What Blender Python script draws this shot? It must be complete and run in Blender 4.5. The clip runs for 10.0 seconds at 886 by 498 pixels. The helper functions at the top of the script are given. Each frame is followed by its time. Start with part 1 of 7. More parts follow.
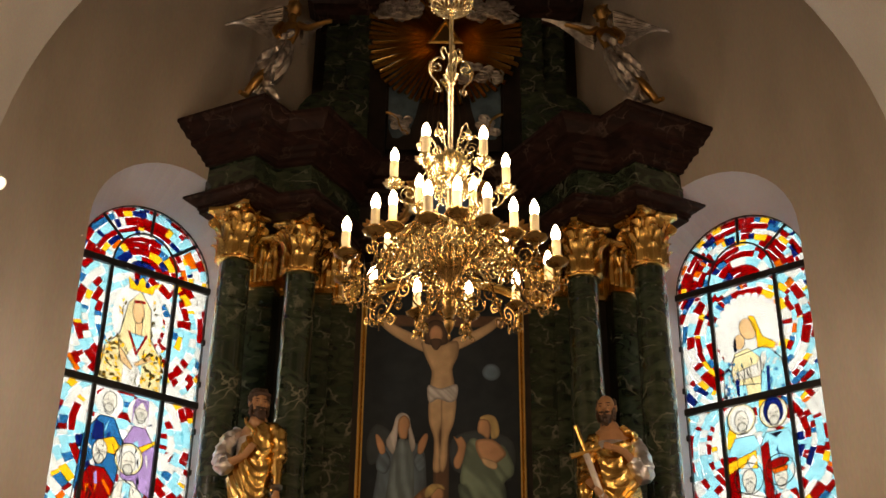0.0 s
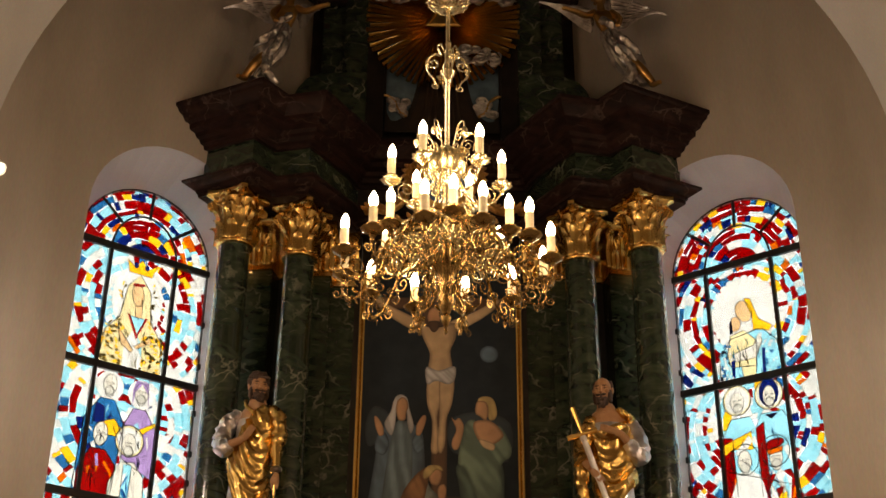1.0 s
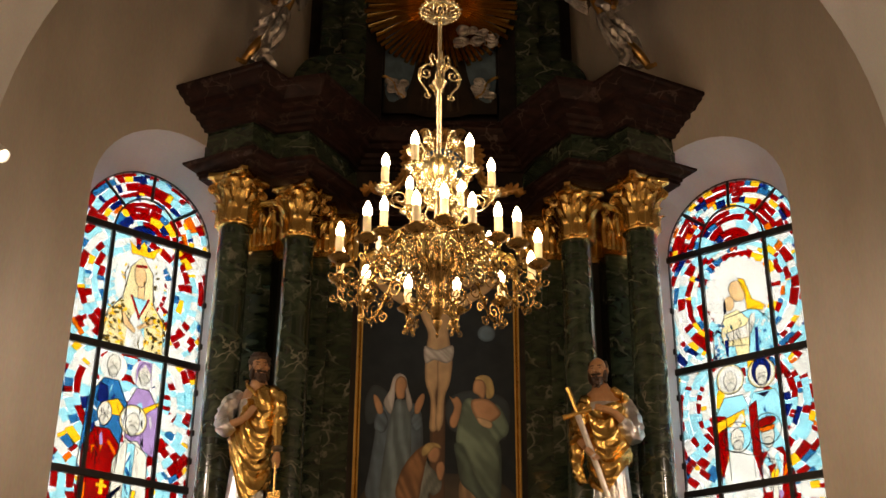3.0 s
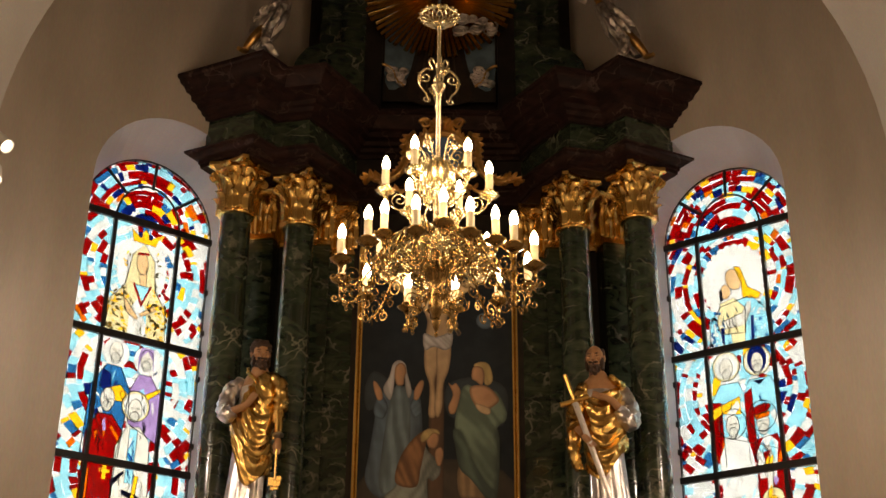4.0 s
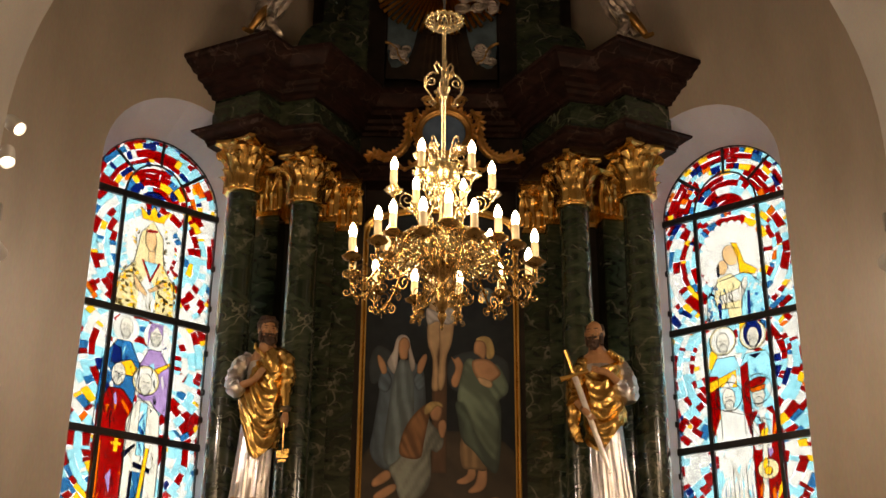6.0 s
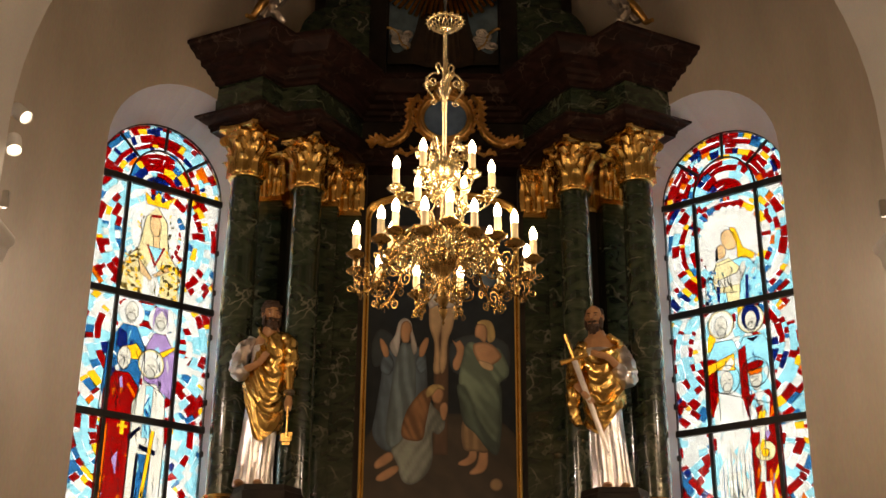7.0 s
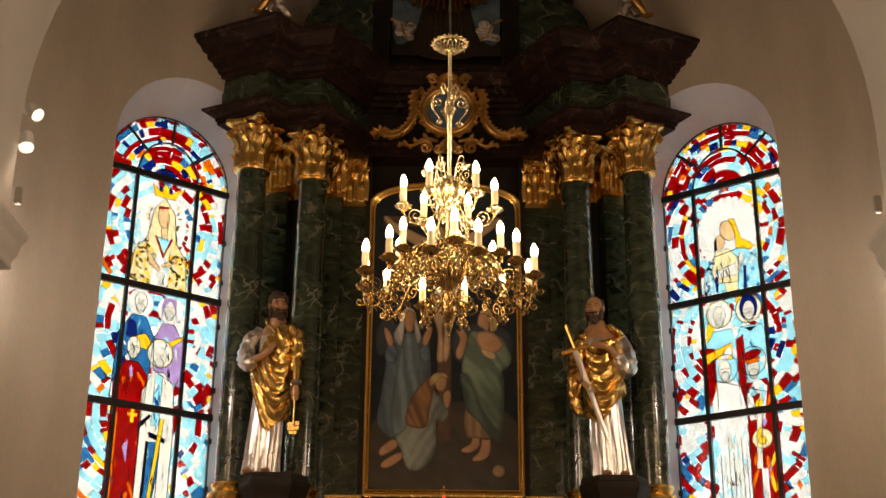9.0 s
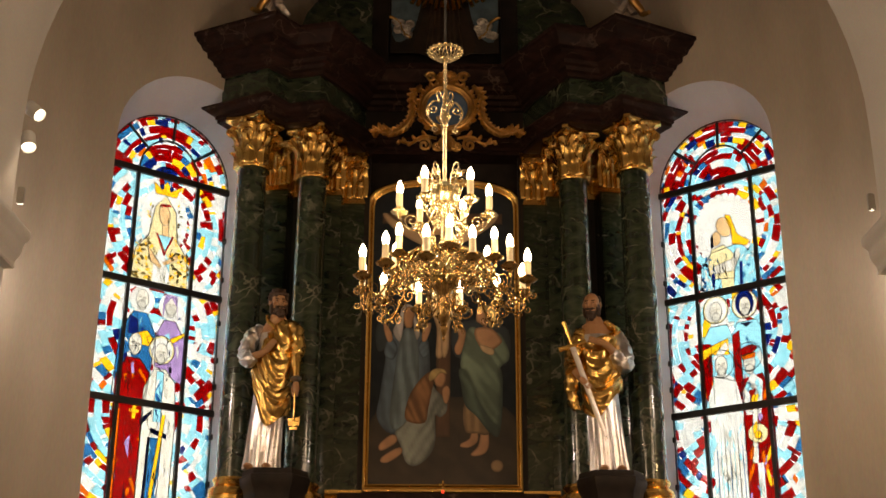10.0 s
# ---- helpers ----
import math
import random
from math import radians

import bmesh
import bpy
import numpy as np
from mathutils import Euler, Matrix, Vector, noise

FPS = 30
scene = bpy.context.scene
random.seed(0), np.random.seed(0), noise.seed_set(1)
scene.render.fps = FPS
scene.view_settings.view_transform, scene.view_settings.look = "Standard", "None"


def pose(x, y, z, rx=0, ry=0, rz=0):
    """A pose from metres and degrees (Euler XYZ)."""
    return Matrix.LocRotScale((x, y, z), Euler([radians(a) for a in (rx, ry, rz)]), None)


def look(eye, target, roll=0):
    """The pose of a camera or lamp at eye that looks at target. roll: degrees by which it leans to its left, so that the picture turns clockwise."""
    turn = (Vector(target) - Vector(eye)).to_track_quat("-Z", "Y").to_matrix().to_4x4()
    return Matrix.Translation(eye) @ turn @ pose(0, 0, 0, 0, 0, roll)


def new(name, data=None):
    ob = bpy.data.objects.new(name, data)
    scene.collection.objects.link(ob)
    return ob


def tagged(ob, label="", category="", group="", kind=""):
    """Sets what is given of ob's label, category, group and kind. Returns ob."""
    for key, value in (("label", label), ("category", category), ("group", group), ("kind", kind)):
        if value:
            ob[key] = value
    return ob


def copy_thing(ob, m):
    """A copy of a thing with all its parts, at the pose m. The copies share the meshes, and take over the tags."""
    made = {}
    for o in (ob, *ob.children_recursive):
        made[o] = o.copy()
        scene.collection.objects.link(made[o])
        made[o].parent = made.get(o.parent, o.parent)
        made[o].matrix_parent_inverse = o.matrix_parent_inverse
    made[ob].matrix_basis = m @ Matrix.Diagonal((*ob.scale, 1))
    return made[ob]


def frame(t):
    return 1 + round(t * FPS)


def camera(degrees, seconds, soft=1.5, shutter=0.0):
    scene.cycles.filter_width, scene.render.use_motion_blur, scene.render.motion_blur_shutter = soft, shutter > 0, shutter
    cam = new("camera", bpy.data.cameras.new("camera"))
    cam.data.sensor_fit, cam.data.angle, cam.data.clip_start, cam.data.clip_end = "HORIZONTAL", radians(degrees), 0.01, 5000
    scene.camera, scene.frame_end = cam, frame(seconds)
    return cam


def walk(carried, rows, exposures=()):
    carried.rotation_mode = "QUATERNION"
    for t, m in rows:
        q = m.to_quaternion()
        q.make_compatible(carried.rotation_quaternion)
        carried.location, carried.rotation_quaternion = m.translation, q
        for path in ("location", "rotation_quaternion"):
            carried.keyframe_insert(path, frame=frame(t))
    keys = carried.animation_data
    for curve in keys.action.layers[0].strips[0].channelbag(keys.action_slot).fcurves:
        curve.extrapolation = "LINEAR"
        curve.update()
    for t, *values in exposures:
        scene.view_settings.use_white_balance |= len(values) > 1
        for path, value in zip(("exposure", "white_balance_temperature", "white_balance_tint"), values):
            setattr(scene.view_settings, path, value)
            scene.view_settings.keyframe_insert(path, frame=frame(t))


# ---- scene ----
cam = camera(38.9, 10.0)
PATH = [
    (0, (-0.134, -13.124, 1.592), (-0.118, -11.356, 2.527), 0.6),
    (0.5, (-0.135, -13.171, 1.601), (-0.117, -11.394, 2.519), 0.5),
    (1, (-0.129, -13.233, 1.622), (-0.11, -11.448, 2.524), 0.5),
    (1.5, (-0.122, -13.296, 1.641), (-0.103, -11.505, 2.531), 0.5),
    (2, (-0.11, -13.36, 1.648), (-0.09, -11.565, 2.53), 0.4),
    (2.5, (-0.099, -13.414, 1.662), (-0.08, -11.614, 2.534), 0.4),
    (3, (-0.094, -13.487, 1.669), (-0.076, -11.68, 2.526), 0.4),
    (4.5, (-0.094, -13.732, 1.691), (-0.074, -11.907, 2.51), 0.5),
    (5, (-0.104, -13.806, 1.692), (-0.084, -11.977, 2.5), 0.4),
    (5.5, (-0.118, -13.896, 1.686), (-0.099, -12.061, 2.481), 0.4),
    (7, (-0.118, -14.181, 1.706), (-0.102, -12.325, 2.453), 0.4),
    (7.5, (-0.128, -14.272, 1.731), (-0.113, -12.411, 2.463), 0.4),
    (8, (-0.137, -14.366, 1.747), (-0.122, -12.502, 2.471), 0.4),
    (8.5, (-0.144, -14.449, 1.769), (-0.13, -12.582, 2.485), 0.4),
    (9, (-0.137, -14.506, 1.783), (-0.124, -12.637, 2.494), 0.4),
    (9.5, (-0.121, -14.584, 1.793), (-0.108, -12.712, 2.499), 0.3),
    (10, (-0.112, -14.655, 1.796), (-0.1, -12.781, 2.495), 0.3),
]
walk(cam, [(t, look(eye, goal, lean)) for t, eye, goal, lean in PATH], exposures=[(0, 0.1, 7050, 17), (10, 0.1, 7050, 17)])

# ---- world, sun, large lights ----
world = bpy.data.worlds.new("world")
scene.world = world
world.use_nodes = True
wn, wl = world.node_tree.nodes, world.node_tree.links
sky = wn.new("ShaderNodeTexSky")
sky.sky_type, sky.sun_disc = "NISHITA", False
sky.sun_elevation, sky.sun_rotation = radians(38), radians(200)
wl.new(sky.outputs[0], wn["Background"].inputs[0])
wn["Background"].inputs[1].default_value = 0.08
sun = new("sun", bpy.data.lights.new("sun", "SUN"))
sun.data.energy, sun.data.angle, sun.data.color = 2.0, radians(0.53), (1, 0.95, 0.88)
sun.matrix_basis = pose(0, 0, 30, 52, 0, 200)
scene.view_settings.exposure = 0.0

GLASS_Y, GLASS_X, GLASS_TURN = 0.60, 3.66, 38.0
WINDOWS = {side: pose(side * GLASS_X, GLASS_Y, 0, 0, 0, -side * GLASS_TURN) for side in (-1, 1)}


def opening_light(name, m, width, height, watts, colour):
    """An area light standing in an opening, shining along the local -y: apse daylight, nave fill."""
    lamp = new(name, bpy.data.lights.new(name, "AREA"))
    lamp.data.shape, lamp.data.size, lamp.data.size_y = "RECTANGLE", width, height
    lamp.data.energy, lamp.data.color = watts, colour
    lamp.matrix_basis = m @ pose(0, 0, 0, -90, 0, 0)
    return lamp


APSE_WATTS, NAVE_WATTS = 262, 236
for side, m in WINDOWS.items():
    opening_light("daylight_apse", m @ pose(0, 0.55, 6.3), 2.2, 7.0, APSE_WATTS, (0.84, 0.93, 1.0))
# warm fill added from the unseen nave to brighten the altar from the front
NAVE_FILL_Y = (-8.0, -12.5, -17.0)
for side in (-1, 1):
    for y in NAVE_FILL_Y:
        opening_light("daylight_nave", pose(side * 6.35, y, 5.8, 0, 0, -90 * side) @ pose(0, 0, 0, 32, 0, 0), 1.5, 4.2, NAVE_WATTS, (1.0, 0.74, 0.47))


# ---- materials ----
def material(name, colour, rough=0.5, metal=0.0, second=None, scale=4.0, amount=0.5, bump=0.0, bump_scale=60.0, spread=(0.35, 0.65),
             stretch=(1, 1, 1), coat=0.0, random_tint=0.0, rough_vary=0.0, twist=0.0):
    """Principled paint with a coarse and a fine noise: colour mixes towards second, fine relief by bump."""
    mat = bpy.data.materials.new(name)
    mat.use_nodes = True
    nt = mat.node_tree
    n, l = nt.nodes, nt.links
    p = n["Principled BSDF"]
    p.inputs["Roughness"].default_value, p.inputs["Metallic"].default_value = rough, metal
    p.inputs["Coat Weight"].default_value, p.inputs["Coat Roughness"].default_value = coat, 0.12
    tc, mp = n.new("ShaderNodeTexCoord"), n.new("ShaderNodeMapping")
    mp.inputs["Scale"].default_value = stretch
    l.new(tc.outputs["Object"], mp.inputs[0])
    coarse, fine = n.new("ShaderNodeTexNoise"), n.new("ShaderNodeTexNoise")
    coarse.inputs["Scale"].default_value, coarse.inputs["Detail"].default_value = scale, 6
    coarse.inputs["Distortion"].default_value = twist
    fine.inputs["Scale"].default_value, fine.inputs["Detail"].default_value = bump_scale, 4
    l.new(mp.outputs[0], coarse.inputs["Vector"]), l.new(mp.outputs[0], fine.inputs["Vector"])
    ramp = n.new("ShaderNodeMapRange")
    ramp.inputs[1].default_value, ramp.inputs[2].default_value = spread
    ramp.inputs[4].default_value = amount
    l.new(coarse.outputs[0], ramp.inputs[0])
    mix = n.new("ShaderNodeMix")
    mix.data_type = "RGBA"
    mix.inputs[6].default_value = (*colour, 1)
    mix.inputs[7].default_value = (*(second or [c * 0.6 for c in colour]), 1)
    l.new(ramp.outputs[0], mix.inputs[0])
    grain = n.new("ShaderNodeMix")
    grain.data_type, grain.blend_type = "RGBA", "MULTIPLY"
    grain.inputs[0].default_value = 0.25
    l.new(mix.outputs[2], grain.inputs[6]), l.new(fine.outputs[1], grain.inputs[7])
    out = grain.outputs[2]
    if random_tint:
        info, hue = n.new("ShaderNodeObjectInfo"), n.new("ShaderNodeHueSaturation")
        span = n.new("ShaderNodeMapRange")
        span.inputs[3].default_value, span.inputs[4].default_value = 1 - random_tint, 1 + random_tint
        l.new(info.outputs["Random"], span.inputs[0]), l.new(span.outputs[0], hue.inputs["Value"]), l.new(out, hue.inputs["Color"])
        out = hue.outputs[0]
    l.new(out, p.inputs["Base Color"])
    if rough_vary:
        rr = n.new("ShaderNodeMapRange")
        rr.inputs[3].default_value, rr.inputs[4].default_value = max(0.03, rough - rough_vary), rough + rough_vary
        l.new(fine.outputs[0], rr.inputs[0]), l.new(rr.outputs[0], p.inputs["Roughness"])
    if bump:
        b = n.new("ShaderNodeBump")
        b.inputs["Strength"].default_value, b.inputs["Distance"].default_value = bump, 0.01
        l.new(fine.outputs[0], b.inputs["Height"]), l.new(b.outputs[0], p.inputs["Normal"])
    return mat


def marble(name, dark, mid, vein, rough=0.12, coat=0.35, shine=0.5):
    """Polished painted marble: clouded ground with thin crooked light veins."""
    mat = material(name, dark, rough, second=mid, scale=2.6, amount=1.0, spread=(0.40, 0.72), bump_scale=25, stretch=(1.1, 1.1, 2.3), twist=1.6, coat=coat, rough_vary=0.06)
    n, l = mat.node_tree.nodes, mat.node_tree.links
    p = n["Principled BSDF"]
    base = p.inputs["Base Color"].links[0].from_socket
    p.inputs["Specular IOR Level"].default_value = shine
    tc, warp, wave = n.new("ShaderNodeTexCoord"), n.new("ShaderNodeTexNoise"), n.new("ShaderNodeTexVoronoi")
    warp.inputs["Scale"].default_value, warp.inputs["Detail"].default_value = 2.5, 5
    add = n.new("ShaderNodeVectorMath")
    add.operation = "MULTIPLY_ADD"
    add.inputs[1].default_value = (0.9, 0.9, 0.9)
    tilt = n.new("ShaderNodeMapping")
    tilt.inputs["Rotation"].default_value, tilt.inputs["Scale"].default_value = (0.4, 0.6, 0.3), (1, 1, 1.7)
    l.new(tc.outputs["Object"], warp.inputs["Vector"]), l.new(warp.outputs[1], add.inputs[0])
    l.new(tc.outputs["Object"], add.inputs[2]), l.new(add.outputs[0], tilt.inputs[0]), l.new(tilt.outputs[0], wave.inputs["Vector"])
    wave.feature, wave.inputs["Scale"].default_value = "DISTANCE_TO_EDGE", 1.6
    line = n.new("ShaderNodeMapRange")
    line.inputs[1].default_value, line.inputs[2].default_value, line.inputs[3].default_value, line.inputs[4].default_value = 0.0, 0.05, 1.0, 0.0
    line.interpolation_type = "SMOOTHERSTEP"
    l.new(wave.outputs[0], line.inputs[0])
    patch = n.new("ShaderNodeTexNoise")
    patch.inputs["Scale"].default_value = 3.7
    l.new(tc.outputs["Object"], patch.inputs["Vector"])
    lim = n.new("ShaderNodeMapRange")
    lim.inputs[1].default_value, lim.inputs[2].default_value, lim.inputs[4].default_value = 0.43, 0.68, 0.85
    l.new(patch.outputs[0], lim.inputs[0])
    both = n.new("ShaderNodeMath")
    both.operation = "MULTIPLY"
    l.new(line.outputs[0], both.inputs[0]), l.new(lim.outputs[0], both.inputs[1])
    mix = n.new("ShaderNodeMix")
    mix.data_type = "RGBA"
    mix.inputs[7].default_value = (*vein, 1)
    l.new(both.outputs[0], mix.inputs[0]), l.new(base, mix.inputs[6]), l.new(mix.outputs[2], p.inputs["Base Color"])
    return mat


def stained(name, colour, milk=0.25, deep=0.62):
    """Coloured pane: lets tinted daylight straight through, with some milky scatter and a glossy face."""
    mat = bpy.data.materials.new(name)
    mat.use_nodes = True
    n, l = mat.node_tree.nodes, mat.node_tree.links
    n.remove(n["Principled BSDF"])
    clear, scatter, gloss = n.new("ShaderNodeBsdfTransparent"), n.new("ShaderNodeBsdfTranslucent"), n.new("ShaderNodeBsdfGlossy")
    noise_tex, tint, tc = n.new("ShaderNodeTexNoise"), n.new("ShaderNodeMix"), n.new("ShaderNodeTexCoord")
    noise_tex.inputs["Scale"].default_value, noise_tex.inputs["Detail"].default_value = 5, 5
    tint.data_type = "RGBA"
    tint.inputs[6].default_value = (*colour, 1)
    tint.inputs[7].default_value = (*[min(1, c * deep + 0.02) for c in colour], 1)
    l.new(tc.outputs["Object"], noise_tex.inputs["Vector"]), l.new(noise_tex.outputs[0], tint.inputs[0])
    l.new(tint.outputs[2], clear.inputs[0]), l.new(tint.outputs[2], scatter.inputs[0])
    gloss.inputs["Roughness"].default_value = 0.15
    a, b = n.new("ShaderNodeMixShader"), n.new("ShaderNodeMixShader")
    a.inputs[0].default_value, b.inputs[0].default_value = milk, 0.04
    l.new(clear.outputs[0], a.inputs[1]), l.new(scatter.outputs[0], a.inputs[2])
    l.new(a.outputs[0], b.inputs[1]), l.new(gloss.outputs[0], b.inputs[2])
    l.new(b.outputs[0], n["Material Output"].inputs[0])
    return mat


def glowing(name, colour, strength):
    mat = bpy.data.materials.new(name)
    mat.use_nodes = True
    p = mat.node_tree.nodes["Principled BSDF"]
    p.inputs["Base Color"].default_value = (*colour, 1)
    p.inputs["Emission Color"].default_value, p.inputs["Emission Strength"].default_value = (*colour, 1), strength
    return mat


PLASTER = material("wall_plaster", (0.56, 0.49, 0.41), 0.85, second=(0.43, 0.37, 0.30), scale=1.1, amount=0.8, bump=0.25, bump_scale=35, stretch=(1, 1, 0.35))
# plaster of the reveals, the blue of the daylight on it mixed into the colour
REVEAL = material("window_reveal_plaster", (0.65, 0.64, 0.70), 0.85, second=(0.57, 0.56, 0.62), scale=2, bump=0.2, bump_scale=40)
ARCH = material("arch_limewash", (0.74, 0.72, 0.70), 0.85, second=(0.64, 0.62, 0.60), scale=1.2, amount=0.6, bump=0.2, bump_scale=40)
FLOOR_STONE = material("floor_stone", (0.20, 0.17, 0.14), 0.35, second=(0.13, 0.11, 0.09), scale=1.5, bump=0.1)
GREEN = marble("green_marble", (0.018, 0.031, 0.019), (0.060, 0.080, 0.047), (0.215, 0.21, 0.155), 0.13, 0.6)
RED = marble("dark_red_marble", (0.018, 0.009, 0.0075), (0.042, 0.019, 0.015), (0.10, 0.065, 0.05), 0.5, 0.0, 0.12)
BLACK = material("black_stained_wood", (0.017, 0.013, 0.011), 0.62, second=(0.036, 0.026, 0.019), scale=6, bump=0.1)
BLACK.node_tree.nodes["Principled BSDF"].inputs["Specular IOR Level"].default_value = 0.2
GOLD = material("gilding", (0.90, 0.58, 0.18), 0.24, 1.0, second=(0.62, 0.36, 0.10), scale=5, amount=0.4, bump=0.05, bump_scale=40, rough_vary=0.08)
OLD_GOLD = material("old_gilding", (0.70, 0.42, 0.14), 0.32, 1.0, second=(0.38, 0.20, 0.07), scale=9, amount=0.6, bump=0.12, bump_scale=40, rough_vary=0.1)
SILVER = material("silvering", (0.76, 0.73, 0.72), 0.30, 1.0, second=(0.50, 0.46, 0.44), scale=8, amount=0.6, bump=0.12, bump_scale=40, rough_vary=0.08)
DULL_SILVER = material("dull_silvering", (0.72, 0.67, 0.62), 0.34, 0.9, second=(0.22, 0.18, 0.15), scale=9, amount=0.7, bump=0.35, bump_scale=40)
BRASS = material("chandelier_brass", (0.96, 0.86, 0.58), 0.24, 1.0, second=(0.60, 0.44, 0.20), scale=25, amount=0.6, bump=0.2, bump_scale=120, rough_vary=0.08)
# same brass for the lower parts, their weaker light put into a darker colour
SHADED_BRASS = material("shaded_brass", (0.54, 0.37, 0.15), 0.24, 1.0, second=(0.17, 0.10, 0.035), scale=25, amount=0.7, bump=0.15, bump_scale=120, rough_vary=0.08)
SKIN = material("painted_wood_flesh", (0.47, 0.25, 0.12), 0.36, second=(0.34, 0.165, 0.075), scale=9, bump=0.1)
HAIR = material("painted_wood_hair", (0.045, 0.022, 0.012), 0.55, second=(0.085, 0.042, 0.02), scale=30, bump=0.6, bump_scale=70)
IRON = material("black_iron", (0.012, 0.012, 0.013), 0.5, 0.3, second=(0.03, 0.027, 0.024), scale=20, bump=0.2)
IVORY = material("ivory_sleeve", (0.90, 0.80, 0.55), 0.45, second=(0.78, 0.66, 0.40), scale=30, bump=0.15)
WHITE_METAL = material("white_lacquer", (0.8, 0.79, 0.76), 0.35, second=(0.7, 0.69, 0.66), scale=10)
BULB = glowing("bulb_light", (1.0, 0.77, 0.46), 66)
GREY_PLASTIC = material("grey_plastic", (0.40, 0.38, 0.34), 0.6, second=(0.33, 0.31, 0.28), scale=8)
SPOT_LENS = glowing("spot_lens", (1.0, 0.84, 0.62), 4)
RED_LAMP = glowing("red_glass_lamp", (1.0, 0.05, 0.02), 1.5)

GLASSES = {
    "white": stained("white_glass", (0.84, 0.83, 0.79), 0.25, 0.82), "pale": stained("pale_blue_glass", (0.52, 0.80, 0.85), 0.25, 0.8),
    "sky": stained("sky_blue_glass", (0.10, 0.38, 0.60)), "blue": stained("blue_glass", (0.022, 0.09, 0.34)),
    "red": stained("red_glass", (0.56, 0.010, 0.014)), "yellow": stained("yellow_glass", (0.98, 0.70, 0.10), 0.25, 0.8),
    "orange": stained("orange_glass", (0.92, 0.36, 0.03)), "cream": stained("cream_glass", (0.84, 0.77, 0.55), 0.25, 0.85),
    "flesh": stained("flesh_glass", (0.86, 0.68, 0.46), 0.25, 0.75), "bone": stained("bone_glass", (0.82, 0.79, 0.72), 0.25, 0.85),
    "violet": stained("violet_glass", (0.66, 0.52, 0.74)), "navy": stained("navy_glass", (0.008, 0.02, 0.10)),
    "olive": stained("olive_glass", (0.28, 0.22, 0.06)), "grey": stained("grey_glass", (0.42, 0.41, 0.39)), "mist": stained("light_grey_glass", (0.72, 0.70, 0.64), 0.25, 0.85),
}


# ---- mesh helpers ----
def link(name, bm, mats, parent=None, label="", smooth=True):
    me = bpy.data.meshes.new(name)
    bmesh.ops.recalc_face_normals(bm, faces=bm.faces)
    bm.to_mesh(me)
    bm.free()
    for mat in (mats if isinstance(mats, (list, tuple)) else [mats]):
        me.materials.append(mat)
    if smooth:
        me.polygons.foreach_set("use_smooth", [True] * len(me.polygons))
        me.set_sharp_from_angle(angle=radians(38))
    ob = new(name, me)
    ob.parent = parent
    if label:
        ob["label"] = label
    return ob


def part(name, bm, mats, parent, label="", smooth=True):
    return link(name, bm, mats, parent, label, smooth)


def thing(name, label, category, group="", kind="", m=None):
    ob = tagged(new(name), label, category, group, kind)
    if m is not None:
        ob.matrix_basis = m
    return ob


def box(bm, x0, x1, y0, y1, z0, z1, mi=0, m=None):
    vs = [bm.verts.new((x, y, z)) for z in (z0, z1) for x, y in ((x0, y0), (x1, y0), (x1, y1), (x0, y1))]
    if m is not None:
        for v in vs:
            v.co = m @ v.co
    for f in ((0, 3, 2, 1), (4, 5, 6, 7), (0, 1, 5, 4), (1, 2, 6, 5), (2, 3, 7, 6), (3, 0, 4, 7)):
        bm.faces.new([vs[i] for i in f]).material_index = mi


def rings(bm, loops, closed=True, caps=True, mi=0):
    """Skins a row of loops with the same number of points."""
    rows = [[bm.verts.new(p) for p in lp] for lp in loops]
    n = len(rows[0])
    for a, b in zip(rows, rows[1:]):
        for i in range(n if closed else n - 1):
            j = (i + 1) % n
            bm.faces.new((a[i], a[j], b[j], b[i])).material_index = mi
    if caps and closed:
        for r in (rows[0][::-1], rows[-1]):
            bm.faces.new(r).material_index = mi
    return rows


def lathe(bm, profile, seg=24, centre=(0, 0, 0), mi=0, m=None):
    """Turns (radius, z) rows about the z axis."""
    c = Vector(centre)
    loops = [[c + Vector((r * math.cos(2 * math.pi * i / seg), r * math.sin(2 * math.pi * i / seg), z)) for i in range(seg)] for r, z in profile]
    if m is not None:
        loops = [[m @ p for p in lp] for lp in loops]
    rings(bm, loops, mi=mi)


def tube(bm, pts, radius, sides=6, mi=0, flat=1.0):
    """A round bar along points; radius is one number or one a point."""
    pts = [Vector(p) for p in pts]
    rad = radius if isinstance(radius, (list, tuple)) else [radius] * len(pts)
    loops, up = [], None
    for i, p in enumerate(pts):
        d = (pts[min(i + 1, len(pts) - 1)] - pts[max(i - 1, 0)]).normalized()
        if up is None:
            up = Vector((0, 0, 1)) if abs(d.z) < 0.9 else Vector((1, 0, 0))
        side = d.cross(up)
        side = side.normalized() if side.length > 1e-5 else Vector((1, 0, 0))
        up = side.cross(d).normalized()
        loops.append([p + (side * math.cos(a) * flat + up * math.sin(a)) * rad[i] for a in (2 * math.pi * k / sides for k in range(sides))])
    rings(bm, loops, mi=mi)


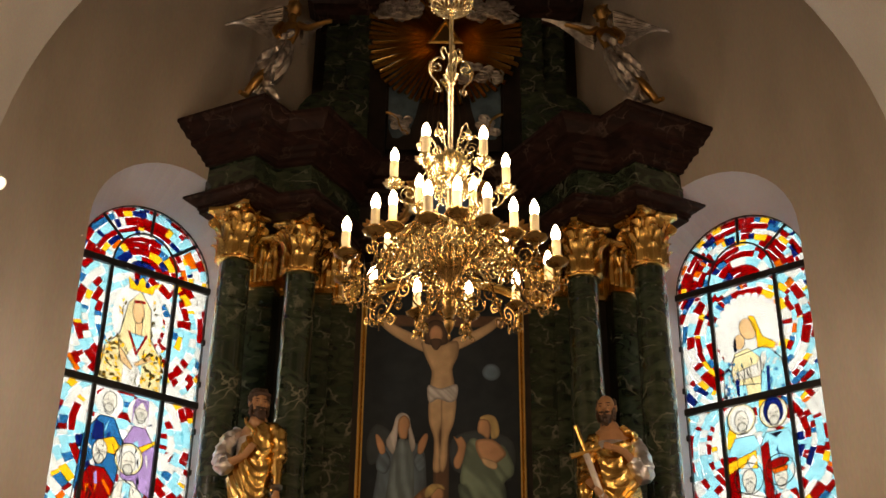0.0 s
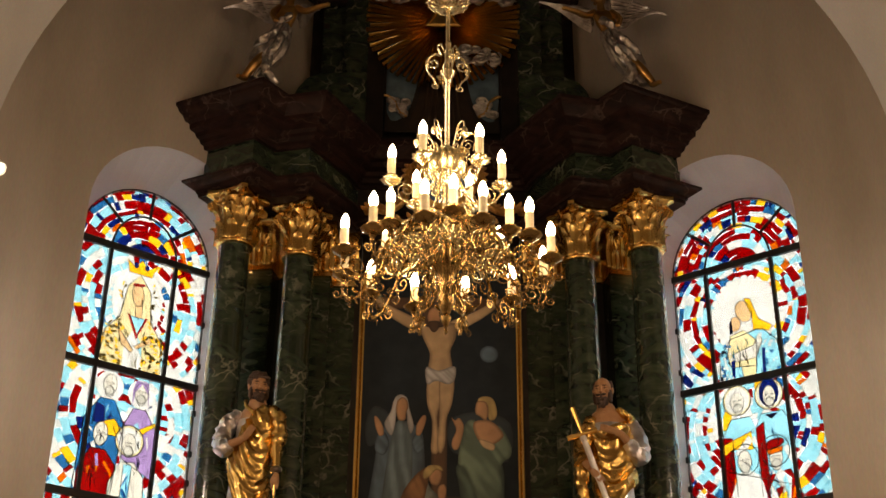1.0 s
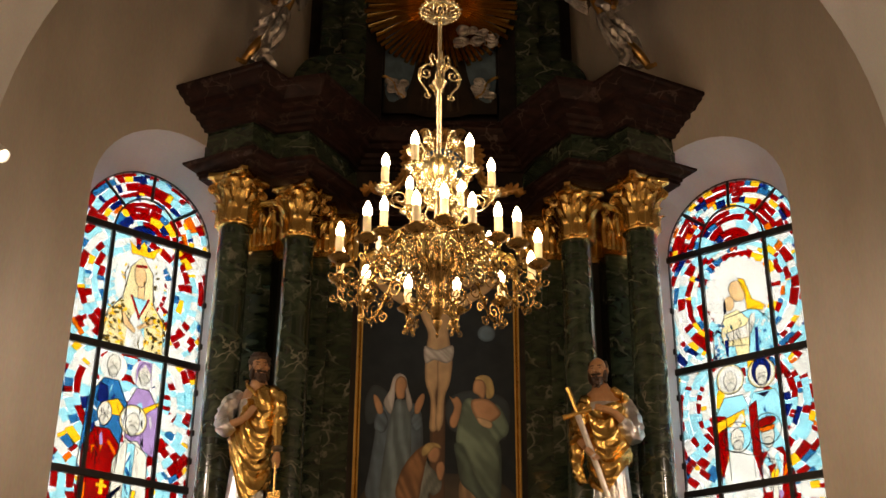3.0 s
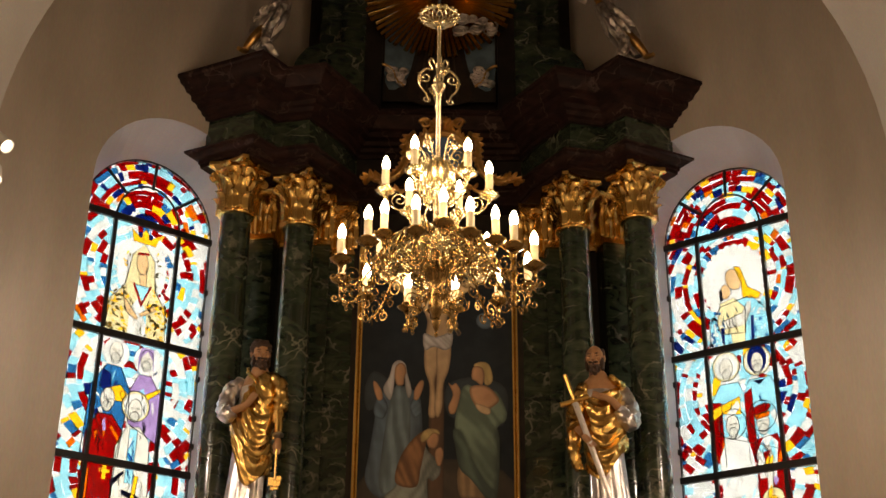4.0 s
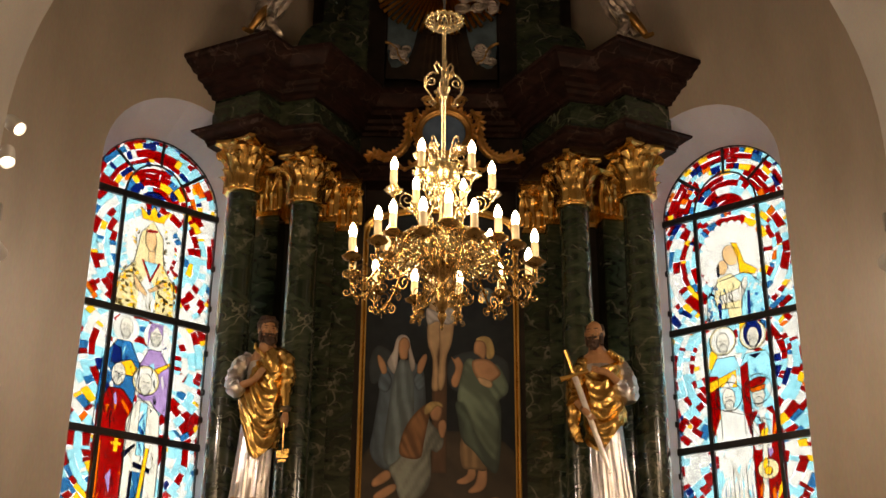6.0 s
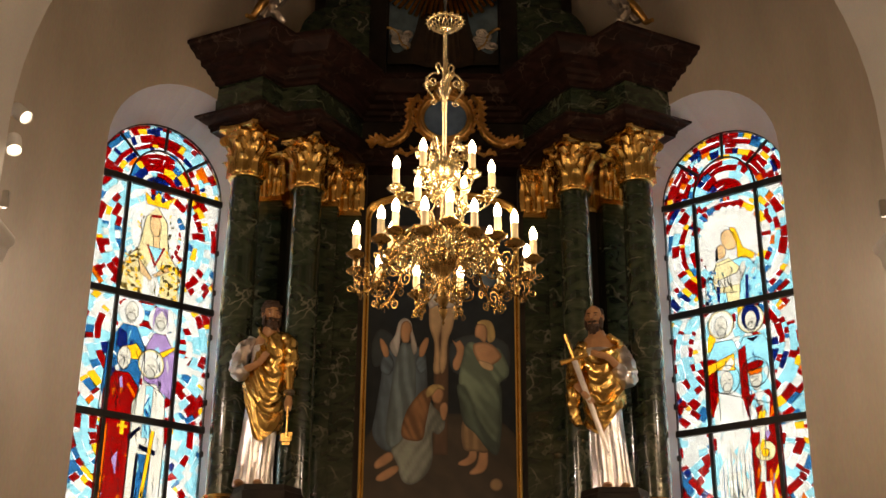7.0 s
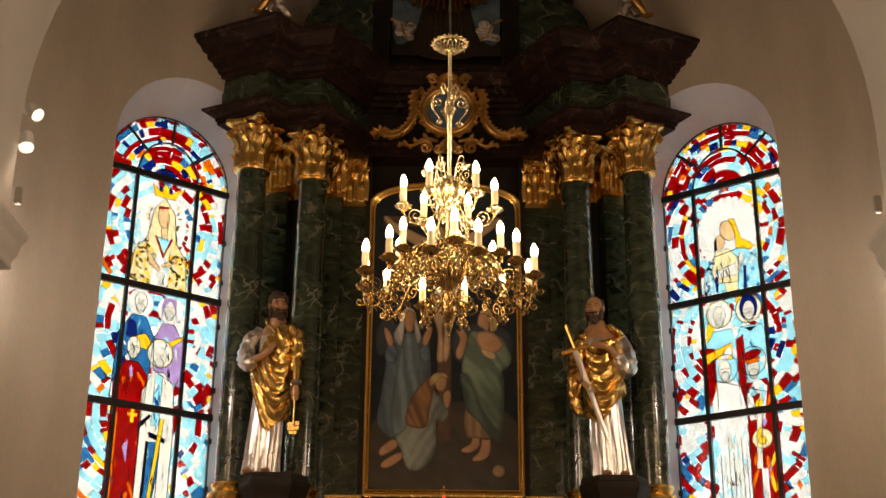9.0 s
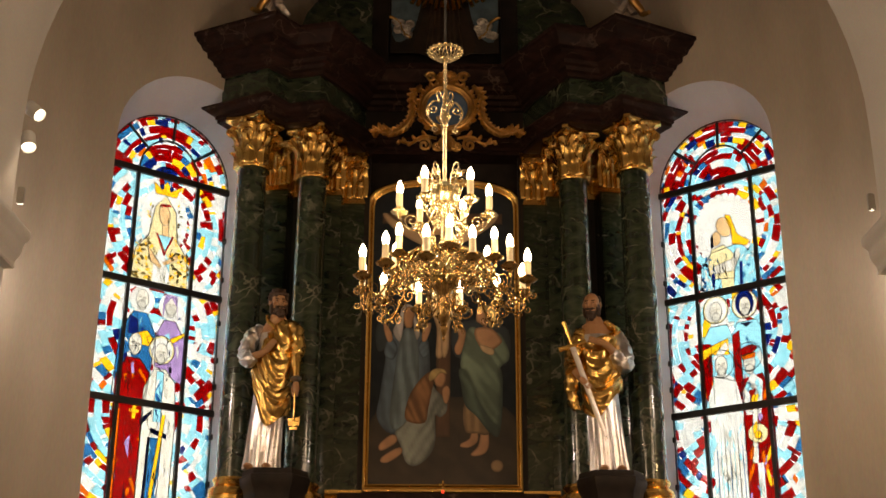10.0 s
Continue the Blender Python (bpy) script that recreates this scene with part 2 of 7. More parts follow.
def ellipsoid(bm, c, r, seg=14, rows=9, mi=0, bumpy=0.0, m=None):
    loops = []
    for j in range(rows):
        t = math.pi * (j + 0.02) / (rows - 1 + 0.04)
        lp = []
        for i in range(seg):
            a = 2 * math.pi * i / seg
            v = Vector((math.sin(t) * math.cos(a), math.sin(t) * math.sin(a), -math.cos(t)))
            k = 1 + bumpy * noise.noise(v * 3 + Vector(c) * 7)
            q = Vector((v.x * r[0] * k, v.y * r[1] * k, v.z * r[2] * k))
            lp.append((m @ q if m is not None else q) + Vector(c))
        loops.append(lp)
    rings(bm, loops, mi=mi)


def prism(bm, outline, y0, y1, mi=0):
    """An outline of (x, z) pulled from y0 to y1."""
    a = [bm.verts.new((x, y0, z)) for x, z in outline]
    b = [bm.verts.new((x, y1, z)) for x, z in outline]
    n = len(a)
    for f in [a, b[::-1]] + [(a[i], b[i], b[(i + 1) % n], a[(i + 1) % n]) for i in range(n)]:
        bm.faces.new(f).material_index = mi


def smooth_line(points, steps=6):
    """A Catmull-Rom line through a few points."""
    p = [Vector(q) for q in points]
    p = [2 * p[0] - p[1]] + p + [2 * p[-1] - p[-2]]
    out = []
    for i in range(1, len(p) - 2):
        for k in range(steps):
            t = k / steps
            out.append(0.5 * (2 * p[i] + (p[i + 1] - p[i - 1]) * t + (2 * p[i - 1] - 5 * p[i] + 4 * p[i + 1] - p[i + 2]) * t * t
                              + (3 * p[i] - p[i - 1] - 3 * p[i + 1] + p[i + 2]) * t ** 3))
    return out + [p[-2]]


def oval(cx, cz, rx, rz, n=16, lean=0.0):
    c, s = math.cos(lean), math.sin(lean)
    return [(cx + rx * math.cos(a) * c - rz * math.sin(a) * s, cz + rx * math.cos(a) * s + rz * math.sin(a) * c) for a in (2 * math.pi * i / n for i in range(n))]


def offset_path(path, out):
    """Shifts an open line in plan to its right-hand side with mitred corners."""
    res = []
    for i, p in enumerate(path):
        dirs = []
        if i > 0:
            dirs.append((Vector(p) - Vector(path[i - 1])).normalized())
        if i < len(path) - 1:
            dirs.append((Vector(path[i + 1]) - Vector(p)).normalized())
        ns = [Vector((d.y, -d.x)) for d in dirs]
        n = sum(ns, Vector((0, 0))).normalized()
        res.append(Vector(p) + n * out / max(0.4, n.dot(ns[0])))
    return res


def moulding(bm, path, profile, mi=0):
    """Sweeps rows of (out, z) along a line in plan."""
    rows = [[Vector((q.x, q.y, z)) for q in offset_path(path, out)] for out, z in profile]
    rings(bm, rows, closed=False, caps=False, mi=mi)


# ---- setting ----
APSE_HALF = [(-4.78, -2.96), (-4.76, -2.3), (-4.60, -1.55), (-4.32, -0.98), (-3.95, -0.565), (-3.22, 0.01), (-2.72, 0.40), (-2.58, 0.62), (-2.50, 1.2), (-2.1, 1.85), (-0.9, 2.08), (0.0, 2.1)]
SHELL_HALF = [(-5.75, -2.96), (-5.7, -2.2), (-5.45, -1.3), (-5.0, -0.55), (-4.4, -0.05), (-3.6, 0.85), (-2.9, 1.5), (-2.2, 2.4), (-0.9, 2.9), (0.0, 3.0)]


def apse_line(half, steps=5):
    whole = half + [(-x, y) for x, y in half[-2::-1]]
    return smooth_line([(x, y, 0) for x, y in whole], steps)


def window_outline(half, spring, base, n=20):
    return [(-half, base), (half, base)] + [(half * math.cos(math.pi * i / n), spring + half * math.sin(math.pi * i / n)) for i in range(n + 1)]


def build_apse():
    bm = bmesh.new()
    inner, outer = apse_line(APSE_HALF), apse_line(SHELL_HALF)
    loops = [[Vector((p.x, p.y, z)) for p in inner] + [Vector((p.x, p.y, z)) for p in outer[::-1]] for z in (0, 3, 6, 9, 12, 14.4)]
    rings(bm, loops)
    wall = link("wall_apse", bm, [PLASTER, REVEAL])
    tagged(wall, "curved plastered apse wall with warm beige paint", "wall", kind="structure")
    for side, m in WINDOWS.items():
        cb = bmesh.new()
        front, back = window_outline(1.06, 8.55, 3.0), window_outline(0.87, 8.45, 3.2)
        grow = window_outline(1.15, 8.6, 2.9)
        loops = [[Vector((u, y, z)) for u, z in o] for o, y in ((grow, -1.06), (front, -0.73), (back, -0.02), (back, 0.9))]
        rings(cb, loops, mi=0)
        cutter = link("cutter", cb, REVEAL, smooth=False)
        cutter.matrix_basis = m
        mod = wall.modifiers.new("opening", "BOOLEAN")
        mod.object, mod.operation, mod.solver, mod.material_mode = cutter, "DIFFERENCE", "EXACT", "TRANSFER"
    bpy.context.view_layer.update()
    dg = bpy.context.evaluated_depsgraph_get()
    me = bpy.data.meshes.new_from_object(wall.evaluated_get(dg))
    wall.modifiers.clear()
    wall.data = me
    for ob in [o for o in bpy.data.objects if o.name.startswith("cutter")]:
        bpy.data.objects.remove(ob)
    # half dome over the apse
    bm = bmesh.new()
    loops = []
    for k in range(13):
        e = math.pi / 2 * k / 12.5
        loops.append([Vector((p.x * math.cos(e), -2.95 + (p.y + 2.95) * math.cos(e), 14.4 + 4.4 * math.sin(e))) for p in apse_line(APSE_HALF)])
    rings(bm, loops, closed=False, caps=False)
    dome = link("ceiling_apse", bm, PLASTER)
    mod = dome.modifiers.new("thickness", "SOLIDIFY")
    mod.thickness, mod.offset = 0.3, 0
    tagged(dome, "plastered half dome over the apse", "ceiling", kind="structure")


def build_arch():
    bm = bmesh.new()
    half, spring, n = 4.37, 7.52, 40
    inner = [(-half, 0.0)] + [(-half * math.cos(math.pi * i / n), spring + half * math.sin(math.pi * i / n)) for i in range(n + 1)] + [(half, 0.0)]
    outer = []
    for x, z in inner:
        if z <= spring:
            outer.append((7.0 if x > 0 else -7.0, z))
        else:
            k = min(7.0 / max(1e-6, abs(x)), 11.4 / (z - spring + 1e-6))
            outer.append((x * k, spring + (z - spring) * k))
    for y0, y1 in ((-4.3, -2.96),):
        loops = [[Vector((x, y, z)) for x, z in o] for o, y in ((inner, y1), (inner, y0), (outer, y0), (outer, y1), (inner, y1))]
        rings(bm, loops, closed=False, caps=False)
    bmesh.ops.remove_doubles(bm, verts=bm.verts, dist=0.0005)
    tagged(link("wall_arch", bm, ARCH), "limewashed chancel arch with pale smooth soffit", "wall", kind="structure")
    # moulded imposts
    for side in (-1, 1):
        bm = bmesh.new()
        path = [(-5.0, -4.36), (-4.285, -4.36), (-4.285, -2.97)]
        if side > 0:
            path = [(-x, y) for x, y in path][::-1]
        prof = [(-0.25, 6.47), (0.03, 6.47), (0.05, 6.45), (0.17, 6.44), (0.21, 6.40), (0.22, 6.34), (0.20, 6.28), (0.14, 6.24), (0.12, 6.18), (0.11, 6.1),
                (0.07, 6.04), (0.03, 5.99), (0.02, 5.93), (0.035, 5.90), (0.02, 5.87), (-0.25, 5.87)]
        moulding(bm, path, [(o * 0.68, 6.25 + (z - 6.34) * 0.72) for o, z in prof])
        bmesh.ops.holes_fill(bm, edges=[e for e in bm.edges if e.is_boundary and all(abs(v.co.y + 2.97) < 0.002 for v in e.verts)], sides=0)
        tagged(link("trim_impost", bm, ARCH), "pale moulded plaster impost under the chancel arch", "trim", kind="structure")


def build_nave():
    bm = bmesh.new()
    box(bm, -7.2, 7.2, -21, 2.9, -0.3, 0)
    tagged(link("floor", bm, FLOOR_STONE), "worn stone church floor", "floor", kind="structure")
    bm = bmesh.new()
    box(bm, -7.2, 7.2, -21, -2.9, 18.9, 19.2)
    tagged(link("ceiling_nave", bm, ARCH), "pale plain nave ceiling", "ceiling", kind="structure")
    bm = bmesh.new()
    box(bm, -7.2, 7.2, -21.2, -20.8, 0, 18.9)
    tagged(link("wall_west", bm, PLASTER), "plain plastered west wall of the nave", "wall", kind="structure")
    # side walls out of view; their window openings are assumed, to hold the fill
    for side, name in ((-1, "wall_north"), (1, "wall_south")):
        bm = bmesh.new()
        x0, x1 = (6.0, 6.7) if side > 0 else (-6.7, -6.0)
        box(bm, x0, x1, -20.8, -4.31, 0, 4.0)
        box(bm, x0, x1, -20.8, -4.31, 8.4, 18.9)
        edges = [-20.8] + [v for y in sorted(NAVE_FILL_Y) for v in (y - 0.8, y + 0.8)] + [-4.31]
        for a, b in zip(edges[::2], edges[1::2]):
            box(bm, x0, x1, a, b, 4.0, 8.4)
        tagged(link(name, bm, PLASTER), "plastered nave side wall, out of view, with openings added for the fill lights", "wall", kind="structure")


# ---- stained glass windows ----
from mathutils.geometry import delaunay_2d_cdt, tessellate_polygon

HALF, SPRING = 0.87, 8.45
BARS = (8.45, 6.93, 5.40, 3.87)
MULLION = 0.43


def clip(poly, a, b, c):
    """Keeps the part of a polygon where a*x + b*z <= c."""
    out = []
    for (x0, z0), (x1, z1) in zip(poly, poly[1:] + poly[:1]):
        d0, d1 = a * x0 + b * z0 - c, a * x1 + b * z1 - c
        if d0 <= 0:
            out.append((x0, z0))
        if d0 * d1 < 0:
            t = d0 / (d0 - d1)
            out.append((x0 + (x1 - x0) * t, z0 + (z1 - z0) * t))
    return out


def clip_window(poly, z0, z1):
    for a, b, c in ((1, 0, HALF), (-1, 0, HALF), (0, 1, z1), (0, -1, -z0)):
        poly = clip(poly, a, b, c) if len(poly) > 2 else poly
    if z1 > SPRING:
        for i in range(1, 16):
            t = math.pi * i / 16
            if len(poly) > 2:
                poly = clip(poly, math.cos(t), math.sin(t), HALF + SPRING * math.sin(t))
    return poly


def area(poly):
    return abs(sum(x0 * z1 - x1 * z0 for (x0, z0), (x1, z1) in zip(poly, poly[1:] + poly[:1]))) / 2


PALETTE = ["white"] * 32 + ["pale"] * 36 + ["red"] * 22 + ["sky"] * 5 + ["blue"] * 4 + ["yellow"] * 7 + ["orange"] * 1
ARCH_PALETTE = ["white"] * 14 + ["pale"] * 20 + ["red"] * 36 + ["sky"] * 10 + ["blue"] * 9 + ["yellow"] * 9 + ["orange"] * 4


def mosaic(rng, z0, z1, cx, cz, r0, r1, palette, keep):
    """Ring upon ring of crooked pieces round a middle, cut to the panel."""
    r = r0
    while r < r1:
        dr = rng.uniform(0.062, 0.115)
        a, end = rng.uniform(0, 0.5), 0
        stop = a + 2 * math.pi
        while a < stop - 0.02:
            da = min(stop - a, rng.choice((0.05, 0.08, 0.12, 0.19)) / (r + 0.5 * dr) * rng.uniform(0.8, 1.2))
            colour = rng.choice(palette)
            if colour == "red" and palette is ARCH_PALETTE:
                da = min(stop - a, da * 1.9)
            j = [rng.uniform(-0.022, 0.022) for _ in range(4)]
            n = max(1, int(da / 0.25))
            poly = [(cx + (r + j[0] * k / n) * math.cos(a + da * k / n), cz + (r + j[0] * k / n) * math.sin(a + da * k / n)) for k in range(n + 1)]
            poly += [(cx + (r + dr + j[1] * k / n) * math.cos(a + da * k / n + j[2]), cz + (r + dr + j[1] * k / n) * math.sin(a + da * k / n + j[2])) for k in range(n, -1, -1)]
            a += da
            mx, mz = sum(p[0] for p in poly) / len(poly), sum(p[1] for p in poly) / len(poly)
            poly = clip_window(poly, z0 + 0.02, z1 - 0.02)
            if len(poly) > 2 and area(poly) > 0.0006 and keep(mx, mz):
                yield poly, colour
        r += dr


def convex_parts(poly):
    n = len(poly)
    turns = [(poly[(i + 1) % n][0] - poly[i][0]) * (poly[(i + 2) % n][1] - poly[(i + 1) % n][1]) - (poly[(i + 1) % n][1] - poly[i][1]) * (poly[(i + 2) % n][0] - poly[(i + 1) % n][0]) for i in range(n)]
    if all(t >= -1e-9 for t in turns) or all(t <= 1e-9 for t in turns):
        return [list(poly)]
    tris = tessellate_polygon([[Vector((x, z, 0)) for x, z in poly]])
    return [[tuple(poly[i]) for i in t] for t in tris]


def without(pieces, hole):
    """Cuts a convex hole out of convex pieces."""
    if sum(x0 * z1 - x1 * z0 for (x0, z0), (x1, z1) in zip(hole, hole[1:] + hole[:1])) < 0:
        hole = hole[::-1]
    hx, hz = [p[0] for p in hole], [p[1] for p in hole]
    out = []
    for piece in pieces:
        px, pz = [p[0] for p in piece], [p[1] for p in piece]
        if max(px) <= min(hx) or min(px) >= max(hx) or max(pz) <= min(hz) or min(pz) >= max(hz):
            out.append(piece)
            continue
        rest, kept = piece, []
        for (x0, z0), (x1, z1) in zip(hole, hole[1:] + hole[:1]):
            a, b = z1 - z0, x0 - x1
            c = a * x0 + b * z0
            off = clip(rest, -a, -b, -c)
            if len(off) > 2 and area(off) > 1e-6:
                kept.append(off)
            rest = clip(rest, a, b, c)
            if len(rest) < 3 or area(rest) < 1e-6:
                rest = []
                break
        out += kept if rest else [piece]
    return out


def panes(polys, colour, y, parent, thick=0.006):
    bm = bmesh.new()
    for poly in polys:
        prism(bm, poly, y, y - thick)
    return part("glass_piece", bm, GLASSES[colour], parent, smooth=False)


def figure_left():
    """Crowned figure in a rayed glory over four haloed figures, as plain areas of glass."""
    out = []
    for i in range(30):
        a = 2 * math.pi * i / 30
        tip = 0.60 if i % 2 else 0.52
        out.append(("white", [(0.26 * math.cos(a - 0.1), 7.86 + 0.3 * math.sin(a - 0.1)), (tip * 0.78 * math.cos(a), 7.86 + tip * math.sin(a)), (0.26 * math.cos(a + 0.1), 7.86 + 0.3 * math.sin(a + 0.1))]))
    out += [("white", oval(0.0, 7.86, 0.33, 0.46, 24)), ("cream", [(-0.40, 6.96), (0.40, 6.96), (0.36, 7.4), (0.2, 7.62), (0.16, 8.0), (0.0, 8.2), (-0.14, 8.02), (-0.2, 7.6), (-0.36, 7.4)]),
            ("white", [(-0.10, 6.96), (0.16, 6.96), (0.12, 7.3), (0, 7.5), (-0.1, 7.3)]), ("flesh", oval(0.0, 7.93, 0.078, 0.15, 14, 0.15)), ("flesh", [(-0.02, 7.78), (0.07, 7.82), (0.08, 7.62), (0.0, 7.62)]),
            ("pale", [(-0.07, 7.64), (0.12, 7.64), (0.06, 7.42)]), ("red", [(-0.1, 7.66), (-0.07, 7.66), (0.04, 7.42), (0.13, 7.66), (0.16, 7.66), (0.04, 7.36)]),
            ("red", [(-0.08, 8.03), (0.08, 8.06), (0.07, 8.09), (-0.07, 8.07)]),
            ("yellow", [(-0.15, 8.2), (0.15, 8.2), (0.19, 8.36), (0.08, 8.28), (0.0, 8.40), (-0.08, 8.28), (-0.19, 8.36)]), ("blue", oval(-0.07, 8.31, 0.03, 0.04, 8)), ("blue", oval(0.07, 8.31, 0.03, 0.04, 8)),
            ("flesh", [(-0.2, 7.46), (-0.14, 7.4), (0.02, 7.22), (0.0, 7.18), (-0.14, 7.26)]), ("flesh", [(0.22, 7.42), (0.24, 7.36), (0.06, 7.24), (0.02, 7.27)])]
    rng = random.Random(5)
    for i in range(96):
        x, z = rng.choice((-1, 1)) * rng.uniform(0.13, 0.40), rng.uniform(6.98, 7.52)
        out.append((rng.choice(("yellow", "olive", "yellow", "olive")), oval(x, z, rng.uniform(0.010, 0.020), rng.uniform(0.022, 0.042), 6, rng.uniform(0, 3))))
    for i in range(18):
        x, z = rng.choice((-1, 1)) * rng.uniform(0.17, 0.24), rng.uniform(7.55, 8.15)
        out.append((rng.choice(("mist", "yellow", "olive")), oval(x, z, 0.012, 0.03, 6, rng.uniform(0, 3))))
    for x, z in ((-0.2, 6.72), (0.2, 6.70), (-0.24, 6.16), (0.12, 6.12)):
        out.append(("white", oval(x, z, 0.17, 0.18, 20)))
    out += [("sky", [(-0.50, 5.42), (-0.04, 5.42), (0.02, 6.3), (-0.12, 6.56), (-0.30, 6.56), (-0.46, 6.3)]), ("blue", [(-0.34, 6.5), (-0.24, 6.46), (-0.2, 6.2), (-0.36, 6.28)]),
            ("violet", [(0.04, 5.9), (0.46, 5.7), (0.42, 6.3), (0.28, 6.52), (0.12, 6.52), (0.02, 6.3)]), ("navy", [(0.02, 6.3), (0.06, 6.3), (0.14, 6.0), (0.1, 5.95)]),
            ("bone", oval(-0.2, 6.74, 0.085, 0.125, 14)), ("bone", oval(0.2, 6.72, 0.085, 0.125, 14)), ("violet", [(0.09, 6.75), (0.12, 6.86), (0.28, 6.86), (0.31, 6.5), (0.28, 6.72), (0.2, 6.83), (0.12, 6.72), (0.1, 6.5)]),
            ("yellow", [(-0.3, 6.26), (-0.1, 6.34), (0.0, 6.24), (-0.06, 6.14), (-0.28, 6.14)]), ("yellow", [(0.22, 6.28), (0.42, 6.4), (0.42, 6.36), (0.26, 6.22)]),
            ("red", [(-0.46, 3.4), (-0.08, 3.4), (-0.06, 5.5), (-0.02, 5.8), (-0.16, 5.96), (-0.34, 5.96), (-0.46, 5.72)]), ("cream", oval(0.12, 6.12, 0.175, 0.185, 20)), ("white", oval(0.12, 6.12, 0.15, 0.16, 20)),
            ("bone", oval(-0.24, 6.14, 0.088, 0.14, 14)), ("bone", oval(0.12, 6.08, 0.088, 0.13, 14)),
            ("bone", [(-0.06, 3.4), (0.36, 3.4), (0.38, 5.2), (0.34, 5.72), (0.2, 5.88), (0.04, 5.86), (-0.08, 5.6)]), ("sky", [(0.04, 3.4), (0.2, 3.4), (0.22, 5.0), (0.06, 5.0)]), ("pale", [(0.08, 5.2), (0.18, 5.2), (0.18, 5.84), (0.08, 5.84)]),
            ("navy", [(0.06, 5.06), (0.28, 5.0), (0.28, 5.06), (0.06, 5.12)]), ("navy", [(0.0, 3.6), (0.03, 3.6), (0.06, 5.0), (0.03, 5.0)]), ("navy", [(-0.1, 5.2), (0.06, 5.34), (0.06, 5.30), (-0.08, 5.12)]),
            ("yellow", [(0.02, 3.5), (0.07, 3.5), (0.25, 5.3), (0.2, 5.3)]), ("yellow", [(-0.20, 5.2), (-0.15, 5.2), (-0.15, 5.38), (-0.20, 5.38)]), ("yellow", [(-0.24, 5.28), (-0.11, 5.28), (-0.11, 5.32), (-0.24, 5.32)]),
            ("orange", [(-0.42, 3.5), (-0.36, 3.5), (-0.36, 5.3), (-0.41, 5.3)]), ("blue", [(-0.24, 3.5), (-0.14, 3.5), (-0.22, 4.4)]), ("violet", [(-0.27, 4.9), (-0.2, 5.0), (-0.2, 4.7)]),
            ("white", [(0.34, 4.66), (0.62, 4.78), (0.52, 4.66), (0.64, 4.58), (0.38, 4.5)]), ("white", [(0.42, 6.2), (0.68, 6.34), (0.6, 6.2), (0.7, 6.1), (0.5, 6.06)])]
    for x, z in ((-0.2, 6.74), (0.2, 6.72), (-0.24, 6.14), (0.12, 6.08)):
        out += drawn_face(x, z)
    return out


def drawn_face(x, z):
    """The plain grey drawing of a bearded face: beard, brow line and nose line."""
    return [("mist", oval(x, z - 0.085, 0.058, 0.068, 12)),
            ("grey", [(x - 0.055, z + 0.02), (x - 0.015, z + 0.028), (x - 0.015, z + 0.018), (x - 0.055, z + 0.01)]), ("grey", [(x + 0.055, z + 0.02), (x + 0.015, z + 0.028), (x + 0.015, z + 0.018), (x + 0.055, z + 0.01)]),
            ("mist", [(x - 0.008, z + 0.01), (x + 0.008, z + 0.01), (x + 0.014, z - 0.035), (x - 0.014, z - 0.035)])]


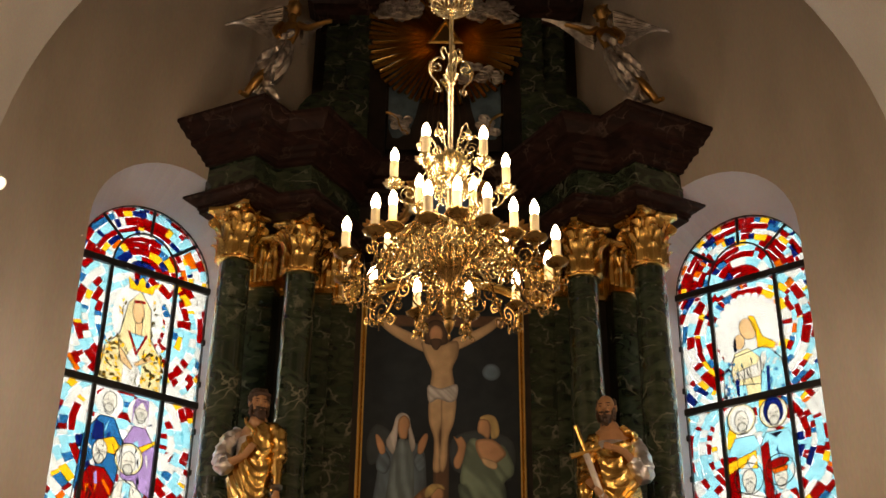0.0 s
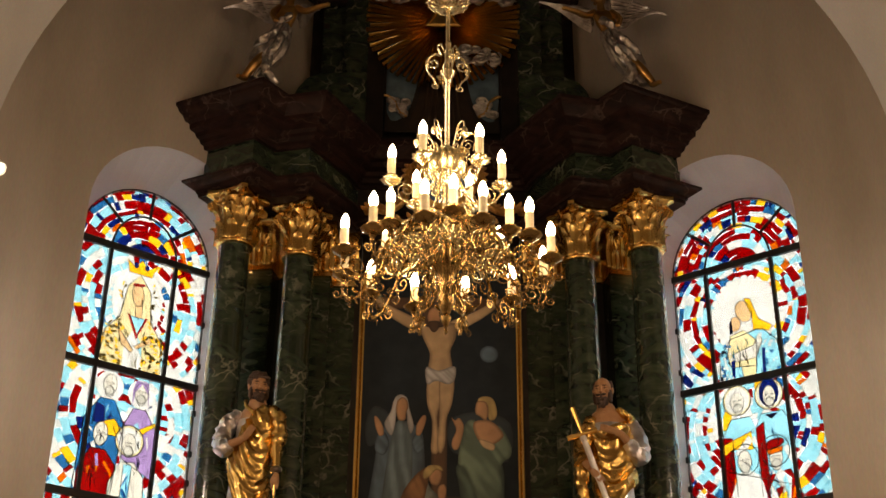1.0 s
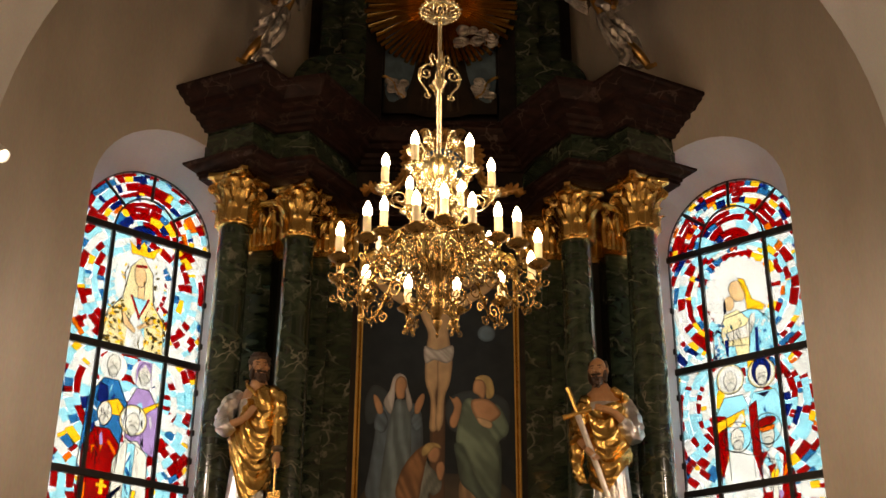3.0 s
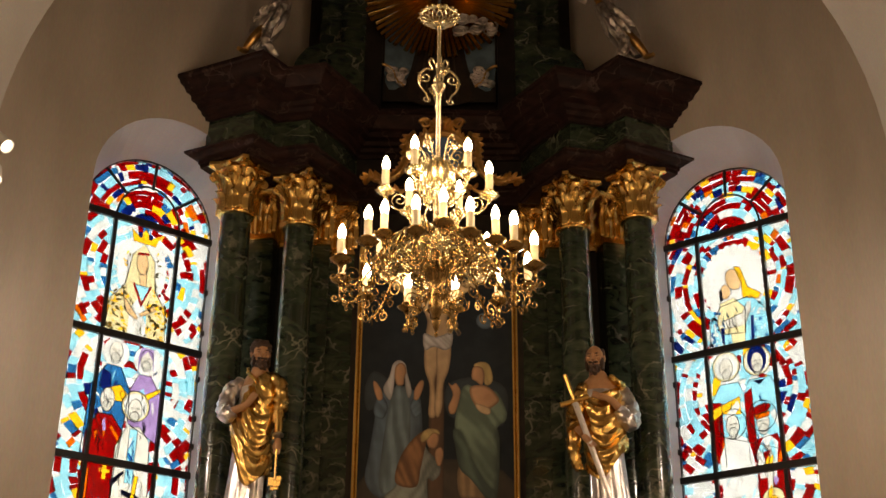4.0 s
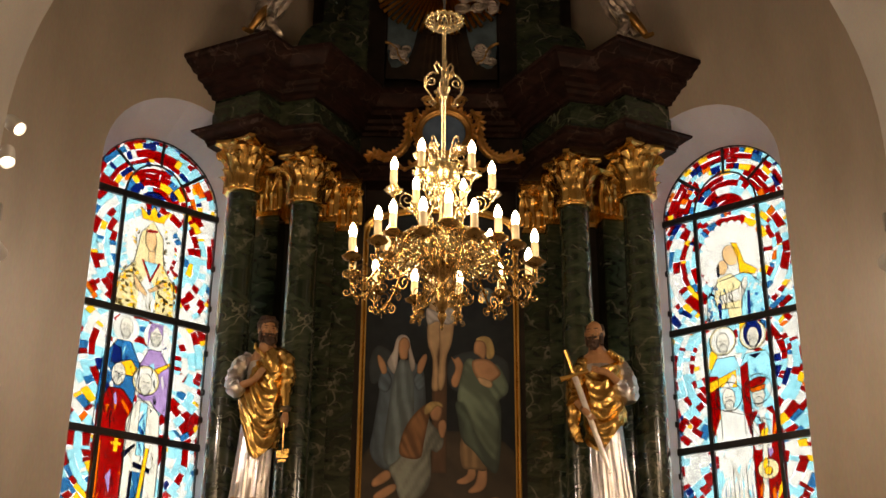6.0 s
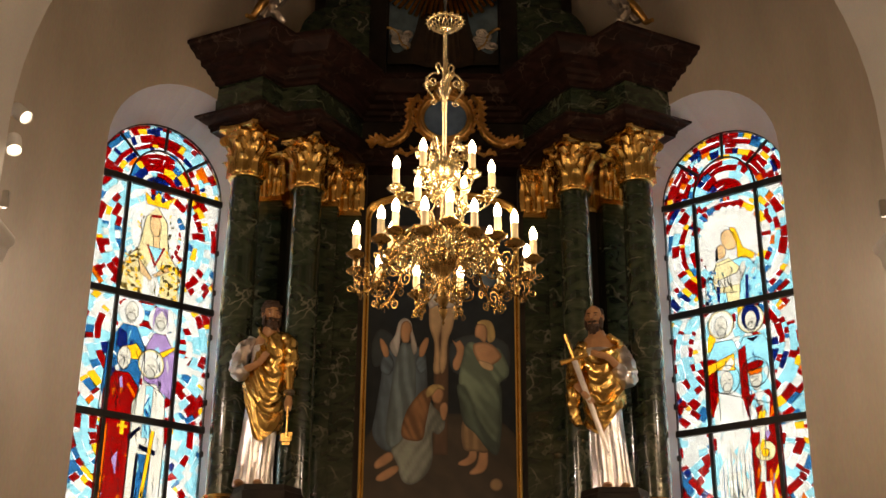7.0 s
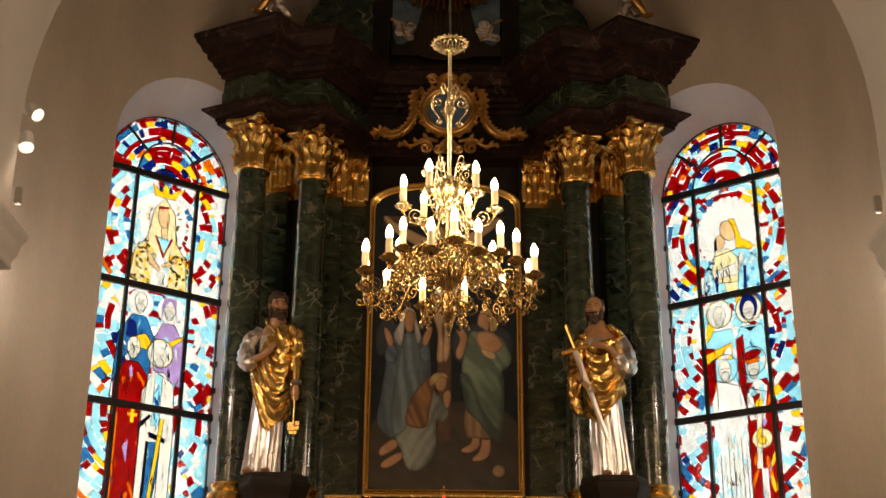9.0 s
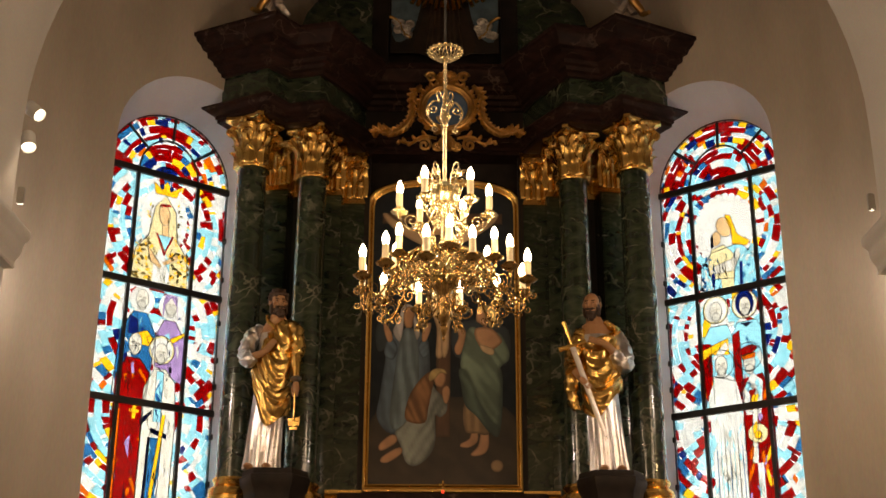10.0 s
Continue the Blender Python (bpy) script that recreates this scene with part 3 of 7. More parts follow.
def figure_right():
    """Mother and child in a scalloped disc over four haloed figures, as plain areas of glass."""
    out = [("white", oval(0.0, 7.78, 0.40, 0.46, 28))]
    for i in range(26):
        a = 2 * math.pi * i / 26
        out.append(("white", oval(0.39 * math.cos(a), 7.80 + 0.45 * math.sin(a), 0.05, 0.05, 8)))
    out += [("pale", [(-0.38, 6.97), (0.40, 6.97), (0.38, 7.36), (0.2, 7.56), (-0.2, 7.5), (-0.36, 7.3)]), ("flesh", oval(0.0, 7.82, 0.10, 0.15, 14, 0.35)), ("yellow", [(0.02, 7.99), (0.1, 7.96), (0.18, 7.68), (0.34, 7.56), (0.3, 7.5), (0.1, 7.56), (0.1, 7.75)]),
            ("flesh", oval(-0.12, 7.68, 0.07, 0.10, 12)), ("navy", [(-0.2, 7.7), (-0.17, 7.76), (-0.16, 7.58), (-0.2, 7.56)]), ("cream", [(-0.22, 7.14), (0.1, 7.1), (0.12, 7.42), (-0.02, 7.58), (-0.2, 7.54), (-0.26, 7.3)]),
            ("bone", [(-0.2, 7.3), (0.08, 7.36), (0.16, 7.5), (0.2, 7.4), (0.1, 7.2), (-0.18, 7.2)]), ("cream", [(-0.08, 6.98), (0.08, 6.98), (0.1, 7.2), (-0.1, 7.2)]), ("blue", [(-0.22, 6.98), (-0.19, 6.98), (-0.17, 7.22), (-0.22, 7.22)]), ("blue", [(0.16, 6.98), (0.2, 6.98), (0.22, 7.3), (0.18, 7.3)])]
    rng = random.Random(9)
    for i in range(60):
        x, z = rng.choice((-1, 1)) * rng.uniform(0.2, 0.38), rng.uniform(7.0, 7.45)
        out.append((rng.choice(("sky", "white", "white", "navy")), oval(x, z, rng.uniform(0.012, 0.026), rng.uniform(0.012, 0.03), 6, rng.uniform(0, 3))))
    for x, z in ((-0.2, 6.72), (0.2, 6.72), (-0.18, 6.0), (0.2, 6.04)):
        out.append(("cream", oval(x, z, 0.175, 0.185, 20)))
        out.append(("white", oval(x, z, 0.155, 0.165, 20)))
    out += [("bone", oval(-0.2, 6.70, 0.085, 0.125, 14)), ("blue", oval(0.2, 6.74, 0.12, 0.17, 16)), ("bone", oval(0.2, 6.70, 0.078, 0.125, 14)),
            ("pale", [(-0.42, 6.3), (-0.3, 6.5), (-0.06, 6.5), (0.0, 6.35), (0.08, 6.5), (0.34, 6.5), (0.44, 6.3), (0.42, 5.6), (-0.42, 5.9)]), ("red", [(0.0, 6.34), (0.1, 6.4), (0.1, 5.5), (0.0, 5.5)]), ("red", [(-0.46, 6.3), (-0.3, 6.28), (-0.3, 5.5), (-0.48, 5.6)]),
            ("yellow", [(-0.46, 6.2), (-0.06, 6.32), (-0.06, 6.1), (-0.3, 6.14), (-0.46, 6.06)]), ("white", [(-0.3, 6.08), (-0.1, 6.28), (-0.06, 6.2), (-0.2, 6.04)]), ("navy", [(0.12, 6.48), (0.28, 6.48), (0.2, 6.42)]),
            ("bone", oval(-0.18, 5.98, 0.085, 0.13, 14)), ("bone", oval(0.2, 5.96, 0.08, 0.12, 14)), ("red", oval(0.19, 6.12, 0.13, 0.055, 14, 0.2)), ("orange", [(0.1, 6.06), (0.3, 6.08), (0.28, 6.02), (0.12, 6.0)]),
            ("white", [(-0.36, 3.5), (0.06, 3.5), (0.06, 5.5), (0.0, 5.78), (-0.14, 5.88), (-0.26, 5.86), (-0.38, 5.6)]), ("red", [(0.06, 3.5), (0.46, 3.5), (0.46, 5.5), (0.36, 5.8), (0.08, 5.76)]), ("white", [(0.1, 5.3), (0.3, 5.3), (0.36, 5.7), (0.22, 5.84), (0.08, 5.6)]),
            ("red", [(0.16, 5.6), (0.26, 5.62), (0.2, 5.44)]), ("bone", [(0.14, 4.7), (0.22, 4.7), (0.26, 5.36), (0.2, 5.4)]), ("white", [(0.2, 3.5), (0.28, 3.5), (0.28, 4.7), (0.2, 4.7)]), ("cream", oval(0.24, 5.06, 0.13, 0.12, 16)), ("yellow", oval(0.24, 5.04, 0.05, 0.05, 10)),
            ("bone", [(-0.3, 4.6), (-0.1, 4.52), (0.02, 4.68), (-0.06, 4.86), (-0.26, 4.84)])]
    for i in range(7):
        x = -0.34 + 0.06 * i
        out.append((("sky", "pale", "grey")[i % 3], [(x, 3.5), (x + 0.012, 3.5), (x + 0.03 - 0.004 * i, 4.9 + 0.1 * (i % 3)), (x + 0.022 - 0.004 * i, 4.95 + 0.1 * (i % 3))]))
    for i in range(14):
        x, z = rng.uniform(0.08, 0.44), rng.uniform(3.9, 5.6)
        out.append((rng.choice(("yellow", "orange", "yellow")), oval(x, z, 0.025, rng.uniform(0.06, 0.13), 8, rng.uniform(-0.4, 0.2))))
    for x, z in ((-0.2, 6.70), (0.2, 6.70), (-0.18, 5.98), (0.2, 5.96)):
        out += drawn_face(x, z)
    return out


SHADES = {"white": ("pale", "white", "mist", "pale"), "sky": ("pale", "blue", "white", "sky"), "red": ("orange", "red", "red", "violet"), "violet": ("white", "pale", "violet"), "bone": ("white", "mist", "white"), "pale": ("white", "sky", "white")}


def broken_up(shapes, seed):
    """Breaks the larger robes into slivers of neighbouring colours."""
    rng = random.Random(seed)
    out = []
    for colour, poly in shapes:
        out.append((colour, poly))
        if area(poly) > 0.035 and len(poly) < 16 and colour in SHADES:
            xs, zs = [p[0] for p in poly], [p[1] for p in poly]
            for k in range(int(3 + 22 * area(poly))):
                x, z = rng.uniform(min(xs), max(xs)), rng.uniform(max(3.3, min(zs)), max(zs))
                w, h, lean = rng.uniform(0.012, 0.045), rng.uniform(0.08, 0.24), rng.uniform(-0.08, 0.08)
                sliver = [(x - w, z), (x + w * 0.3, z + h * 0.2), (x + w + lean, z - h * 0.5), (x + lean * 1.4, z - h)]
                for whole in convex_parts(poly):
                    sign = sum(x0 * z1 - x1 * z0 for (x0, z0), (x1, z1) in zip(whole, whole[1:] + whole[:1]))
                    bit = sliver
                    for (x0, z0), (x1, z1) in zip(whole, whole[1:] + whole[:1]):
                        s = 1 if sign > 0 else -1
                        a, b = s * (z1 - z0), s * (x0 - x1)
                        bit = clip(bit, a, b, a * x0 + b * z0) if len(bit) > 2 else bit
                    if len(bit) > 2 and area(bit) > 0.0004:
                        out.append((rng.choice(SHADES[colour]), bit))
    return out


def build_window(side):
    rng = random.Random(21 + side)
    win = thing("window_%d" % (1 if side < 0 else 2), "arched stained glass window, colourful mosaic round haloed figures, iron bars", "window", kind="structure", m=WINDOWS[side])
    bm = bmesh.new()
    prism(bm, window_outline(HALF + 0.03, SPRING, 3.17), 0.012, 0.008)
    part("backing_pane", bm, GLASSES["white"], win, "clear protective outer pane", False)
    shapes = broken_up(figure_left() if side < 0 else figure_right(), 31 + side)
    solid = [h for _, s in shapes for h in convex_parts(s)]

    pieces = list(mosaic(rng, SPRING, 9.4, 0, SPRING - 0.05, 0.0, 1.0, ARCH_PALETTE, lambda x, z: True))
    for z0, z1, cz in ((6.93, 8.45, 7.8), (5.40, 6.93, 6.4), (3.87, 5.40, 5.3), (3.2, 3.87, 5.0)):
        pieces += list(mosaic(rng, z0, z1, 0, cz, 0.06, 2.2, PALETTE, lambda x, z: True))
    pieces.sort(key=lambda p: -min(q[1] for q in p[0]))
    cut = []
    for poly, colour in pieces:
        bits = convex_parts(poly)
        if min(q[1] for q in poly) < SPRING:
            for h in solid:
                bits = without(bits, h)
        if bits:
            cut.append((bits, colour))
    for bits, colour in cut[:300]:
        panes(bits, colour, 0.0, win)
    rest = [(b, colour) for bits, colour in cut[300:] for b in bits]
    if rest:
        bm, names = bmesh.new(), sorted(GLASSES)
        for poly, colour in rest:
            prism(bm, poly, 0, -0.006, names.index(colour))
        part("glass_piece_rest", bm, [GLASSES[k] for k in names], win, smooth=False)["kind"] = "stuff"
    for i, (colour, poly) in enumerate(shapes):
        bits = [b for b in convex_parts(poly)]
        for _, later in shapes[i + 1:]:
            for h in convex_parts(later):
                bits = without(bits, h)
        cut = []
        for b in bits:
            for z0, z1 in ((6.93, 8.45), (5.40, 6.93), (3.87, 5.40), (3.2, 3.87)):
                q = clip_window(list(b), z0 + 0.02, z1 - 0.02)
                if len(q) > 2 and area(q) > 1e-5:
                    cut.append(q)
        if cut:
            panes(cut, colour, 0.0, win)
        # drawn contour round the larger areas
        length = sum(math.hypot(x1 - x0, z1 - z0) for (x0, z0), (x1, z1) in zip(poly, poly[1:] + poly[:1]))
        if area(poly) > 0.006 and area(poly) / length > 0.02 and colour != "white":
            bm = bmesh.new()
            tube(bm, [(x, -0.008, z) for x, z in poly + poly[:1]], 0.0045 if area(poly) < 0.1 else 0.006, 4)
            part("contour_line", bm, IRON, win, smooth=False)
        # brushed folds inside the robes
        if area(poly) > 0.05 and colour in ("sky", "red", "violet", "bone", "pale", "white", "cream") and len(poly) < 20:
            xs, zs = [p[0] for p in poly], [p[1] for p in poly]
            x0, x1, za, zb = min(xs), max(xs), max(min(zs), 3.3), max(zs)
            for k in range(int(5 + (zb - za) * 4)):
                x, z = rng.uniform(x0 + 0.2 * (x1 - x0), x1 - 0.2 * (x1 - x0)), rng.uniform(za + 0.1 * (zb - za), zb - 0.15 * (zb - za))
                tall, bend = rng.uniform(0.08, 0.26), rng.uniform(-0.05, 0.05)
                shade = {"sky": "navy", "red": "violet", "violet": "navy", "bone": "grey", "pale": "sky", "white": "mist", "cream": "olive"}[colour]
                w = rng.uniform(0.006, 0.014)
                q = clip_window([(x - w, z), (x + bend, z - tall / 2), (x + w, z - tall), (x + bend + 1.6 * w, z - tall / 2)], za, zb)
                if len(q) > 2:
                    bm = bmesh.new()
                    prism(bm, q, -0.007, -0.009)
                    part("fold_line", bm, GLASSES[shade], win, smooth=False)
    # iron frame: cross bars, mullions, ring and spokes
    for z in BARS:
        bm = bmesh.new()
        box(bm, -HALF - 0.04, HALF + 0.04, -0.075, -0.015, z - 0.042, z + 0.042)
        bmesh.ops.bevel(bm, geom=bm.edges[:], offset=0.006, segments=1, affect="EDGES")
        part("cross_bar", bm, IRON, win, smooth=False)
    for s in (-1, 1):
        for a, b in zip((8.41, 6.89, 5.36, 3.83), (6.97, 5.44, 3.91, 3.2)):
            bm = bmesh.new()
            box(bm, s * MULLION - 0.022, s * MULLION + 0.022, -0.06, -0.015, b, a)
            part("mullion", bm, IRON, win, smooth=False)
    bm = bmesh.new()
    tube(bm, [(MULLION * math.cos(math.pi * i / 24), -0.035, SPRING + 0.52 * math.sin(math.pi * i / 24)) for i in range(25)], 0.013, 6)
    part("arch_ring", bm, IRON, win)
    for a in (42, 88, 136):
        bm = bmesh.new()
        c, s = math.cos(radians(a)), math.sin(radians(a))
        tube(bm, [(0.46 * c, -0.035, SPRING + 0.5 * s), (HALF * c, -0.035, SPRING + HALF * s)], 0.022, 4)
        part("spoke", bm, IRON, win, smooth=False)
    bm = bmesh.new()
    out = window_outline(HALF, SPRING, 3.2, 28)
    big = window_outline(HALF + 0.05, SPRING, 3.15, 28)
    rings(bm, [[Vector((u, y, z)) for u, z in o] for o, y in ((out, -0.05), (big, -0.05), (big, 0.02), (out, 0.02), (out, -0.05))], caps=False)
    part("window_frame", bm, IRON, win, smooth=False)
    for z in (7.75, 7.2, 6.6, 6.1, 5.75, 5.1, 4.5):
        for s in (-1, 1):
            bm = bmesh.new()
            box(bm, s * (HALF + 0.01) - 0.03, s * (HALF + 0.01) + 0.03, -0.08, -0.03, z - 0.035, z + 0.035)
            part("clamp", bm, IRON, win, smooth=False)


# ---- altar retable ----
TURN_COL = 27.0
COLUMNS = {-1: ((2.485, 0.20), (1.735, 0.52)), 1: ((2.45, 0.20), (1.69, 0.52))}
Z_BASE, Z_NECK, Z_CAP = 4.42, 8.42, 9.09


def leaf(bm, width, height, curl, m, mi=0):
    """An acanthus leaf that hugs its bell and rolls over at the tip, with a raised midrib, side ribs and a lobed edge."""
    rows, cols = 12, 8
    front = []
    for j in range(rows + 1):
        t = j / rows
        w = width * (0.70 + 0.32 * math.sin(math.pi * min(1, t * 1.05))) * math.sqrt(max(0.04, 1 - max(0, (t - 0.62) / 0.40) ** 2))
        w *= 1 + 0.11 * math.cos(t * 6 * 2 * math.pi)
        z = height * (t if t < 0.85 else 0.85 + 0.10 * math.sin((t - 0.85) / 0.15 * 2.4))
        y = -curl * (0.12 * t + max(0, t - 0.62) ** 2 * 6.1)
        f, b = [], []
        for i in range(cols + 1):
            q = i / cols * 2 - 1
            rib = (0.19 + 0.05 * math.cos(t * 6 * 2 * math.pi) * abs(q)) * width * (1 - abs(q) ** 1.6) + 0.05 * width * math.cos(q * 4 * math.pi) + 0.09 * width * max(0, 1 - abs(q) * 5)
            f.append(m @ Vector((q * w / 2, y - rib * (1 - 0.35 * t), z)))
            b.append(m @ Vector((q * w / 2, y + 0.07 * width, z)))
        front.append(f + b[::-1])
    rings(bm, front, mi=mi)


def scroll(centre, r0, r1, turns, start, right, up, n=22):
    """Points of a spiral in the plane of right and up."""
    c, e, f = Vector(centre), Vector(right), Vector(up)
    pts = []
    for i in range(n + 1):
        t = i / n
        r = r0 + (r1 - r0) * t
        a = start + 2 * math.pi * turns * t
        pts.append(c + e * r * math.cos(a) + f * r * math.sin(a))
    return pts


def leaf_data(width, height, curl):
    """Mesh data of one leaf, shared by all leaves of that size."""
    key = (round(width, 3), round(height, 3), round(curl, 3))
    if key not in LEAVES:
        bm = bmesh.new()
        leaf(bm, width, height, curl, Matrix())
        bmesh.ops.recalc_face_normals(bm, faces=bm.faces)
        me = bpy.data.meshes.new("acanthus_leaf")
        bm.to_mesh(me)
        bm.free()
        me.materials.append(GOLD)
        me.polygons.foreach_set("use_smooth", [True] * len(me.polygons))
        LEAVES[key] = me
    return LEAVES[key]


LEAVES = {}


def put_leaf(parent, width, height, curl, m):
    ob = new("acanthus_leaf", leaf_data(width, height, curl))
    ob.parent = parent
    ob.matrix_basis = m


def abacus(bm, half, levels, hollow=0.055, squash=1.0):
    loops = []
    for z, g in levels:
        lp = []
        for i in range(4):
            a0, a1 = radians(45 + 90 * i), radians(135 + 90 * i)
            p0 = Vector((math.cos(a0), math.sin(a0), 0)) * (half + g) * 1.46
            p1 = Vector((math.cos(a1), math.sin(a1), 0)) * (half + g) * 1.46
            t = (p1 - p0).normalized()
            mid = (p0 + p1).normalized()
            p0, p1 = p0 + t * 0.055, p1 - t * 0.055
            for s in range(7):
                q = p0.lerp(p1, s / 6) - mid * hollow * (1 - (s / 3 - 1) ** 2)
                lp.append(Vector((q.x, q.y * squash, z)))
        loops.append(lp)
    rings(bm, loops)


ABACUS = ((0.525, -0.07), (0.54, -0.045), (0.55, -0.04), (0.556, -0.03), (0.585, -0.03), (0.592, -0.012), (0.606, 0.0), (0.612, 0.018), (0.62, 0.026), (0.66, 0.028), (0.67, 0.02))


def build_capital(parent, m, r=0.190, half=0.262):
    """A gilded Corinthian capital: bell, two rows of leaves, corner volutes and a hollow-sided abacus."""
    bm = bmesh.new()
    lathe(bm, [(r + 0.005, -0.045), (r + 0.03, -0.035), (r + 0.035, -0.015), (r + 0.02, 0.0), (r + 0.008, 0.02), (r + 0.008, 0.25), (r + 0.02, 0.42), (r + 0.07, 0.56)], 24)
    for i in range(4):
        a = radians(45 + 90 * i)
        d = Vector((math.cos(a), math.sin(a), 0))
        tube(bm, [d * (r + 0.01) + Vector((0, 0, 0.3)), d * (r + 0.05) + Vector((0, 0, 0.42)), d * (half * 1.2) + Vector((0, 0, 0.535))], [0.02, 0.024, 0.026], 6)
        tube(bm, scroll(d * (half * 1.18) + Vector((0, 0, 0.475)), 0.068, 0.01, 1.9, math.pi / 2, d, (0, 0, 1), 30), 0.017, 7)
        b = radians(90 * i)
        e = Vector((math.cos(b), math.sin(b), 0))
        t = Vector((-e.y, e.x, 0))
        for s in (-1, 1):
            tube(bm, scroll(e * (r + 0.05) + t * s * 0.055 + Vector((0, 0, 0.49)), 0.048, 0.01, 1.3, math.pi / 2, t * s, (0, 0, 1), 14), 0.013, 5)
        ellipsoid(bm, e * (half - 0.01) + Vector((0, 0, 0.61)), (0.045, 0.045, 0.055), 8, 6, bumpy=0.5)
    abacus(bm, half, ABACUS)
    cap = part("capital", bm, GOLD, parent, "gilded Corinthian capital")
    cap.matrix_basis = m
    for i in range(8):
        put_leaf(cap, 0.15, 0.245, 0.095, pose(0, 0, 0.0, 0, 0, 45 * i + 22.5) @ pose(0, -(r + 0.020), 0))
        put_leaf(cap, 0.15, 0.42, 0.115, pose(0, 0, 0.02, 0, 0, 45 * i) @ pose(0, -(r + 0.008), 0))
        put_leaf(cap, 0.08, 0.18, 0.07, pose(0, 0, 0.32, 0, 0, 45 * i + 22.5) @ pose(0, -(r + 0.012), 0, 14, 0, 0))


def build_pilaster_capital(parent, m, h):
    """The flat version on a pilaster of half-width h."""
    bm = bmesh.new()
    box(bm, -h * 0.95, h * 0.95, -0.02, 0.3, -0.05, 0.56)
    box(bm, -h * 1.06, h * 1.06, -0.05, 0.3, -0.075, -0.045)
    box(bm, -h * 1.0, h * 1.0, -0.035, 0.3, -0.045, -0.02)
    for s in (-1, 1):
        tube(bm, scroll((s * h * 1.02, -0.07, 0.475), 0.06, 0.01, 1.6, math.pi / 2, (s, 0, 0), (0, 0, 1)), 0.02, 6)
        tube(bm, scroll((s * h * 0.3, -0.06, 0.49), 0.045, 0.01, 1.3, math.pi / 2, (s, 0, 0), (0, 0, 1), 14), 0.013, 5)
        tube(bm, [(s * h * 0.5, -0.03, 0.3), (s * h * 0.8, -0.05, 0.44), (s * h * 1.0, -0.07, 0.53)], 0.02, 6)
    ellipsoid(bm, (0, -0.09, 0.61), (0.04, 0.03, 0.05), 8, 6, bumpy=0.5)
    prof = [(h * 1.1, -0.06, 0.55), (h * 1.16, -0.08, 0.575), (h * 1.2, -0.10, 0.60), (h * 1.26, -0.12, 0.61), (h * 1.26, -0.12, 0.67)]
    rings(bm, [[Vector((-w, 0.3, z)), Vector((-w, y, z)), Vector((-w * 0.4, y + 0.035, z)), Vector((w * 0.4, y + 0.035, z)), Vector((w, y, z)), Vector((w, 0.3, z))] for w, y, z in prof])
    cap = part("pilaster_capital", bm, GOLD, parent, "gilded leafy pilaster capital")
    cap.matrix_basis = m
    n = 3 if h > 0.18 else 2 if h > 0.1 else 1
    for k in range(n):
        x = (k - (n - 1) / 2) * 2 * h / n
        put_leaf(cap, 0.13, 0.25, 0.09, pose(x, -0.028, 0.0))
    for k in range(n + 1):
        x = (k - n / 2) * 1.9 * h / n
        put_leaf(cap, 0.115, 0.44, 0.10, pose(x, -0.02, 0.02))


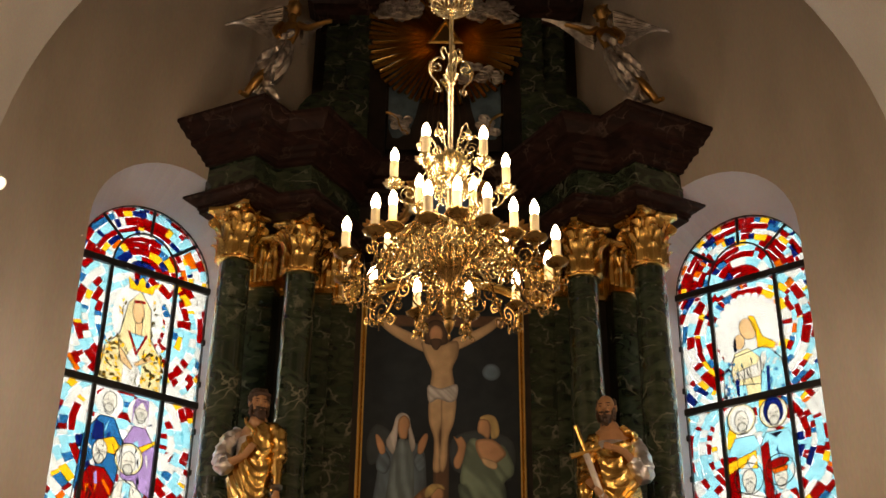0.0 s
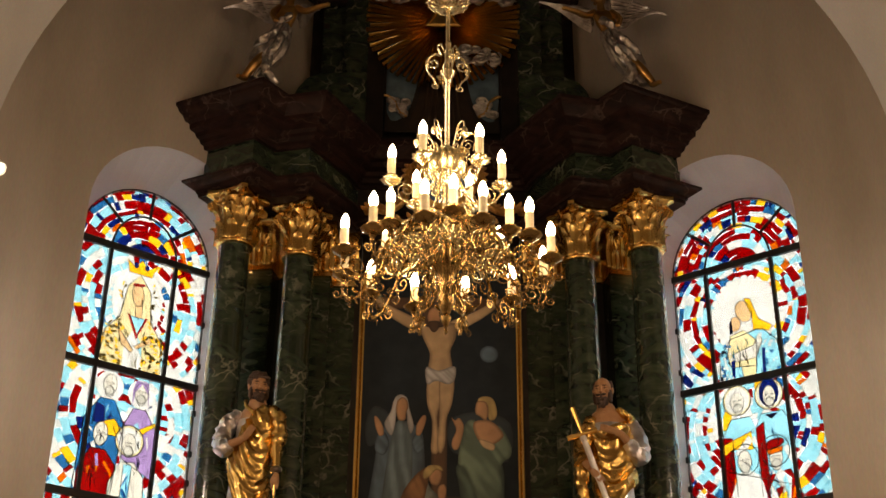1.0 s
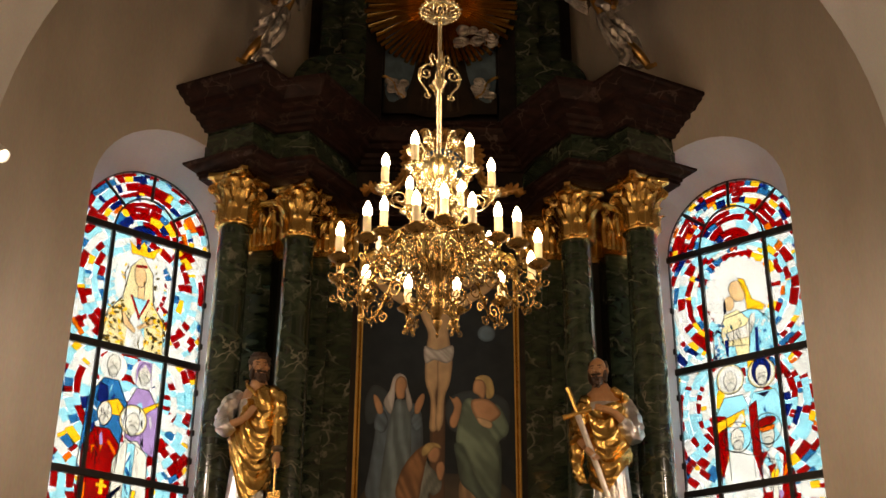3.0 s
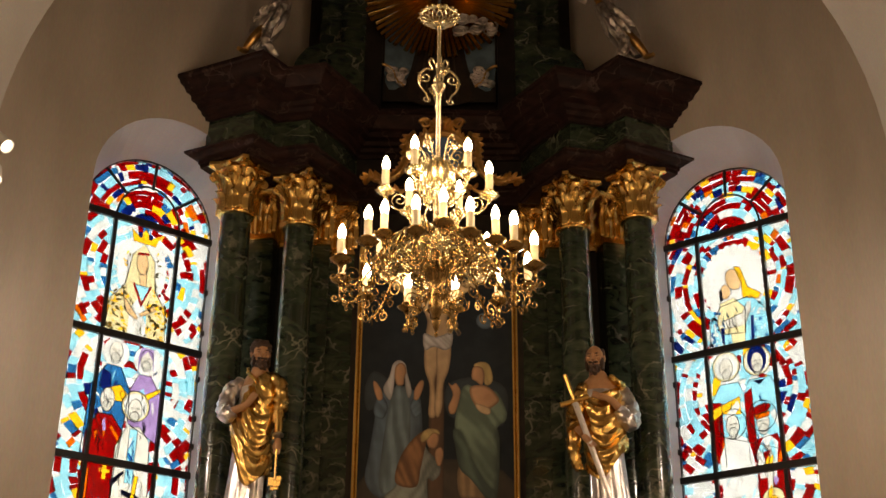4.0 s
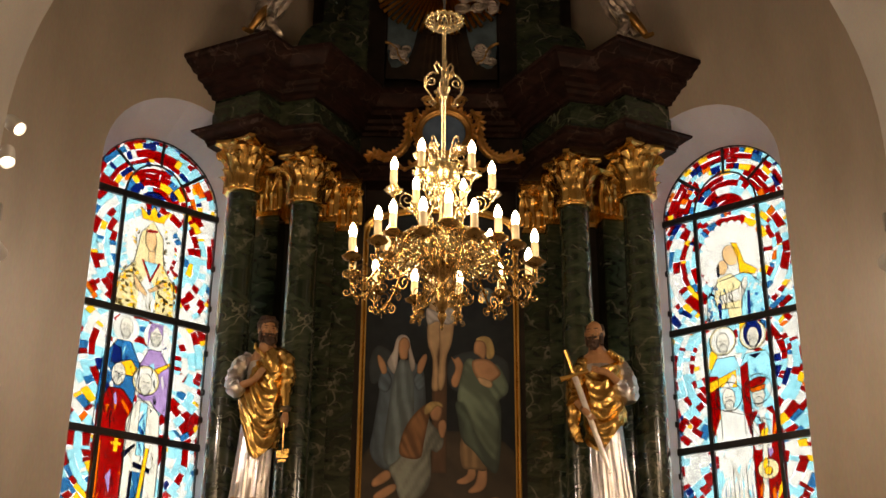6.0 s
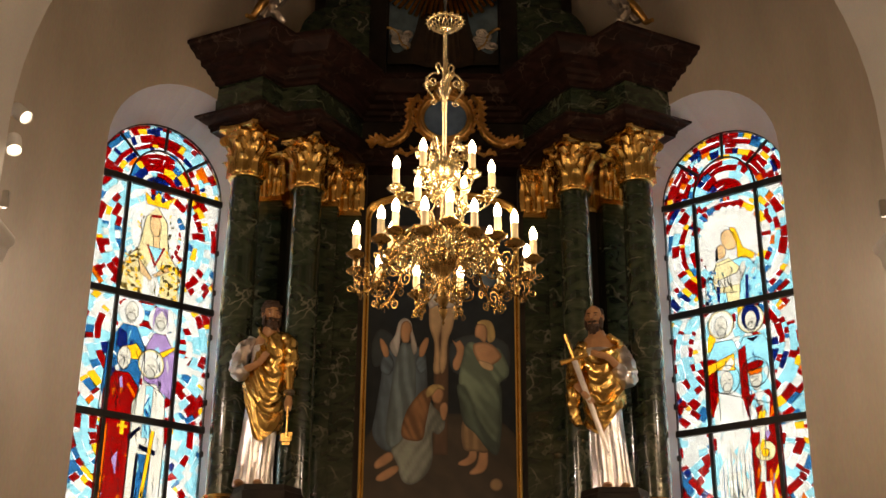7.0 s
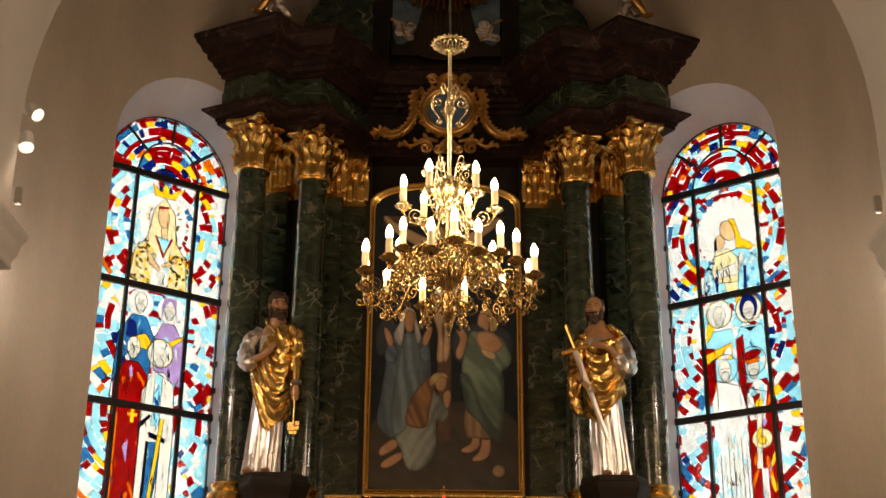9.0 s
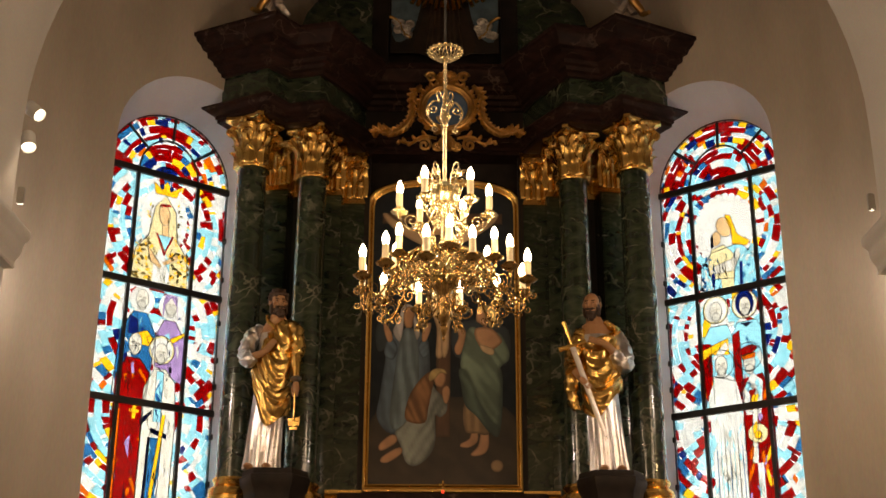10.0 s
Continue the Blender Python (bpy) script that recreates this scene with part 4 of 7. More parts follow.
def build_retable():
    ret = thing("altar_retable", "tall altar retable of dark green marbling with gilded capitals", "altar")
    for side in (-1, 1):
        for x, y in COLUMNS[side]:
            m = pose(side * x, y, 0, 0, 0, side * TURN_COL)
            bm = bmesh.new()
            lathe(bm, [(0.208, Z_BASE - 0.02), (0.208, 4.6), (0.206, 5.6), (0.201, 6.8), (0.192, 7.8), (0.186, Z_NECK)], 48)
            col = part("column", bm, GREEN, ret, "round column of polished dark green marbling")
            col.matrix_basis = m
            build_capital(ret, m @ pose(0, 0, Z_NECK))
            bm = bmesh.new()
            lathe(bm, [(0.205, 0.0), (0.235, -0.01), (0.245, -0.04), (0.225, -0.065), (0.215, -0.09), (0.235, -0.115), (0.27, -0.13), (0.285, -0.17), (0.27, -0.21), (0.30, -0.23), (0.30, -0.3)], 32)
            base = part("column_base", bm, GOLD, col, "gilded ring base")
            base.matrix_basis = pose(0, 0, Z_BASE)
            bm = bmesh.new()
            box(bm, -0.34, 0.34, -0.34, 0.34, 2.4, Z_BASE - 0.31)
            box(bm, -0.38, 0.38, -0.38, 0.38, 2.2, 2.45)
            bmesh.ops.bevel(bm, geom=bm.edges[:], offset=0.015, segments=2, affect="EDGES")
            part("column_pedestal", bm, RED, ret).matrix_basis = m
        # pilasters behind the columns, each stepping back towards the picture
        for x0, x1, y0, turn in ((2.08, 2.50, 0.76, 12), (1.93, 2.09, 0.99, 0), (1.38, 1.80, 0.90, 0), (1.085, 1.395, 1.20, 0)):
            xm = (x0 + x1) / 2
            m = pose(side * xm, y0, 0, 0, 0, side * turn)
            bm = bmesh.new()
            h = (x1 - x0) / 2
            box(bm, -h, h, 0, 0.35, 2.2, Z_NECK - 0.02)
            bmesh.ops.bevel(bm, geom=bm.edges[:], offset=0.012, segments=2, affect="EDGES")
            pil = part("pilaster", bm, GREEN if h > 0.1 else BLACK, ret, "flat pilaster of dark green marbling")
            pil.matrix_basis = m
            build_pilaster_capital(ret, m @ pose(0, 0, Z_NECK), h)
        bm = bmesh.new()
        box(bm, *sorted((side * 1.40, side * 2.24)), 1.10, 1.45, 0, 9.2)
        part("back_panel", bm, BLACK, ret, "dark backing boards between the pilasters", False)
        bm = bmesh.new()
        box(bm, *sorted((side * 1.02, side * 1.10)), 1.22, 1.5, 3.6, 9.2)
        part("picture_surround", bm, BLACK, ret, "black recess beside the picture", False)
    bm = bmesh.new()
    box(bm, -1.5, 1.5, 1.46, 1.62, 0, 10.2)
    part("back_panel", bm, BLACK, ret, "dark backing boards behind the picture", False)
    # entablature that breaks forward over the columns
    left = [(-2.60, 0.95), (-3.02, 0.22), (-2.30, -0.15), (-2.07, 0.17), (-1.62, 0.06), (-1.20, 0.78), (-1.08, 1.12)]
    path = left + [(-x, y) for x, y in left[::-1]]
    for name, mat, prof in (
            ("architrave", RED, [(-0.5, 9.085), (-0.02, 9.085), (-0.02, 9.13), (0.0, 9.135), (0.0, 9.18), (0.03, 9.19), (0.07, 9.215), (0.09, 9.25), (0.13, 9.262), (0.13, 9.29), (-0.1, 9.292)]),
            ("frieze", GREEN, [(-0.12, 9.292), (-0.06, 9.293), (-0.05, 9.40), (-0.045, 9.60), (-0.05, 9.74), (-0.12, 9.742)]),
            ("cornice", RED, [(-0.12, 9.743), (0.0, 9.744), (0.01, 9.79), (0.05, 9.81), (0.07, 9.86), (0.11, 9.88), (0.13, 9.93), (0.20, 9.96), (0.21, 10.03), (0.27, 10.05), (0.30, 10.11),
                              (0.36, 10.16), (0.37, 10.20), (0.40, 10.22), (0.40, 10.27), (-0.5, 10.29)])):
        bm = bmesh.new()
        moulding(bm, path, prof)
        ob = part(name, bm, mat, ret, "stepped dark marbled %s" % name, True)
    bm = bmesh.new()
    for s in (-1, 1):
        prism_plan = [(s * 2.6, 1.3), (s * 2.9, 0.3), (s * 2.3, 0.1), (s * 1.7, 0.3), (s * 1.2, 0.9), (s * 1.0, 1.5)]
        for z0, z1 in ((10.2, 10.26), (9.1, 9.2)):
            a = [bm.verts.new((x, y, z0)) for x, y in prism_plan]
            b = [bm.verts.new((x, y, z1)) for x, y in prism_plan]
            for f in [a[::-1], b] + [(a[i], a[(i + 1) % 6], b[(i + 1) % 6], b[i]) for i in range(6)]:
                bm.faces.new(f)
    box(bm, -1.1, 1.1, 1.16, 1.6, 9.09, 10.28)
    part("entablature_core", bm, BLACK, ret, smooth=False)
    # upper storey
    for side in (-1, 1):
        bm = bmesh.new()
        prism(bm, [(side * x, z) for x, z in ((1.04, 10.27), (2.05, 10.27), (2.05, 11.0), (1.98, 11.25), (1.86, 11.42), (1.70, 11.5), (1.04, 11.55))], 1.02, 1.75)
        bmesh.ops.bevel(bm, geom=bm.edges[:], offset=0.02, segments=2, affect="EDGES")
        part("upper_plinth", bm, GREEN, ret)
        bm = bmesh.new()
        box(bm, *sorted((side * 1.06, side * 1.40)), 1.36, 1.8, 10.95, 13.6)
        box(bm, *sorted((side * 1.40, side * 1.72)), 1.46, 1.8, 10.95, 13.6)
        bmesh.ops.bevel(bm, geom=bm.edges[:], offset=0.02, segments=2, affect="EDGES")
        part("upper_pilaster", bm, GREEN, ret, "green marbled pillar of the upper storey")
        bm = bmesh.new()
        box(bm, *sorted((side * 0.82, side * 1.06)), 1.42, 1.8, 10.3, 13.6)
        part("upper_surround", bm, BLACK, ret, smooth=False)
        bm = bmesh.new()
        moulding(bm, [(side * 1.80 if side < 0 else 1.0, 1.7 if side < 0 else 1.7), (side * 1.80 if side < 0 else 1.0, 1.40), (-1.0 if side < 0 else 1.80, 1.40), (-1.0 if side < 0 else 1.80, 1.7)],
                 [(-0.2, 12.98), (0.02, 12.98), (0.04, 13.06), (0.10, 13.10), (0.12, 13.2), (0.2, 13.26), (0.22, 13.36), (-0.2, 13.4)])
        part("upper_cornice", bm, RED, ret)
    bm = bmesh.new()
    box(bm, -1.9, 1.9, 1.7, 1.95, 10.2, 14.2)
    part("upper_back_panel", bm, BLACK, ret, smooth=False)
    # lower body and altar table level
    bm = bmesh.new()
    box(bm, -2.9, 2.9, 0.9, 1.6, 0, 3.9)
    box(bm, -1.3, 1.3, 0.75, 1.0, 3.95, 4.36)
    bmesh.ops.bevel(bm, geom=bm.edges[:], offset=0.02, segments=2, affect="EDGES")
    part("predella", bm, RED, ret, "dark red marbled base of the retable")
    bm = bmesh.new()
    for s in (-1, 1):
        moulding(bm, [(-1.45 if s < 0 else 1.0, 0.86), (-1.0 if s < 0 else 1.45, 0.86)], [(-0.1, 4.25), (0.02, 4.25), (0.04, 4.3), (0.02, 4.33), (0.05, 4.36), (0.05, 4.40), (-0.3, 4.41)])
    part("gilded_ledge", bm, GOLD, ret, "gilded ledge moulding")
    for side in (-1, 1):
        bm = bmesh.new()
        plan = [(-0.36, 0.35), (-0.42, -0.05), (-0.24, -0.36), (0.24, -0.36), (0.42, -0.05), (0.36, 0.35)]
        loops = []
        for z, g in ((2.6, 0.5), (3.3, 0.72), (3.9, 0.9), (4.12, 0.96), (4.2, 1.0), (4.24, 1.08), (4.30, 1.12), (4.345, 1.12), (4.36, 1.06), (4.42, 1.04)):
            loops.append([Vector((x * g, y * g, z)) for x, y in plan])
        rings(bm, loops)
        part("statue_bracket", bm, BLACK, ret, "dark moulded bracket under a statue").matrix_basis = pose(side * STATUE_X, STATUE_Y, 0) @ Matrix.Diagonal((0.86, 0.86, 1, 1))
    return ret


STATUE_X, STATUE_Y = 1.93, -0.22


# ---- chandelier ----
CH = Vector((-0.068, -8.755, 0.0))


def bar_scroll(bm, pts, r, taper=True):
    n = len(pts)
    r *= 0.60
    tube(bm, pts, [r * (1 - 0.45 * abs(2 * i / (n - 1) - 1) ** 2) if taper else r for i in range(n)], 5)


def radial(rho, z, y=0.0):
    """A point in the plane of one arm: rho outwards, z up."""
    return Vector((rho, y, z))


def candle(arm, rho, z_cup, fancy):
    bm = bmesh.new()
    seg = 36 if fancy else 24
    prof = [(0.004, -0.040), (0.010, -0.034), (0.008, -0.026), (0.020, -0.020), (0.032, -0.014), (0.042, -0.002), (0.037, 0.002), (0.024, -0.002), (0.020, 0.012), (0.026, 0.018), (0.018, 0.024)] if fancy else [
        (0.005, -0.05), (0.01, -0.045), (0.008, -0.03), (0.014, -0.022), (0.012, -0.014), (0.028, -0.008), (0.044, 0.002), (0.047, 0.008), (0.041, 0.009), (0.018, 0.004), (0.017, 0.018), (0.025, 0.022), (0.026, 0.027), (0.016, 0.03)]
    lobes, depth = (9, 0.13) if fancy else (8, 0.05)
    rings(bm, [[Vector((r * k * math.cos(a), r * k * math.sin(a), z + (k - 1) * 0.02 * (r > 0.03)))
                for a in (2 * math.pi * i / seg for i in range(seg)) for k in (1 + depth * min(1, r / 0.035) ** 2 * math.cos(lobes * a),)] for r, z in prof])
    # plain cups take the darker brass, shade included in its colour
    cup = part("drip_cup", bm, BRASS if fancy else SHADED_BRASS, arm)
    cup.matrix_basis = pose(rho, 0, z_cup)
    bm = bmesh.new()
    lathe(bm, [(0.0165, 0.0), (0.0165, 0.088), (0.013, 0.092)], 14)
    for i in range(3):
        a = 2.1 * i + rho * 9
        tube(bm, [(0.015 * math.cos(a), 0.015 * math.sin(a), 0.09), (0.0165 * math.cos(a), 0.0165 * math.sin(a), 0.07 - 0.012 * i), (0.0155 * math.cos(a), 0.0155 * math.sin(a), 0.055 - 0.012 * i)], 0.003, 4)
    sl = part("candle_sleeve", bm, IVORY, arm, "ivory candle sleeve")
    sl.matrix_basis = pose(rho, 0, z_cup + 0.012)
    bm = bmesh.new()
    lathe(bm, [(0.009, 0.0), (0.0125, 0.005), (0.0172, 0.019), (0.0178, 0.030), (0.0145, 0.046), (0.008, 0.061), (0.002, 0.071)], 14)
    bl = part("bulb", bm, BULB, arm, "lit flame-shaped bulb")
    bl.matrix_basis = pose(rho, 0, z_cup + 0.10)


def outer_arm_mesh():
    bm = bmesh.new()
    main = smooth_line([radial(0.05, 3.86), radial(0.10, 3.93), radial(0.17, 3.945), radial(0.235, 3.89), radial(0.285, 3.79), radial(0.34, 3.715), radial(0.395, 3.70), radial(0.425, 3.735), radial(0.42, 3.76)], 5)
    bar_scroll(bm, main, 0.0095)
    for c, r0, r1, turns, st in (((0.365, 3.745), 0.042, 0.006, 1.5, -0.6), ((0.15, 3.865), 0.05, 0.006, 1.7, 1.2), ((0.235, 3.80), 0.042, 0.006, -1.6, 2.2), ((0.305, 3.69), 0.028, 0.005, -1.4, 1.0),
                                 ((0.095, 3.80), 0.035, 0.005, 1.5, 0.4), ((0.19, 3.93), 0.03, 0.005, -1.4, 3.6), ((0.27, 3.735), 0.024, 0.004, 1.4, 0.0), ((0.445, 3.725), 0.022, 0.004, 1.3, 2.5)):
        bar_scroll(bm, scroll(radial(*c), r0, r1, turns, st, (1, 0, 0), (0, 0, 1), 16), 0.0058)
    # small vine leaves and tendrils along the bar
    for k, p in enumerate(main[6:-8:2]):
        for s in (-1, 1):
            tip = p + Vector((0.012 * s, 0.020 * s, 0.018 * (1 if (k + s) % 2 else -1)))
            tube(bm, [p, p.lerp(tip, 0.45) + Vector((0, 0.003 * s, 0.003)), p.lerp(tip, 0.8), tip], [0.002, 0.0062, 0.0052, 0.001], 5, flat=0.6)
    for k in range(5):
        p = main[10 + 5 * k]
        bar_scroll(bm, scroll(p + Vector((0, 0.018, -0.014)), 0.018, 0.003, 1.4 if k % 2 else -1.4, k, (0.7, 0.7, 0), (0, 0, 1), 12), 0.0042)
        bar_scroll(bm, scroll(p + Vector((0, -0.018, -0.014)), 0.018, 0.003, -1.4 if k % 2 else 1.4, k, (0.7, -0.7, 0), (0, 0, 1), 12), 0.0042)
    return bm


def mid_arm_mesh():
    bm = bmesh.new()
    bar_scroll(bm, smooth_line([radial(0.04, 4.0), radial(0.07, 3.93), radial(0.13, 3.86), radial(0.20, 3.815), radial(0.255, 3.825), radial(0.272, 3.87)], 5), 0.0085)
    for c, r0, r1, turns, st in (((0.215, 3.855), 0.036, 0.005, 1.5, -0.8), ((0.10, 3.96), 0.036, 0.005, -1.6, 2.4), ((0.075, 4.03), 0.032, 0.005, 1.5, -1.2), ((0.15, 3.80), 0.028, 0.004, -1.4, 1.0)):
        bar_scroll(bm, scroll(radial(*c), r0, r1, turns, st, (1, 0, 0), (0, 0, 1), 14), 0.0055)
    for s in (-1, 1):
        for c, r0, st in (((0.09, 3.93), 0.026, 0.4), ((0.14, 3.87), 0.022, 2.0), ((0.06, 3.99), 0.022, 3.4)):
            bar_scroll(bm, scroll(radial(*c, 0.022 * s), r0, 0.004, 1.5 * s, st, (0.7, 0.7 * s, 0), (0, 0, 1), 12), 0.0046)
    leaf(bm, 0.022, 0.05, 0.02, pose(0.07, 0, 3.98, 0, 25, 90))
    return bm


def top_arm_mesh():
    bm = bmesh.new()
    bar_scroll(bm, smooth_line([radial(0.035, 4.26), radial(0.06, 4.18), radial(0.10, 4.115), radial(0.155, 4.095), radial(0.205, 4.12), radial(0.225, 4.16)], 5), 0.008)
    for c, r0, r1, turns, st in (((0.165, 4.145), 0.038, 0.005, 1.5, -0.9), ((0.085, 4.22), 0.034, 0.005, -1.5, 2.0), ((0.105, 4.10), 0.026, 0.004, -1.4, 1.3), ((0.05, 4.14), 0.026, 0.004, 1.4, 0.2)):
        bar_scroll(bm, scroll(radial(*c), r0, r1, turns, st, (1, 0, 0), (0, 0, 1), 14), 0.0058)
    # leafy spray over the arm
    bar_scroll(bm, smooth_line([radial(0.04, 4.30), radial(0.06, 4.38), radial(0.09, 4.43), radial(0.12, 4.425), radial(0.125, 4.39)], 4), 0.006)
    bar_scroll(bm, scroll(radial(0.085, 4.375), 0.03, 0.004, 1.5, 0.6, (1, 0, 0), (0, 0, 1), 14), 0.005)
    for s in (-1, 1):
        bar_scroll(bm, scroll(radial(0.075, 4.32, 0.02 * s), 0.024, 0.004, 1.5 * s, 2.0, (0.8, 0.6 * s, 0), (0, 0, 1), 12), 0.0046)
    leaf(bm, 0.018, 0.045, 0.018, pose(0.11, 0, 4.36, 0, 60, 90))
    ellipsoid(bm, radial(0.125, 4.375), (0.014, 0.014, 0.022), 8, 6, bumpy=0.5)
    return bm


def flute(bm, z0, z1):
    """Presses fourteen gadroons into a turned body between two heights."""
    for v in bm.verts:
        if z0 < v.co.z < z1:
            k = 1 + 0.10 * math.cos(14 * math.atan2(v.co.y, v.co.x))
            v.co.x, v.co.y = v.co.x * k, v.co.y * k


def build_chandelier():
    ch = thing("chandelier", "gilt brass chandelier with three tiers of lit candle bulbs", "chandelier", m=pose(CH.x, CH.y, 0))
    bm = bmesh.new()
    lathe(bm, [(0.011, 4.35), (0.011, 4.69), (0.017, 4.70), (0.03, 4.725), (0.034, 4.735), (0.014, 4.74), (0.009, 4.76), (0.009, 5.06), (0.018, 5.065), (0.012, 5.08)], 14)
    part("shaft", bm, BRASS, ch, "round brass hanging rod")
    bm = bmesh.new()
    lathe(bm, [(0.003, 3.515), (0.008, 3.525), (0.004, 3.54), (0.012, 3.555), (0.02, 3.575), (0.022, 3.585), (0.014, 3.60), (0.028, 3.63), (0.036, 3.66), (0.026, 3.70), (0.02, 3.73), (0.038, 3.77), (0.060, 3.81), (0.076, 3.85), (0.072, 3.90), (0.05, 3.94), (0.024, 3.965)], 56)
    flute(bm, 3.78, 3.93)
    part("lower_stem", bm, SHADED_BRASS, ch, "turned lower stem, brass coloured as if in shade, with a drop finial")
    bm = bmesh.new()
    lathe(bm, [(0.024, 3.966), (0.036, 3.985), (0.026, 4.02), (0.018, 4.05), (0.016, 4.17), (0.03, 4.19), (0.055, 4.215), (0.068, 4.25), (0.07, 4.285), (0.055, 4.325), (0.03, 4.35), (0.02, 4.36)], 56)
    flute(bm, 4.20, 4.33)
    part("stem_body", bm, BRASS, ch, "turned and chased brass body")
    outer, mid, top = (f() for f in (outer_arm_mesh, mid_arm_mesh, top_arm_mesh))
    for name, bm, count, start, rho, z, fancy in (("outer_arm", outer, 12, -42, 0.42, 3.80, False), ("middle_arm", mid, 6, -55, 0.272, 3.905, False), ("top_arm", top, 6, -26, 0.228, 4.19, True)):
        arm0 = None
        for i in range(count):
            a = start + 360 / count * i
            turn = pose(0, 0, 0, 0, 0, a - 90)
            if arm0 is None:
                # outer arms use the brass with shade in its base colour
                arm0 = part(name, bm, SHADED_BRASS if name == "outer_arm" else BRASS, ch, "scrolled brass arm")
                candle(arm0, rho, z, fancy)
                arm0.matrix_basis = turn
            else:
                copy_thing(arm0, turn)
    # pierced basket between the arms and the ring of scrolls below
    for i in range(12):
        bm = bmesh.new()
        for k in range(7):
            t = k / 6
            tube(bm, [radial(0.12 + 0.1 * t, 3.945 - 0.02 * t, -0.05 + 0.02 * t), radial(0.14 + 0.085 * t, 3.975 - 0.05 * t, 0.0), radial(0.12 + 0.1 * t, 3.945 - 0.02 * t, 0.05 - 0.02 * t)], 0.0032, 4)
            tube(bm, [radial(0.12, 3.95, -0.05 + 0.1 * t), radial(0.18, 3.955, -0.045 + 0.09 * t), radial(0.23, 3.915, -0.03 + 0.06 * t)], 0.0032, 4)
        for c, r0, st, tn in (((0.17, 3.88), 0.03, 0.3, 1.5), ((0.13, 3.83), 0.026, 2.0, -1.5), ((0.2, 3.84), 0.024, 4.0, 1.4)):
            bar_scroll(bm, scroll(radial(*c, 0.03), r0, 0.004, tn, st, (0.8, 0.6, 0), (0, 0, 1), 12), 0.0045)
            bar_scroll(bm, scroll(radial(*c, -0.03), r0, 0.004, tn, st, (0.8, -0.6, 0), (0, 0, 1), 12), 0.0045)
        part("filigree_panel", bm, BRASS, ch, "pierced filigree panel").matrix_basis = pose(0, 0, 0, 0, 0, 30 * i + 33)
    for i in range(8):
        bm = bmesh.new()
        bar_scroll(bm, smooth_line([radial(0.03, 3.74), radial(0.06, 3.67), radial(0.10, 3.64), radial(0.135, 3.655), radial(0.14, 3.69)], 4), 0.007)
        bar_scroll(bm, scroll(radial(0.10, 3.68), 0.034, 0.005, 1.5, -0.5, (1, 0, 0), (0, 0, 1), 14), 0.0055)
        bar_scroll(bm, scroll(radial(0.065, 3.72), 0.026, 0.005, -1.4, 1.5, (1, 0, 0), (0, 0, 1), 12), 0.005)
        leaf(bm, 0.02, 0.04, 0.02, pose(0.08, 0, 3.65, 0, 50, 90))
        part("bottom_scroll", bm, SHADED_BRASS, ch).matrix_basis = pose(0, 0, 0, 0, 0, 45 * i + 10)
    # crown of heart-shaped scrolls on the rod
    for i in range(4):
        bm = bmesh.new()
        bar_scroll(bm, smooth_line([radial(0.018, 4.85), radial(0.03, 4.88), radial(0.045, 4.86), radial(0.03, 4.82), radial(0.06, 4.82), radial(0.092, 4.78), radial(0.088, 4.73), radial(0.06, 4.69), radial(0.045, 4.655)], 4), 0.0095)
        bar_scroll(bm, scroll(radial(0.062, 4.775), 0.03, 0.005, -1.4, 0.8, (1, 0, 0), (0, 0, 1), 14), 0.008)
        bar_scroll(bm, scroll(radial(0.055, 4.66), 0.018, 0.004, 1.3, 2.5, (1, 0, 0), (0, 0, 1), 10), 0.007)
        leaf(bm, 0.025, 0.05, 0.02, pose(0.085, 0, 4.74, 0, 30, 90))
        part("crown_scroll", bm, BRASS, ch).matrix_basis = pose(0, 0, 0, 0, 0, 90 * i + 12)
    bm = bmesh.new()
    for i in range(18):
        a = 2 * math.pi * i / 18
        for s in (-1, 1):
            tube(bm, [Vector(((0.03 + 0.055 * t) * math.cos(a + s * t * 0.6), (0.03 + 0.055 * t) * math.sin(a + s * t * 0.6), 5.075 + 0.04 * t * t)) for t in (0, 0.25, 0.5, 0.75, 1)], 0.003, 4)
        leaf(bm, 0.024, 0.024, 0.014, pose(0, 0, 5.105, 0, 0, 20 * i) @ pose(0, -0.080, 0, 25, 0, 0))
    tube(bm, [Vector((0.085 * math.cos(a), 0.085 * math.sin(a), 5.112)) for a in (2 * math.pi * i / 24 for i in range(25))], 0.006, 6)
    lathe(bm, [(0.012, 5.06), (0.03, 5.07), (0.032, 5.076), (0.012, 5.08)], 16)
    part("canopy", bm, BRASS, ch, "pierced leafy brass canopy")
    bm = bmesh.new()
    tube(bm, [(0, 0, 5.08), (0, 0, 18.9)], 0.006, 6)
    for i in range(40):
        ellipsoid(bm, (0, 0, 5.2 + 0.045 * i), (0.008 if i % 2 else 0.004, 0.004 if i % 2 else 0.008, 0.028), 6, 5)
    part("chain", bm, IRON, ch, "dark hanging chain")
    return ch


# ---- statues ----
def body_radius(z, table):
    for (z0, a0, b0), (z1, a1, b1) in zip(table, table[1:]):
        if z <= z1:
            t = (z - z0) / (z1 - z0)
            t = t * t * (3 - 2 * t)
            return a0 + (a1 - a0) * t, b0 + (b1 - b0) * t
    return table[-1][1:]


ROBE = ((0.0, 0.215, 0.175), (0.25, 0.20, 0.17), (0.7, 0.19, 0.165), (1.1, 0.185, 0.165), (1.35, 0.185, 0.16), (1.6, 0.20, 0.15), (1.74, 0.175, 0.125), (1.82, 0.10, 0.09), (1.90, 0.065, 0.07))


